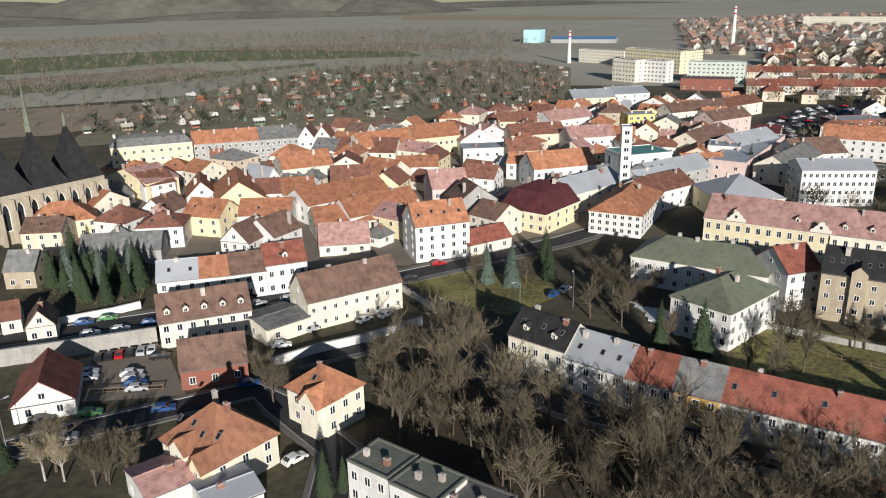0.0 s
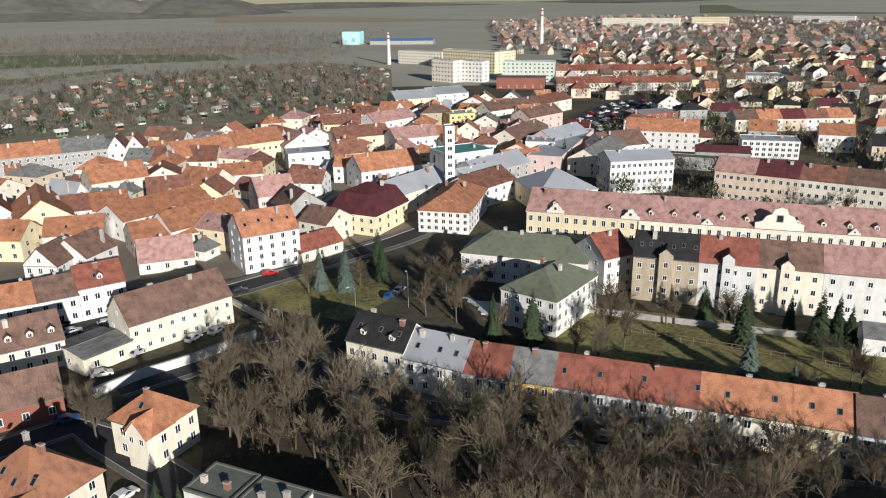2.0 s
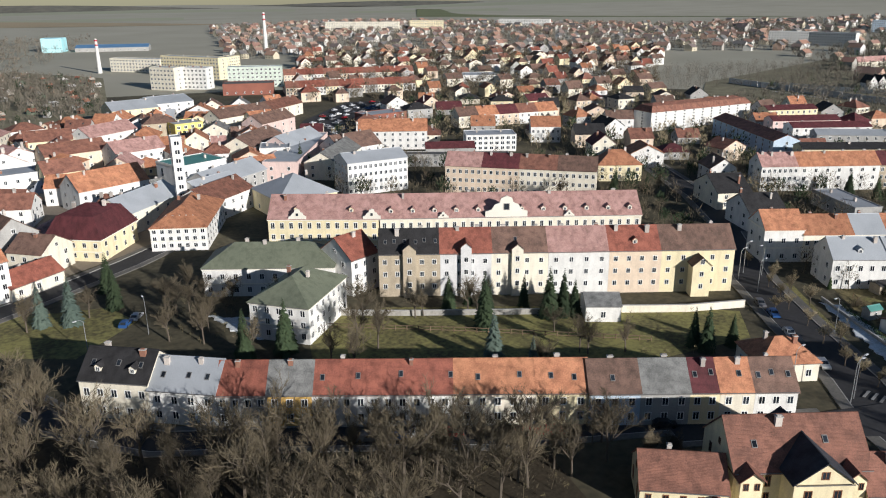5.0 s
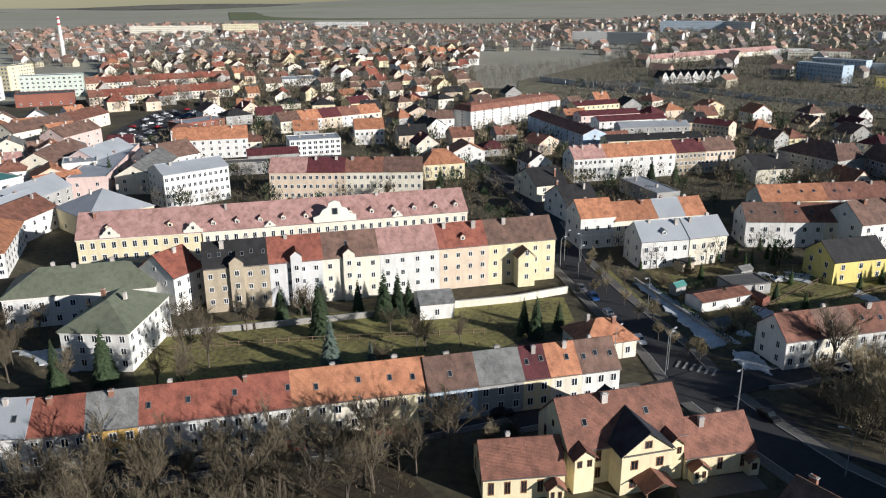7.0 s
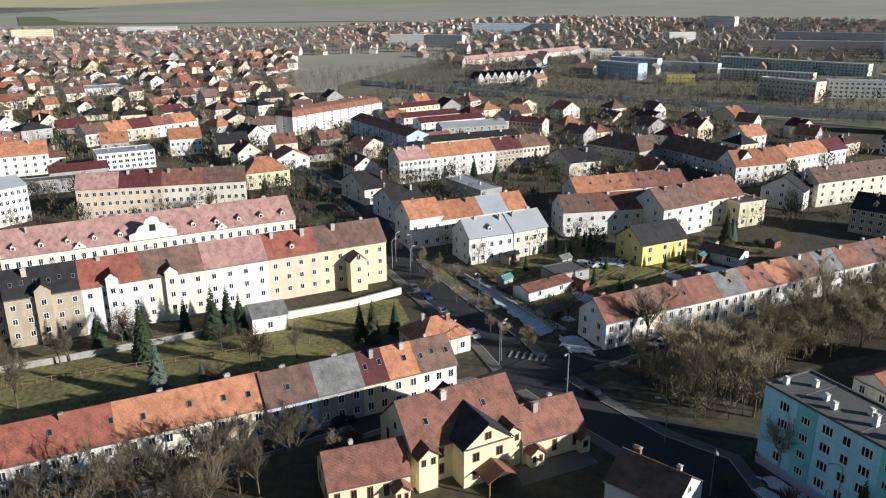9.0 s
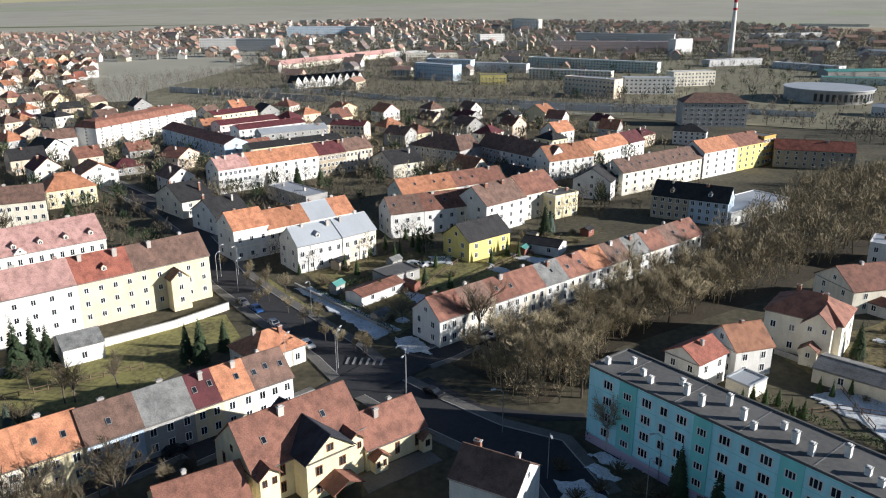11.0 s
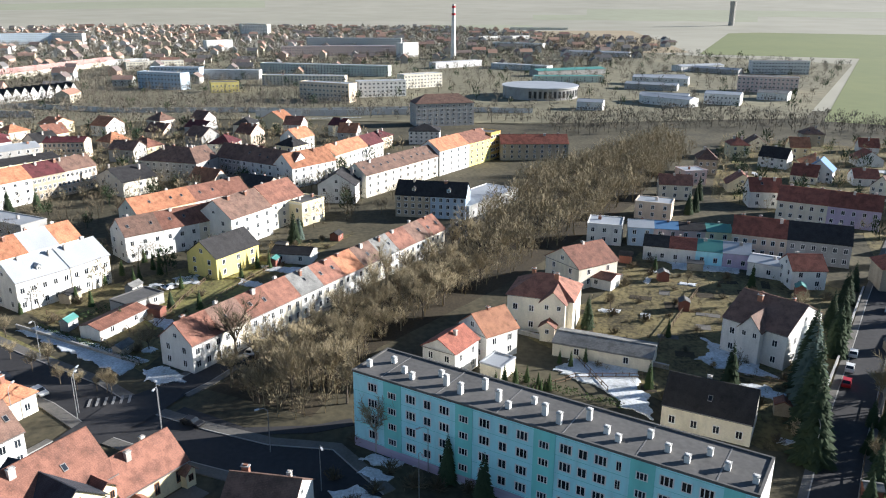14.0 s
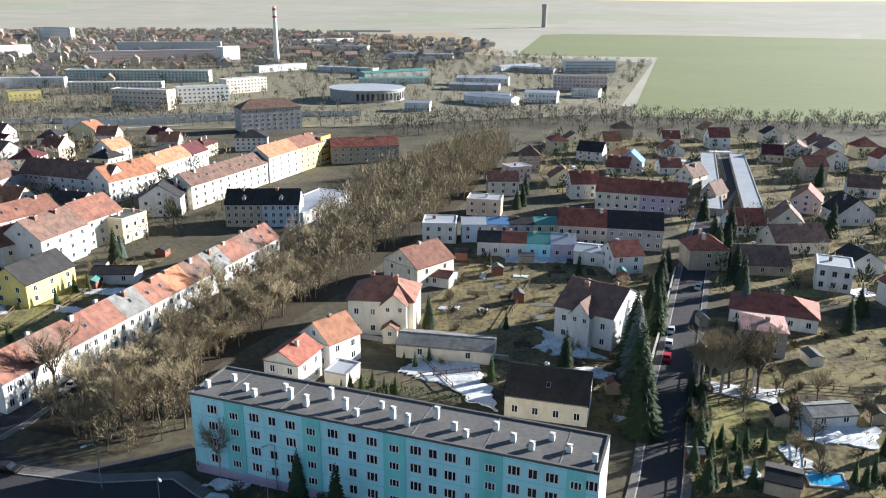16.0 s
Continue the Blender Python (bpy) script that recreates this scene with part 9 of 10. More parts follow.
far_wood("scrub_wood", "brown bare scrub and trees in the railway valley", VALLEY, 6.5, 8, 71, None, 60, "woods", 2.0)
far_wood("scrub_wood", "dense bare trees along the ravine", RAVINE, 6, 9, 72, None, 60, "woods", 2.0)
far_wood("garden_wood", "bare and evergreen garden trees between the small houses", SOUTH, 7.0, 6, 69, M_SUNLIT_TWIG, 70, "woods", 1.8)
far_wood("distant_wood", "brown bare wood beside the allotments", LEFTWOOD, 7, 10, 73, None, 50, "woods", 2.2)
far_wood("distant_wood", "distant belt of bare trees on the plain", FARBELT, 18, 12, 74, None, 30, "woods", 3.0)
far_wood("distant_wood", "distant hedgerow of bare trees", FARBELT2, 11, 11, 75, None, 40, "woods", 2.4)
far_wood("distant_wood", "grey brown woods and scrub beyond the railway", EASTWOOD, 7.0, 9, 68, None, 130, "woods", 1.25)
far_wood("distant_wood", "scattered bare trees on the plain", WESTPLAIN, 20, 11, 67, None, 36, "woods", 2.8)
far_wood("evergreens", "dark evergreens between the houses", MIDTOWN, 17, 8, 66, M_NEEDLE, 110, "trees", 2.4)
far_wood("evergreens", "dark evergreens among the small houses", SOUTH, 13, 8, 65, M_NEEDLE, 120, "trees", 2.2)
far_wood("evergreens", "dark evergreens in the allotments", COLONY, 19, 8, 64, M_NEEDLE, 60, "trees", 3.2)
far_wood("underwood", "brushy bare underwood below the avenue trees", [p for p in AVENUE if math.hypot(*p) < 240], 3.1, 7, 60, M_SUNLIT_TWIG, 170, "woods", 1.4)
far_wood("underwood", "brushy bare underwood of the wood", WOOD, 4.6, 6, 59, M_TWIG, 110, "woods", 1.3)
far_wood("estate_trees", "bare trees and scrub between the works and blocks", INDUSTRY, 11, 9, 63, None, 60, "woods", 1.9)
far_wood("evergreens", "dark evergreens between the works and blocks", INDUSTRY, 34, 9, 62, M_NEEDLE, 60, "trees", 3.0)
far_wood("garden_trees", "fruit trees and bushes of the allotments", COLONY, 6.2, 6, 76, M_FARTWIG, 34, "woods", 2.8)
far_wood("town_trees", "bare trees between the distant houses", MIDFAR, 8.5, 10, 77, M_TWIG, 90, "woods", 2.0)
far_wood("town_trees", "bare trees between the far houses", FARTOWN, 11.5, 10, 78, None, 44, "woods", 3.0)
far_wood("town_trees", "bare trees between the estate blocks", FAREAST, 12, 10, 79, None, 44, "woods", 3.0)
far_wood("town_trees", "bare trees between the town houses", MIDTOWN, 6.2, 7.5, 80, M_SUNLIT_TWIG, 60, "woods", 2.0)

BLOCKS = [(112, 262), (150, 180), (172, 128), (186, 92), (240, 48), (300, -6), (345, 40), (322, 150), (240, 245), (165, 300)]
far_wood("town_trees", "bare trees and brush in the yards between the blocks", BLOCKS, 8.0, 9, 84, M_TWIG, 190, "woods", 1.5)
far_wood("evergreens", "dark evergreens in the yards between the blocks", BLOCKS, 15, 8, 85, M_NEEDLE, 260, "trees", 1.8)
far_wood("scrub", "dry hedges and weeds in the yards", BLOCKS, 4.0, 2.4, 86, M_TWIG, 46, "scrub", 2.0)
for px, py in scatter(BLOCKS, 30, 87):
    if clear(px, py, 3.0):
        plant(TREES, px, py, random.Random(px).uniform(0.7, 1.05), "tall bare tree in a yard between houses", "yard trees")

# ---- the block of flats: stair strips, end wall, plinth, roof vents ----
PL, PD, PH = 64.3, 9.9, 14.0
BLANK = box_mesh("strip", WALL["turq"])
STRIPS = ((0.125, 3.4), (0.335, 3.0), (0.545, 3.4), (0.77, 3.4), (0.955, 2.6))
for fx, w_ in STRIPS:
    st = part("stair_strip", BLANK, PANEL, scaled(PL * fx, -0.06, 1.6, w_, 0.2, PH - 1.7), "turquoise stair strip")
    for k in range(4):
        part("window", WINDOWP, PANEL, scaled(PL * fx, -0.17, 2.5 + k * 2.85, 1.7, 1, 1.25))
edges = [0.0] + [PL * fx for fx, _ in STRIPS] + [PL + 1.3]
for e0, e1 in zip(edges, edges[1:]):
    lo, hi = e0 + 2.0, min(e1 - 2.0, PL - 0.9)
    n_ = max(1, round((hi - lo) / 2.75))
    for c in range(n_):
        wide = (2.0, 1.45, 2.0, 0.8)[c % 4]
        for k in range(4):
            part("window", WINDOWP if wide > 1.8 else WINDOW, PANEL, scaled(lo + (hi - lo) * (c + 0.5) / n_, 0, 2.35 + k * 2.95, wide, 1, 1.6))
for k in range(5):   # thin joints between the storeys
    part("storey_joint", BLANK, PANEL, scaled(PL / 2, -0.004, 1.75 + k * 2.95, PL - 0.2, 0.03, 0.07))
part("plinth", box_mesh("plinth", WALL["lilac"]), PANEL, scaled(PL / 2, -0.04, -0.3, PL, 0.12, 1.9), "lilac plinth")
part("end_wall", box_mesh("end_wall", WALL["white"]), PANEL, scaled(PL + 0.04, PD / 2, -0.3, 0.12, PD, PH + 0.3), "white end wall")
# Unseen rear face, added in cream so no turquoise bounces onto the house behind.
part("back_wall", box_mesh("back_wall", WALL["cream"]), PANEL, scaled(PL / 2, PD + 0.04, -0.3, PL, 0.12, PH), "unseen cream rear wall added to neutralise bounced light")
VENT = chimney_mesh("roof_vent", WALL["white"])
rng = random.Random(9)
for k in range(22):
    vx = PL * (k + 0.5) / 22 + rng.uniform(-0.6, 0.6)
    part("roof_vent", VENT, PANEL, scaled(vx, PD * (0.28, 0.62, 0.4)[k % 3], PH + 0.04, 0.75, 0.75, rng.choice((1.2, 1.3, 2.0))))
for k in range(6):
    part("roof_seam", box_mesh("roof_seam", M_GUTTER), PANEL, scaled(PL * (k + 0.5) / 6, PD / 2, PH + 0.05, 0.18, PD - 0.7, 0.06))

# ---- the church ----
(ax, ay), (bx, by) = CHURCH
ch = new("church")
ca = math.atan2(by - ay, bx - ax)
CL, CD, CHH = 36.0, 17.0, 15.5
ch.matrix_basis = pose(bx - CL * math.cos(ca), by - CL * math.sin(ca), 0, 0, 0, math.degrees(ca))
tagged(ch, "gothic sandstone church with three dark tent roofs", "church")
bm = bmesh.new()
bm_box(bm, 0, 0, -1, CL, CD, CHH)
part("wall", mesh_of("wall", bm, WALL["stone"]), ch)
SLATE = ROOF["dark"]
for k in range(3):
    bm = bmesh.new()
    c0, w_ = CL * (k + 0.5) / 3, CL / 6 + 0.3
    prev = None
    for f, z in ((1.0, 0), (0.66, 4.2), (0.38, 9.0), (0.16, 14.0), (0.03, 17.5)):
        cur = [bm.verts.new((c0 + sx * w_ * f, CD / 2 + sy * (CD / 2 + 0.4) * (f if f < 1 else 1), CHH + z)) for sx, sy in ((-1, -1), (1, -1), (1, 1), (-1, 1))]
        if prev:
            for q in range(4):
                bm.faces.new((prev[q], prev[(q + 1) % 4], cur[(q + 1) % 4], cur[q]))
        else:
            bm.faces.new(cur[::-1])
        prev = cur
    bm.faces.new(prev)
    part("tent_roof", mesh_of("tent_roof", bm, SLATE), ch)
    bm = bmesh.new()
    top = 45.0 if k == 1 else 34.0 if k == 2 else 33.0
    z0 = CHH + 16.5
    tube(bm, Vector((c0, CD / 2, z0)), Vector((c0, CD / 2, z0 + 2.4)), 1.2 if k == 1 else 0.6, 1.1 if k == 1 else 0.5, 8)
    tube(bm, Vector((c0, CD / 2, z0 + 2.4)), Vector((c0, CD / 2, z0 + 2.9)), 1.6 if k == 1 else 0.8, 1.2 if k == 1 else 0.6, 8)
    tube(bm, Vector((c0, CD / 2, z0 + 2.9)), Vector((c0, CD / 2, top + 3)), 1.0 if k == 1 else 0.5, 0.06, 8)
    part("spire", mesh_of("spire", bm, ROOF["green"]), ch, label="thin green copper spire")
bm = bmesh.new()
bm_box(bm, -0.5, -0.8, -1, 0.5, 0.003, CHH - 1.5)
bm_box(bm, -0.4, -1.8, -1, 0.4, -0.8, CHH - 5)
BUT = mesh_of("buttress", bm, WALL["stone"])
bm = bmesh.new()
pts_ = [(-0.9, 0.0), (0.9, 0.0), (0.9, 6.2), (0.55, 7.4), (0, 8.2), (-0.55, 7.4), (-0.9, 6.2)]
bm_poly(bm, [(a, -0.02, b) for a, b in pts_], 1)
for i in range(7):
    (a, b), (c, d) = pts_[i], pts_[(i + 1) % 7]
    bm_poly(bm, ((a, -0.02, b), (c, -0.02, d), (c * 1.25, -0.15, 4 + (d - 4) * 1.07), (a * 1.25, -0.15, 4 + (b - 4) * 1.07)), 0)
LANCET = mesh_of("lancet_window", bm, M_TRIM, M_GLASS)
for k in range(9):
    part("buttress", BUT, ch, pose(CL * k / 8, 0, 0))
    if k < 8:
        part("lancet_window", LANCET, ch, pose(CL * (k + 0.5) / 8, 0, 4.5))

# ---- pale railway barrier of concrete panels ----
PANEL_PIECE = box_mesh("barrier_panel", WALL["pale"])
for (ax_, ay_), (bx_, by_) in (((532.9, 404.5), (511.7, 256.1)), ((516.0, 115.0), (530.4, 10.5))):
    bar = new("railway_barrier")
    tagged(bar, "long pale concrete barrier beside the railway", "barrier")
    L_, a_ = math.hypot(bx_ - ax_, by_ - ay_), math.degrees(math.atan2(by_ - ay_, bx_ - ax_))
    n_ = int(L_ / 14)
    for k_ in range(n_):
        f_ = (k_ + 0.5) / n_
        part("panel", PANEL_PIECE, bar, scaled(ax_ + (bx_ - ax_) * f_, ay_ + (by_ - ay_) * f_, -0.2, L_ / n_ - 0.5, 0.4, 4.6, a_))
    snow_patch("long strip of old snow beside the railway", [(ax_ - 7, ay_), (ax_ - 12, ay_), (bx_ - 12, by_), (bx_ - 7, by_)])

# ---- round sports hall ----
rh = new("round_hall")
rh.matrix_basis = pose(ROUND[0], ROUND[1], 0)
tagged(rh, "round glazed hall with a flat grey roof", "hall")
bm = bmesh.new()
tube(bm, Vector((0, 0, -1)), Vector((0, 0, 9)), 30, 30, 48)
part("wall", mesh_of("wall", bm, WALL["greyw"]), rh)
bm = bmesh.new()
tube(bm, Vector((0, 0, 9)), Vector((0, 0, 9.8)), 31, 31, 48)
bm_poly(bm, [(31 * math.cos(k * math.pi / 24), 31 * math.sin(k * math.pi / 24), 9.7) for k in range(48)])
part("roof", mesh_of("roof", bm, ROOF["light"]), rh)
for k in range(24, 42):
    a = k * math.pi / 24 - 0.4
    part("glazing", DARKWIN, rh, scaled(30.05 * math.cos(a), 30.05 * math.sin(a), 1.5, 2.6, 1, 6, math.degrees(a) + 90))

# ---- car park cars, pool, garden things ----
rng = random.Random(77)
LOT = [(p[0], p[1]) for p in scatter(PARKED, 6.2, 78)]
for px, py in LOT[:70]:
    if free(px, py, 3):
        car(px, py, rng.choice((20, 110)) + rng.uniform(-3, 3), rng.choice(("white", "silver", "black", "grey", "blue", "red", "silver")), wheels=False)
pool = new("swimming_pool")
tagged(pool, "small blue garden swimming pool with a stone rim", "pool")
bm = bmesh.new()
bm_slab(bm, [(a, b, 0.12) for a, b in POOL], 0.3)
part("water", mesh_of("water", bm, M_WATER), pool)
bm = bmesh.new()
ribbon(bm, POOL + POOL[:1], 0.5, -0.2, 0.25)
part("rim", mesh_of("rim", bm, M_CAP), pool)


def garden_plots(poly, gap, seed, kinds):
    """Small beds, lawns and snow left on plots, turned with the street."""
    rng = random.Random(seed)
    for k, (px, py) in enumerate(scatter(poly, gap, seed)):
        a = radians(-14 + rng.choice((0, 90)) + rng.uniform(-6, 6))
        L, D = rng.uniform(3, gap * 0.75), rng.uniform(2, gap * 0.42)
        c, s = math.cos(a), math.sin(a)
        pts = [(px + u * c - v * s, py + u * s + v * c) for u, v in ((-L / 2, -D / 2), (L / 2, -D / 2), (L / 2, D / 2), (-L / 2, D / 2))]
        kind = rng.choice(kinds)
        if not free(px, py, 1.5):
            continue
        if kind == "snow":
            snow_patch("patch of old snow on a garden plot", pts)
        else:
            patch("garden_bed", {"grass": "green garden lawn", "soil": "dug brown vegetable bed", "path": "pale paved garden terrace"}[kind] + " behind the houses", pts, 0.045 + 0.0006 * k, {"grass": M_GRASS, "soil": M_LITTER, "path": M_PAVE}[kind], thick=0.2)


def garden_sheds(poly, gap, seed):
    rng = random.Random(seed)
    for px, py in scatter(poly, gap, seed):
        if free(px, py, 2.5):
            house("garden_shed", "small wooden garden shed with a felt roof", px, py, rng.choice((-14, 76)) + rng.uniform(-6, 6), rng.uniform(2.5, 4.5), rng.uniform(2.2, 3.2), rng.uniform(2.0, 2.5), rng.uniform(0.4, 0.9),
                  "gable", rng.choice(("beige", "brickw", "cream", "greyw")), rng.choice(("grey", "tar", "brick", "teal", "dark")), rows=1, cols=1, side=0, chim=0, ww=0.7, wh=0.8, over=0.15, cat="shed", group="garden sheds")


for poly, z in ((GARDENS, 0.012), (GARDENS_EAST, 0.016), (GARDENS_NORTH, 0.02), (SOUTH, 0.008)):
    patch("garden_ground", "rough yellow brown winter grass of the gardens", poly, z, M_ROUGH)
garden_sheds(GARDENS, 13, 95)
garden_sheds(GARDENS_EAST, 16, 96)
garden_sheds(GARDENS_NORTH, 14, 97)
garden_plots(GARDENS, 8, 91, ("grass", "soil", "snow", "snow", "path", "soil"))
garden_plots(GARDENS_EAST, 10, 92, ("grass", "grass", "soil", "snow", "path"))
garden_plots(GARDENS_NORTH, 9, 93, ("grass", "grass", "snow", "soil", "path"))
garden_plots(SOUTH, 17, 94, ("grass", "soil", "grass", "path", "snow"))


def bush(px, py, s, rng):
    ob = new("bush", rng.choice(SHRUBS))
    ob.matrix_basis = pose(px, py, 0, 0, 0, rng.uniform(0, 360)) @ Matrix.Diagonal((s, s, s * rng.uniform(0.8, 1.2), 1))
    tagged(ob, "bare brown bush in a garden", "bush", "garden bushes")


for poly, gap, sd, tree_gap in ((GARDENS, 7.0, 81, 12), (GARDENS_EAST, 8.0, 82, 14), (GARDENS_NORTH, 8.0, 83, 17)):
    rng = random.Random(sd)
    for px, py in scatter(poly, gap, sd):
        if free(px, py, 1.2):
            bush(px, py, rng.uniform(0.8, 2.2), rng)
    for px, py in scatter(poly, tree_gap, sd + 10):
        if free(px, py, 2.0):
            r = rng.random()
            if r < 0.62:
                plant(SUNLIT_TREES, px, py, rng.uniform(0.4, 0.75), "small bare fruit tree in a garden", "garden trees")
            elif r < 0.85:
                plant(THUJA, px, py, rng.uniform(0.5, 1.2), "small green thuja in a garden", "garden trees")
            else:
                plant(SPRUCE, px, py, rng.uniform(0.4, 0.9), "dark green spruce in a garden", "garden trees")

# ---- small gabled turrets, porch and forecourt of the guest house ----
def turret(root, u, v, w, d, h, rise, tile, wins=2, label="", wall="yellow", win=None):
    """A narrow projection with a saddle roof of its own, on a facade along local x."""
    bm = bmesh.new()
    bm_box(bm, u, -v, -0.5, u + w, d - v, h)
    for gy in (-v, d - v):
        bm_poly(bm, ((u, gy, h), (u + w, gy, h), (u + w / 2, gy, h + rise)))
    t = part("turret", mesh_of("turret", bm, WALL[wall]), root, label=label)
    bm = bmesh.new()
    c = u + w / 2
    for sg in (-1, 1):
        bm_slab(bm, ((c, -v - 0.45, h + rise + 0.18), (c, d - v, h + rise + 0.18), (c + sg * (w / 2 + 0.45), d - v, h - 0.12), (c + sg * (w / 2 + 0.45), -v - 0.45, h - 0.12))[::sg], 0.16)
    part("turret_roof", mesh_of("turret_roof", bm, ROOF[tile]), t)
    for k in range(wins):
        part("window", win or WINDOWB, t, scaled(u + w * (k + 0.5) / wins, -v, h - 1.7, min(0.95, w * 0.5 / wins), 1, 1.2))
    return t


turret(GUEST, 0.4, 1.6, 3.2, 4.0, 6.1, 1.3, "brick")
turret(GUEST, 15.2, 2.2, 3.0, 4.6, 6.2, 1.3, "brick")
turret(GUEST_EAST, 0.6, 1.6, 2.4, 3.0, 2.7, 1.0, "brick")
turret(GUEST_EAST, 10.2, 1.4, 1.8, 2.6, 2.8, 0.9, "brown", 1)
turret(GUEST_WEST, 9.6, 1.8, 2.2, 3.4, 2.6, 1.0, "brick")
turret(VILLA, 8.2, 2.2, 5.6, 9.0, 8.4, 2.6, "brick", 2, wall="cream", win=WINDOW)
turret(VILLA, 8.8, 4.6, 3.2, 2.6, 3.6, 1.2, "brick", 1, wall="cream", win=WINDOW)
turret(BROWN_VILLA, 4.6, 1.8, 4.6, 7.0, 7.6, 3.0, "brown", 2, wall="white", win=WINDOW)
turret(ORANGE, 5.2, 1.6, 4.4, 6.0, 6.3, 2.6, "orange", 2, wall="cream", win=WINDOW)
turret(SOLAR, 10.0, 1.4, 3.2, 4.5, 5.4, 2.2, "terra", 1, wall="yellow", win=WINDOW)
turret(GABLED, 1.0, 3.0, 4.0, 4.0, 3.0, 1.4, "light", 1, wall="white", win=WINDOW)
porch = new("entrance_porch")
porch.matrix_basis = pose(91.0, 47.6, 0, 0, 0, -31.0)
tagged(porch, "open entrance porch with a brick red saddle roof", "porch")
bm = bmesh.new()
for sg in (-1, 1):
    bm_slab(bm, ((2.4, -0.4, 4.1), (2.4, 4.6, 4.1), (2.4 + sg * 2.9, 4.6, 2.7), (2.4 + sg * 2.9, -0.4, 2.7))[::sg], 0.15)
part("roof", mesh_of("roof", bm, ROOF["brick"]), porch)
PORCH_POST = box_mesh("porch_post", M_WOOD)
for px, py in ((0, 0), (4.8, 0), (0, 4.2), (4.8, 4.2)):
    part("post", PORCH_POST, porch, scaled(px, py, 0, 0.22, 0.22, 2.8))
patch("forecourt", "pale paved forecourt of the guest house", [(96.0, 44.5), (99.5, 47.8), (110.5, 40.2), (108.0, 36.5)], 0.07, M_PAVE, cat="paving", thick=0.3)

rng = random.Random(33)
for px, py in [(122.1, 14.9), (113.0, 8.7), (109.1, 4.9), (107.9, 10.9), (111.1, 17.7), (108.4, 1.4), (118.3, 7.3), (104.3, 14.0), (108.0, -3.7)]:
    bush(px, py, rng.uniform(1.4, 2.4), rng)

# ---- ornamental gables of the school ----
def ornate_gable(parent, x, z, w, h):
    bm = bmesh.new()
    prof = [(-w / 2, 0), (w / 2, 0), (w / 2, h * 0.28), (w * 0.36, h * 0.36), (w * 0.28, h * 0.6), (w * 0.17, h * 0.68), (w * 0.13, h * 0.9), (0, h), (-w * 0.13, h * 0.9), (-w * 0.17, h * 0.68), (-w * 0.28, h * 0.6), (-w * 0.36, h * 0.36), (-w / 2, h * 0.28)]
    a = [bm.verts.new((x + u, -0.35, z + v)) for u, v in prof]
    b = [bm.verts.new((x + u, 0.35, z + v)) for u, v in prof]
    bm.faces.new(a), bm.faces.new(b[::-1])
    for k in range(len(prof)):
        n = (k + 1) % len(prof)
        bm.faces.new((a[n], a[k], b[k], b[n]))
    part("gable", mesh_of("gable", bm, M_TRIM), parent, label="pale curved stucco gable")
    part("window", DARKWIN, parent, scaled(x, -0.36, z + h * 0.35, w * 0.14, 1, w * 0.16))


ornate_gable(SCHOOL, 74.8 * 0.48, 10.8, 12.0, 6.2)
ornate_gable(SCHOOL, 74.8 * 0.24, 10.8, 3.0, 1.8)
ornate_gable(SCHOOL, 74.8 * 0.72, 10.8, 3.0, 1.8)
ornate_gable(SCHOOL_WEST, 31.5 * 0.27, 10.8, 5.0, 3.0)
ornate_gable(SCHOOL_WEST, 31.5 * 0.94, 10.8, 5.0, 3.0)

# ---- low scrub and clutter between the houses ----
M_SCRUBTWIG = mat("dry_garden_scrub", (0.22, 0.175, 0.10), (0.11, 0.105, 0.05), rough=1.0, fine=0.4, big=0.05, bump=0.0)
for poly, gap, sd, hh in ((GARDENS, 2.6, 101, 1.7), (GARDENS_EAST, 2.8, 102, 1.9), (GARDENS_NORTH, 2.8, 103, 1.7), (LAWN, 8.0, 104, 1.6), (TOWNSIDE, 4.2, 105, 2.6), (WOOD, 3.0, 106, 1.5), (AVENUE, 4.0, 107, 1.6), (PARK, 3.2, 108, 2.2), (MIDTOWN, 6.0, 109, 3.2), (SOUTH, 6.0, 110, 2.4), (ROWBACK, 3.4, 111, 2.4)):
    far_wood("scrub", "low dry scrub, bushes and weeds on rough ground", poly, gap, hh, sd, M_SCRUBTWIG, 46, "scrub", 2.2)


def fence(label, pts, gap=2.5, height=1.3, m=None):
    """Posts with two rails along pts."""
    root = new("fence")
    tagged(root, label, "fence")
    for (ax_, ay_), (bx_, by_) in zip(pts, pts[1:]):
        L_ = math.hypot(bx_ - ax_, by_ - ay_)
        n_ = max(1, int(L_ / gap))
        a_ = math.degrees(math.atan2(by_ - ay_, bx_ - ax_))
        for k_ in range(n_ + 1):
            f_ = k_ / n_
            part("post", POST, root, scaled(ax_ + (bx_ - ax_) * f_, ay_ + (by_ - ay_) * f_, 0, 0.16, 0.16, height))
        for z_ in (0.35, height - 0.2):
            part("rail", POST, root, scaled((ax_ + bx_) / 2, (ay_ + by_) / 2, z_, L_, 0.06, 0.14, a_))


POST = box_mesh("post", M_WOOD)
for pts_ in FENCES:
    fence("weathered wooden fence between garden plots", pts_)

# ---- single trees in gardens and along streets ----
for px, py in [(141.7, -10.8), (143.2, -12.7), (143.2, -14.9), (144.1, -17.3), (142.2, -19.3), (140.7, -21.3), (150.6, -27.3), (152.6, -30.8), (152.5, -25.3)]:
    plant(THUJA, px, py, random.Random(px).uniform(0.45, 0.75), 'small dense thuja in a snowy garden', 'garden thujas')
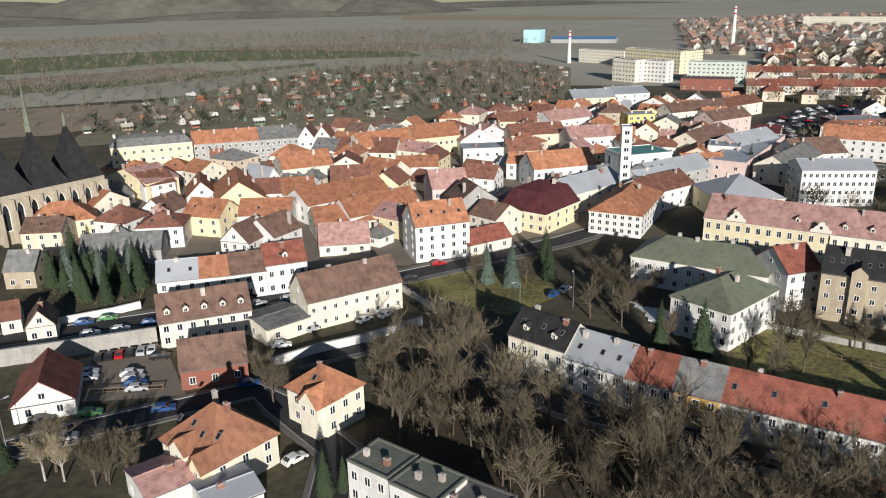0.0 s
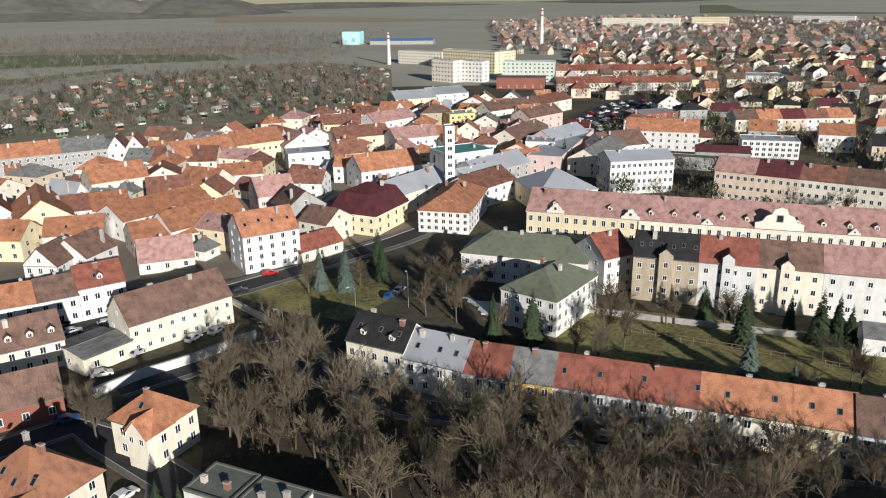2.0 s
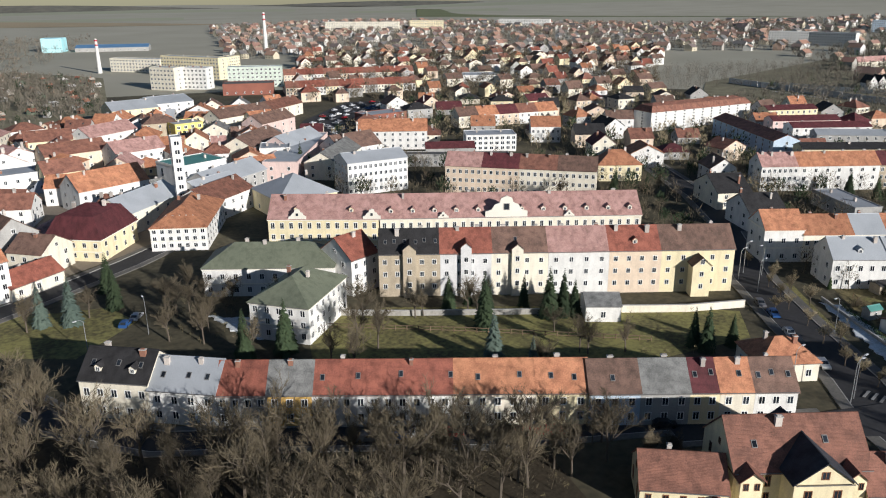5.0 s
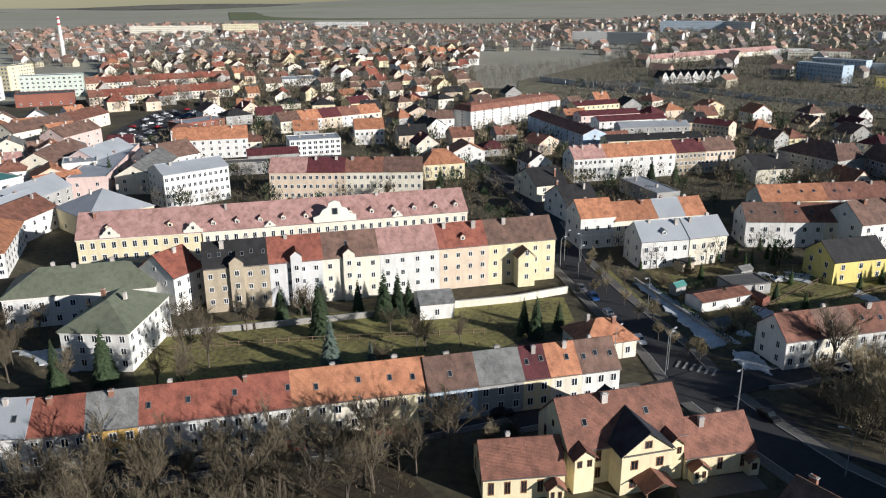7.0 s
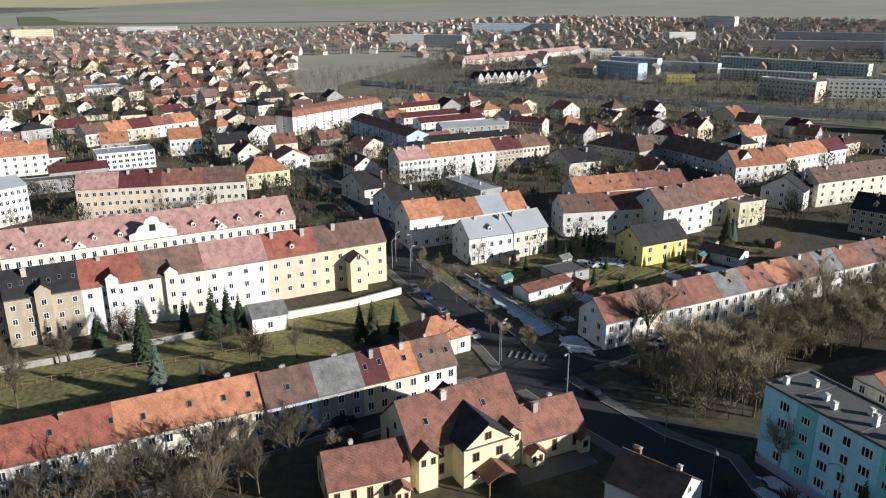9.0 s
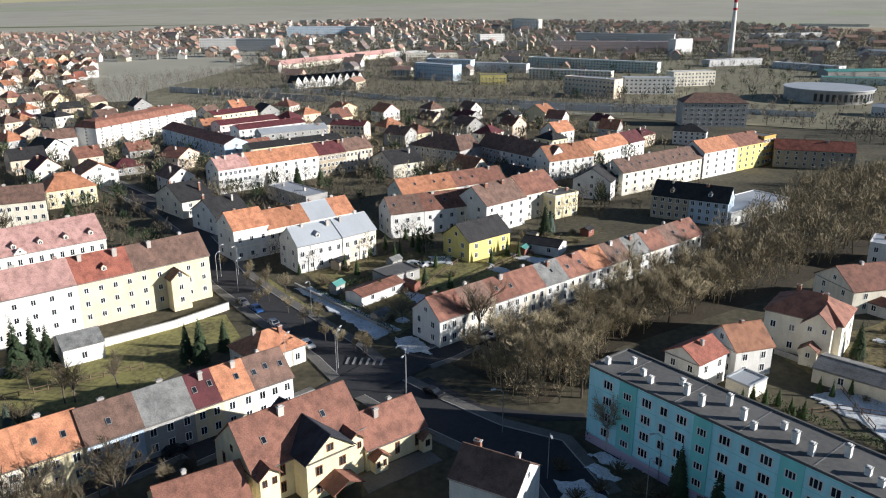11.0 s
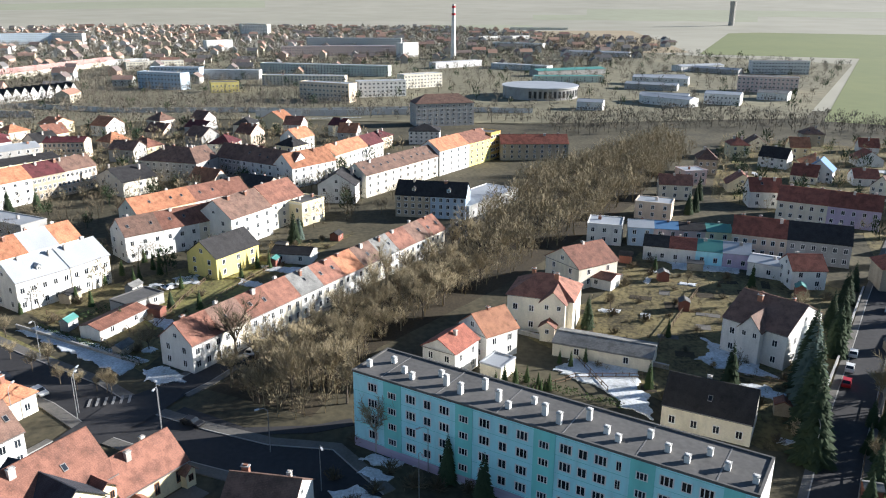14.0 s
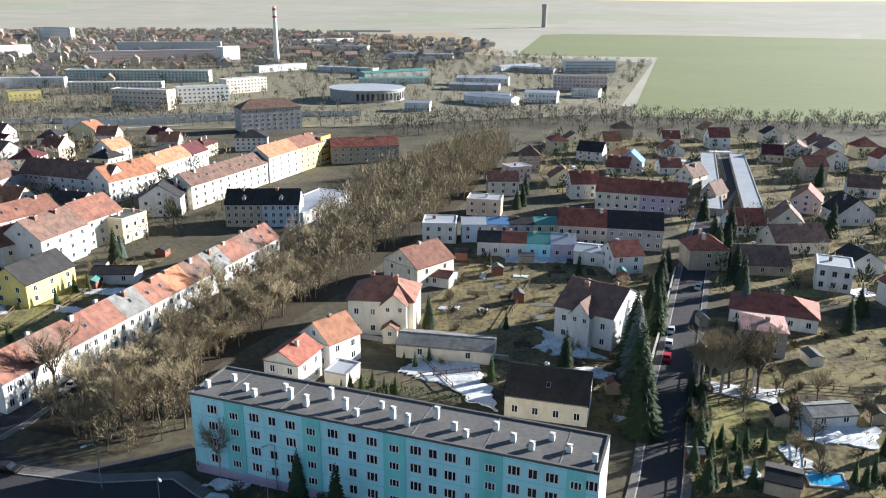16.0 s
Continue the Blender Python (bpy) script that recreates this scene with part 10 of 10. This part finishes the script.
for px, py in [(131.8, -83.5), (136.4, -88.9), (127.4, -85.2), (129.5, -89.0), (130.7, -92.7), (125.6, -90.7)]:
    plant(BIRCH, px, py, random.Random(px).uniform(0.95, 1.2), 'slender pale birch by the street', 'birches')
for px, py in [(117.6, -71.9), (109.5, -68.6), (103.5, -64.3), (98.2, -64.8), (126.3, -77.5), (148.4, -102.0), (153.2, -141.7)]:
    plant(SPRUCE, px, py, random.Random(px).uniform(0.3, 0.55), 'dark evergreen in a garden hedge', 'hedge evergreens')
for px, py in [(124.9, -78.6), (120.1, -76.7), (115.5, -74.6), (112.4, -71.0), (106.4, -69.5), (108.6, -72.7), (107.2, -74.6), (106.0, -75.8), (100.2, -64.4), (101.1, -68.7), (100.3, -70.7), (96.8, -70.8), (96.6, -66.5), (105.3, -79.0), (93.9, -91.1), (92.7, -88.4), (94.4, -87.9)]:
    plant(THUJA, px, py, random.Random(px).uniform(0.55, 0.95), 'bushy dark green thuja in a garden', 'garden thujas')
for px, py in [(122.5, -93.9), (124.2, -96.8), (104.9, -88.6), (138.8, -90.8)]:
    plant(TREES, px, py, random.Random(px).uniform(0.4, 0.62), 'crooked bare fruit tree in a garden', 'garden trees')
for px, py in [(-60.3, 103.7)]:
    plant(BIRCH, px, py, random.Random(px).uniform(0.9, 1.0), 'slender pale birch by the street', 'birches')
for px, py in [(-52.7, 102.6), (-49.5, 103.6), (-54.8, 102.4)]:
    plant(TREES, px, py, random.Random(px).uniform(0.6, 0.85), 'bushy bare tree with yellowish twigs', 'garden trees')
for px, py in [(-71.8, 107.4), (-48.2, 137.6), (-18.7, 99.4), (-15.8, 99.9)]:
    plant(SPRUCE, px, py, random.Random(px).uniform(0.5, 0.7), 'dark green spruce beside the street', 'street spruces')
for px, py in [(-90.1, 190.6), (-84.5, 196.7), (-97.9, 189.0)]:
    plant(BLUESPRUCE, px, py, random.Random(px).uniform(0.9, 1.2), 'blue green spruce in the walled garden', 'garden trees')
for px, py in [(-34.7, 132.0), (21.2, 186.2), (41.9, 177.2), (42.2, 163.2), (8.0, 185.0), (46.2, 145.3), (74.0, 149.5)]:
    plant(TREES, px, py, random.Random(px).uniform(0.8, 1.1), 'bare tree with a wide crown', 'street trees')
for px, py in [(17.9, 190.6), (28.3, 201.1), (44.5, 145.4), (52.8, 143.7)]:
    plant(SPRUCE, px, py, random.Random(px).uniform(0.75, 1.1), 'dark green spruce in the town park', 'park spruces')
for px, py in [(109.4, 134.9), (101.4, 138.5), (99.5, 144.0), (94.0, 144.1), (118.1, 130.8)]:
    plant(SPRUCE, px, py, random.Random(px).uniform(0.5, 0.95), 'dark green spruce behind the terrace', 'garden spruces')
for px, py in [(79.8, 165.2), (91.9, 169.8), (106.5, 120.4), (104.0, 109.4), (91.4, 106.7), (88.3, 70.6), (82.2, 82.5), (84.9, 72.7)]:
    plant(TREES, px, py, random.Random(px).uniform(0.55, 0.85), 'bare tree behind the terrace', 'yard trees')
for px, py in [(219.8, 85.1), (219.4, 80.6), (173.3, 74.3), (180.8, 101.4), (216.9, 60.5), (214.4, 51.1), (213.9, 47.6), (197.7, 67.7), (183.6, 58.9)]:
    plant(THUJA, px, py, random.Random(px).uniform(0.55, 1.0), 'narrow green thuja in a garden', 'garden thujas')
for px, py in [(173.3, 112.6), (172.0, 106.2), (167.1, 97.9), (151.5, 81.0), (140.5, 64.8), (156.2, 99.8)]:
    plant(SUNLIT_TREES, px, py, random.Random(px).uniform(0.45, 0.65), 'small bare street tree on the verge', 'street trees')
for px, py in [(119.2, 11.3)]:
    plant(BIRCH, px, py, random.Random(px).uniform(1.15, 1.25), 'slender leafless larch by the block of flats', 'birches')
for px, py in [(111.7, -0.3), (108.5, -6.3)]:
    plant(SPRUCE, px, py, random.Random(px).uniform(0.55, 0.7), 'dark narrow spruce below the block of flats', 'block spruces')

HEDGES = [[(96.2, -60.6), (121.0, -76.5), (136.0, -87.0)], [(104.0, -70.5), (107.0, -81.0)], [(152.0, 62.5), (171.5, 92.5)], [(60.5, 131.5), (72.0, 124.0), (98.0, 107.5)], [(146.0, -14.0), (133.0, -34.0)], [(176.0, 86.0), (206.0, 66.0)]]
for pts_ in HEDGES:
    rng = random.Random(int(pts_[0][0]))
    bm = bmesh.new()
    for (ax_, ay_), (bx_, by_) in zip(pts_, pts_[1:]):
        n_ = int(math.hypot(bx_ - ax_, by_ - ay_) * 26)
        for k_ in range(n_):
            f_ = rng.random()
            c_ = Vector((ax_ + (bx_ - ax_) * f_ + rng.gauss(0, 0.32), ay_ + (by_ - ay_) * f_ + rng.gauss(0, 0.32), rng.uniform(0.0, 1.45) + 0.2 * math.sin(f_ * 23)))
            d_ = Vector((rng.gauss(0, 1), rng.gauss(0, 1), rng.uniform(0.2, 1.2))).normalized() * rng.uniform(0.2, 0.42)
            e_ = d_.orthogonal().normalized() * 0.14
            bm.faces.new([bm.verts.new(p_) for p_ in (c_ - e_, c_ + e_, c_ + d_)])
    tagged(new("hedge", mesh_of("hedge", bm, M_HEDGE)), "dark green clipped hedge along a garden", "hedge", "garden hedges")

# ---- zebra crossing at the junction ----
for k in range(6):
    u = k / 5
    bm = bmesh.new()
    zx, zy = ZEBRA[0][0] + (ZEBRA[1][0] - ZEBRA[0][0]) * u, ZEBRA[0][1] + (ZEBRA[1][1] - ZEBRA[0][1]) * u
    bm_box(bm, -1.6, -0.25, 0, 1.6, 0.25, 0.012)
    ob = new("zebra_stripe", mesh_of("zebra_stripe", bm, M_PAINT))
    ob.matrix_basis = pose(zx, zy, 0.222, 0, 0, ZEBRA[2])
    tagged(ob, "worn white crossing stripe on asphalt", "road marking", "", "structure")

for px, py in scatter(FIRS, 4.6, 121):
    if free(px, py, 1.5):
        plant(SPRUCE, px, py, random.Random(px).uniform(0.55, 1.05), "dark green fir in the walled garden", "garden trees")
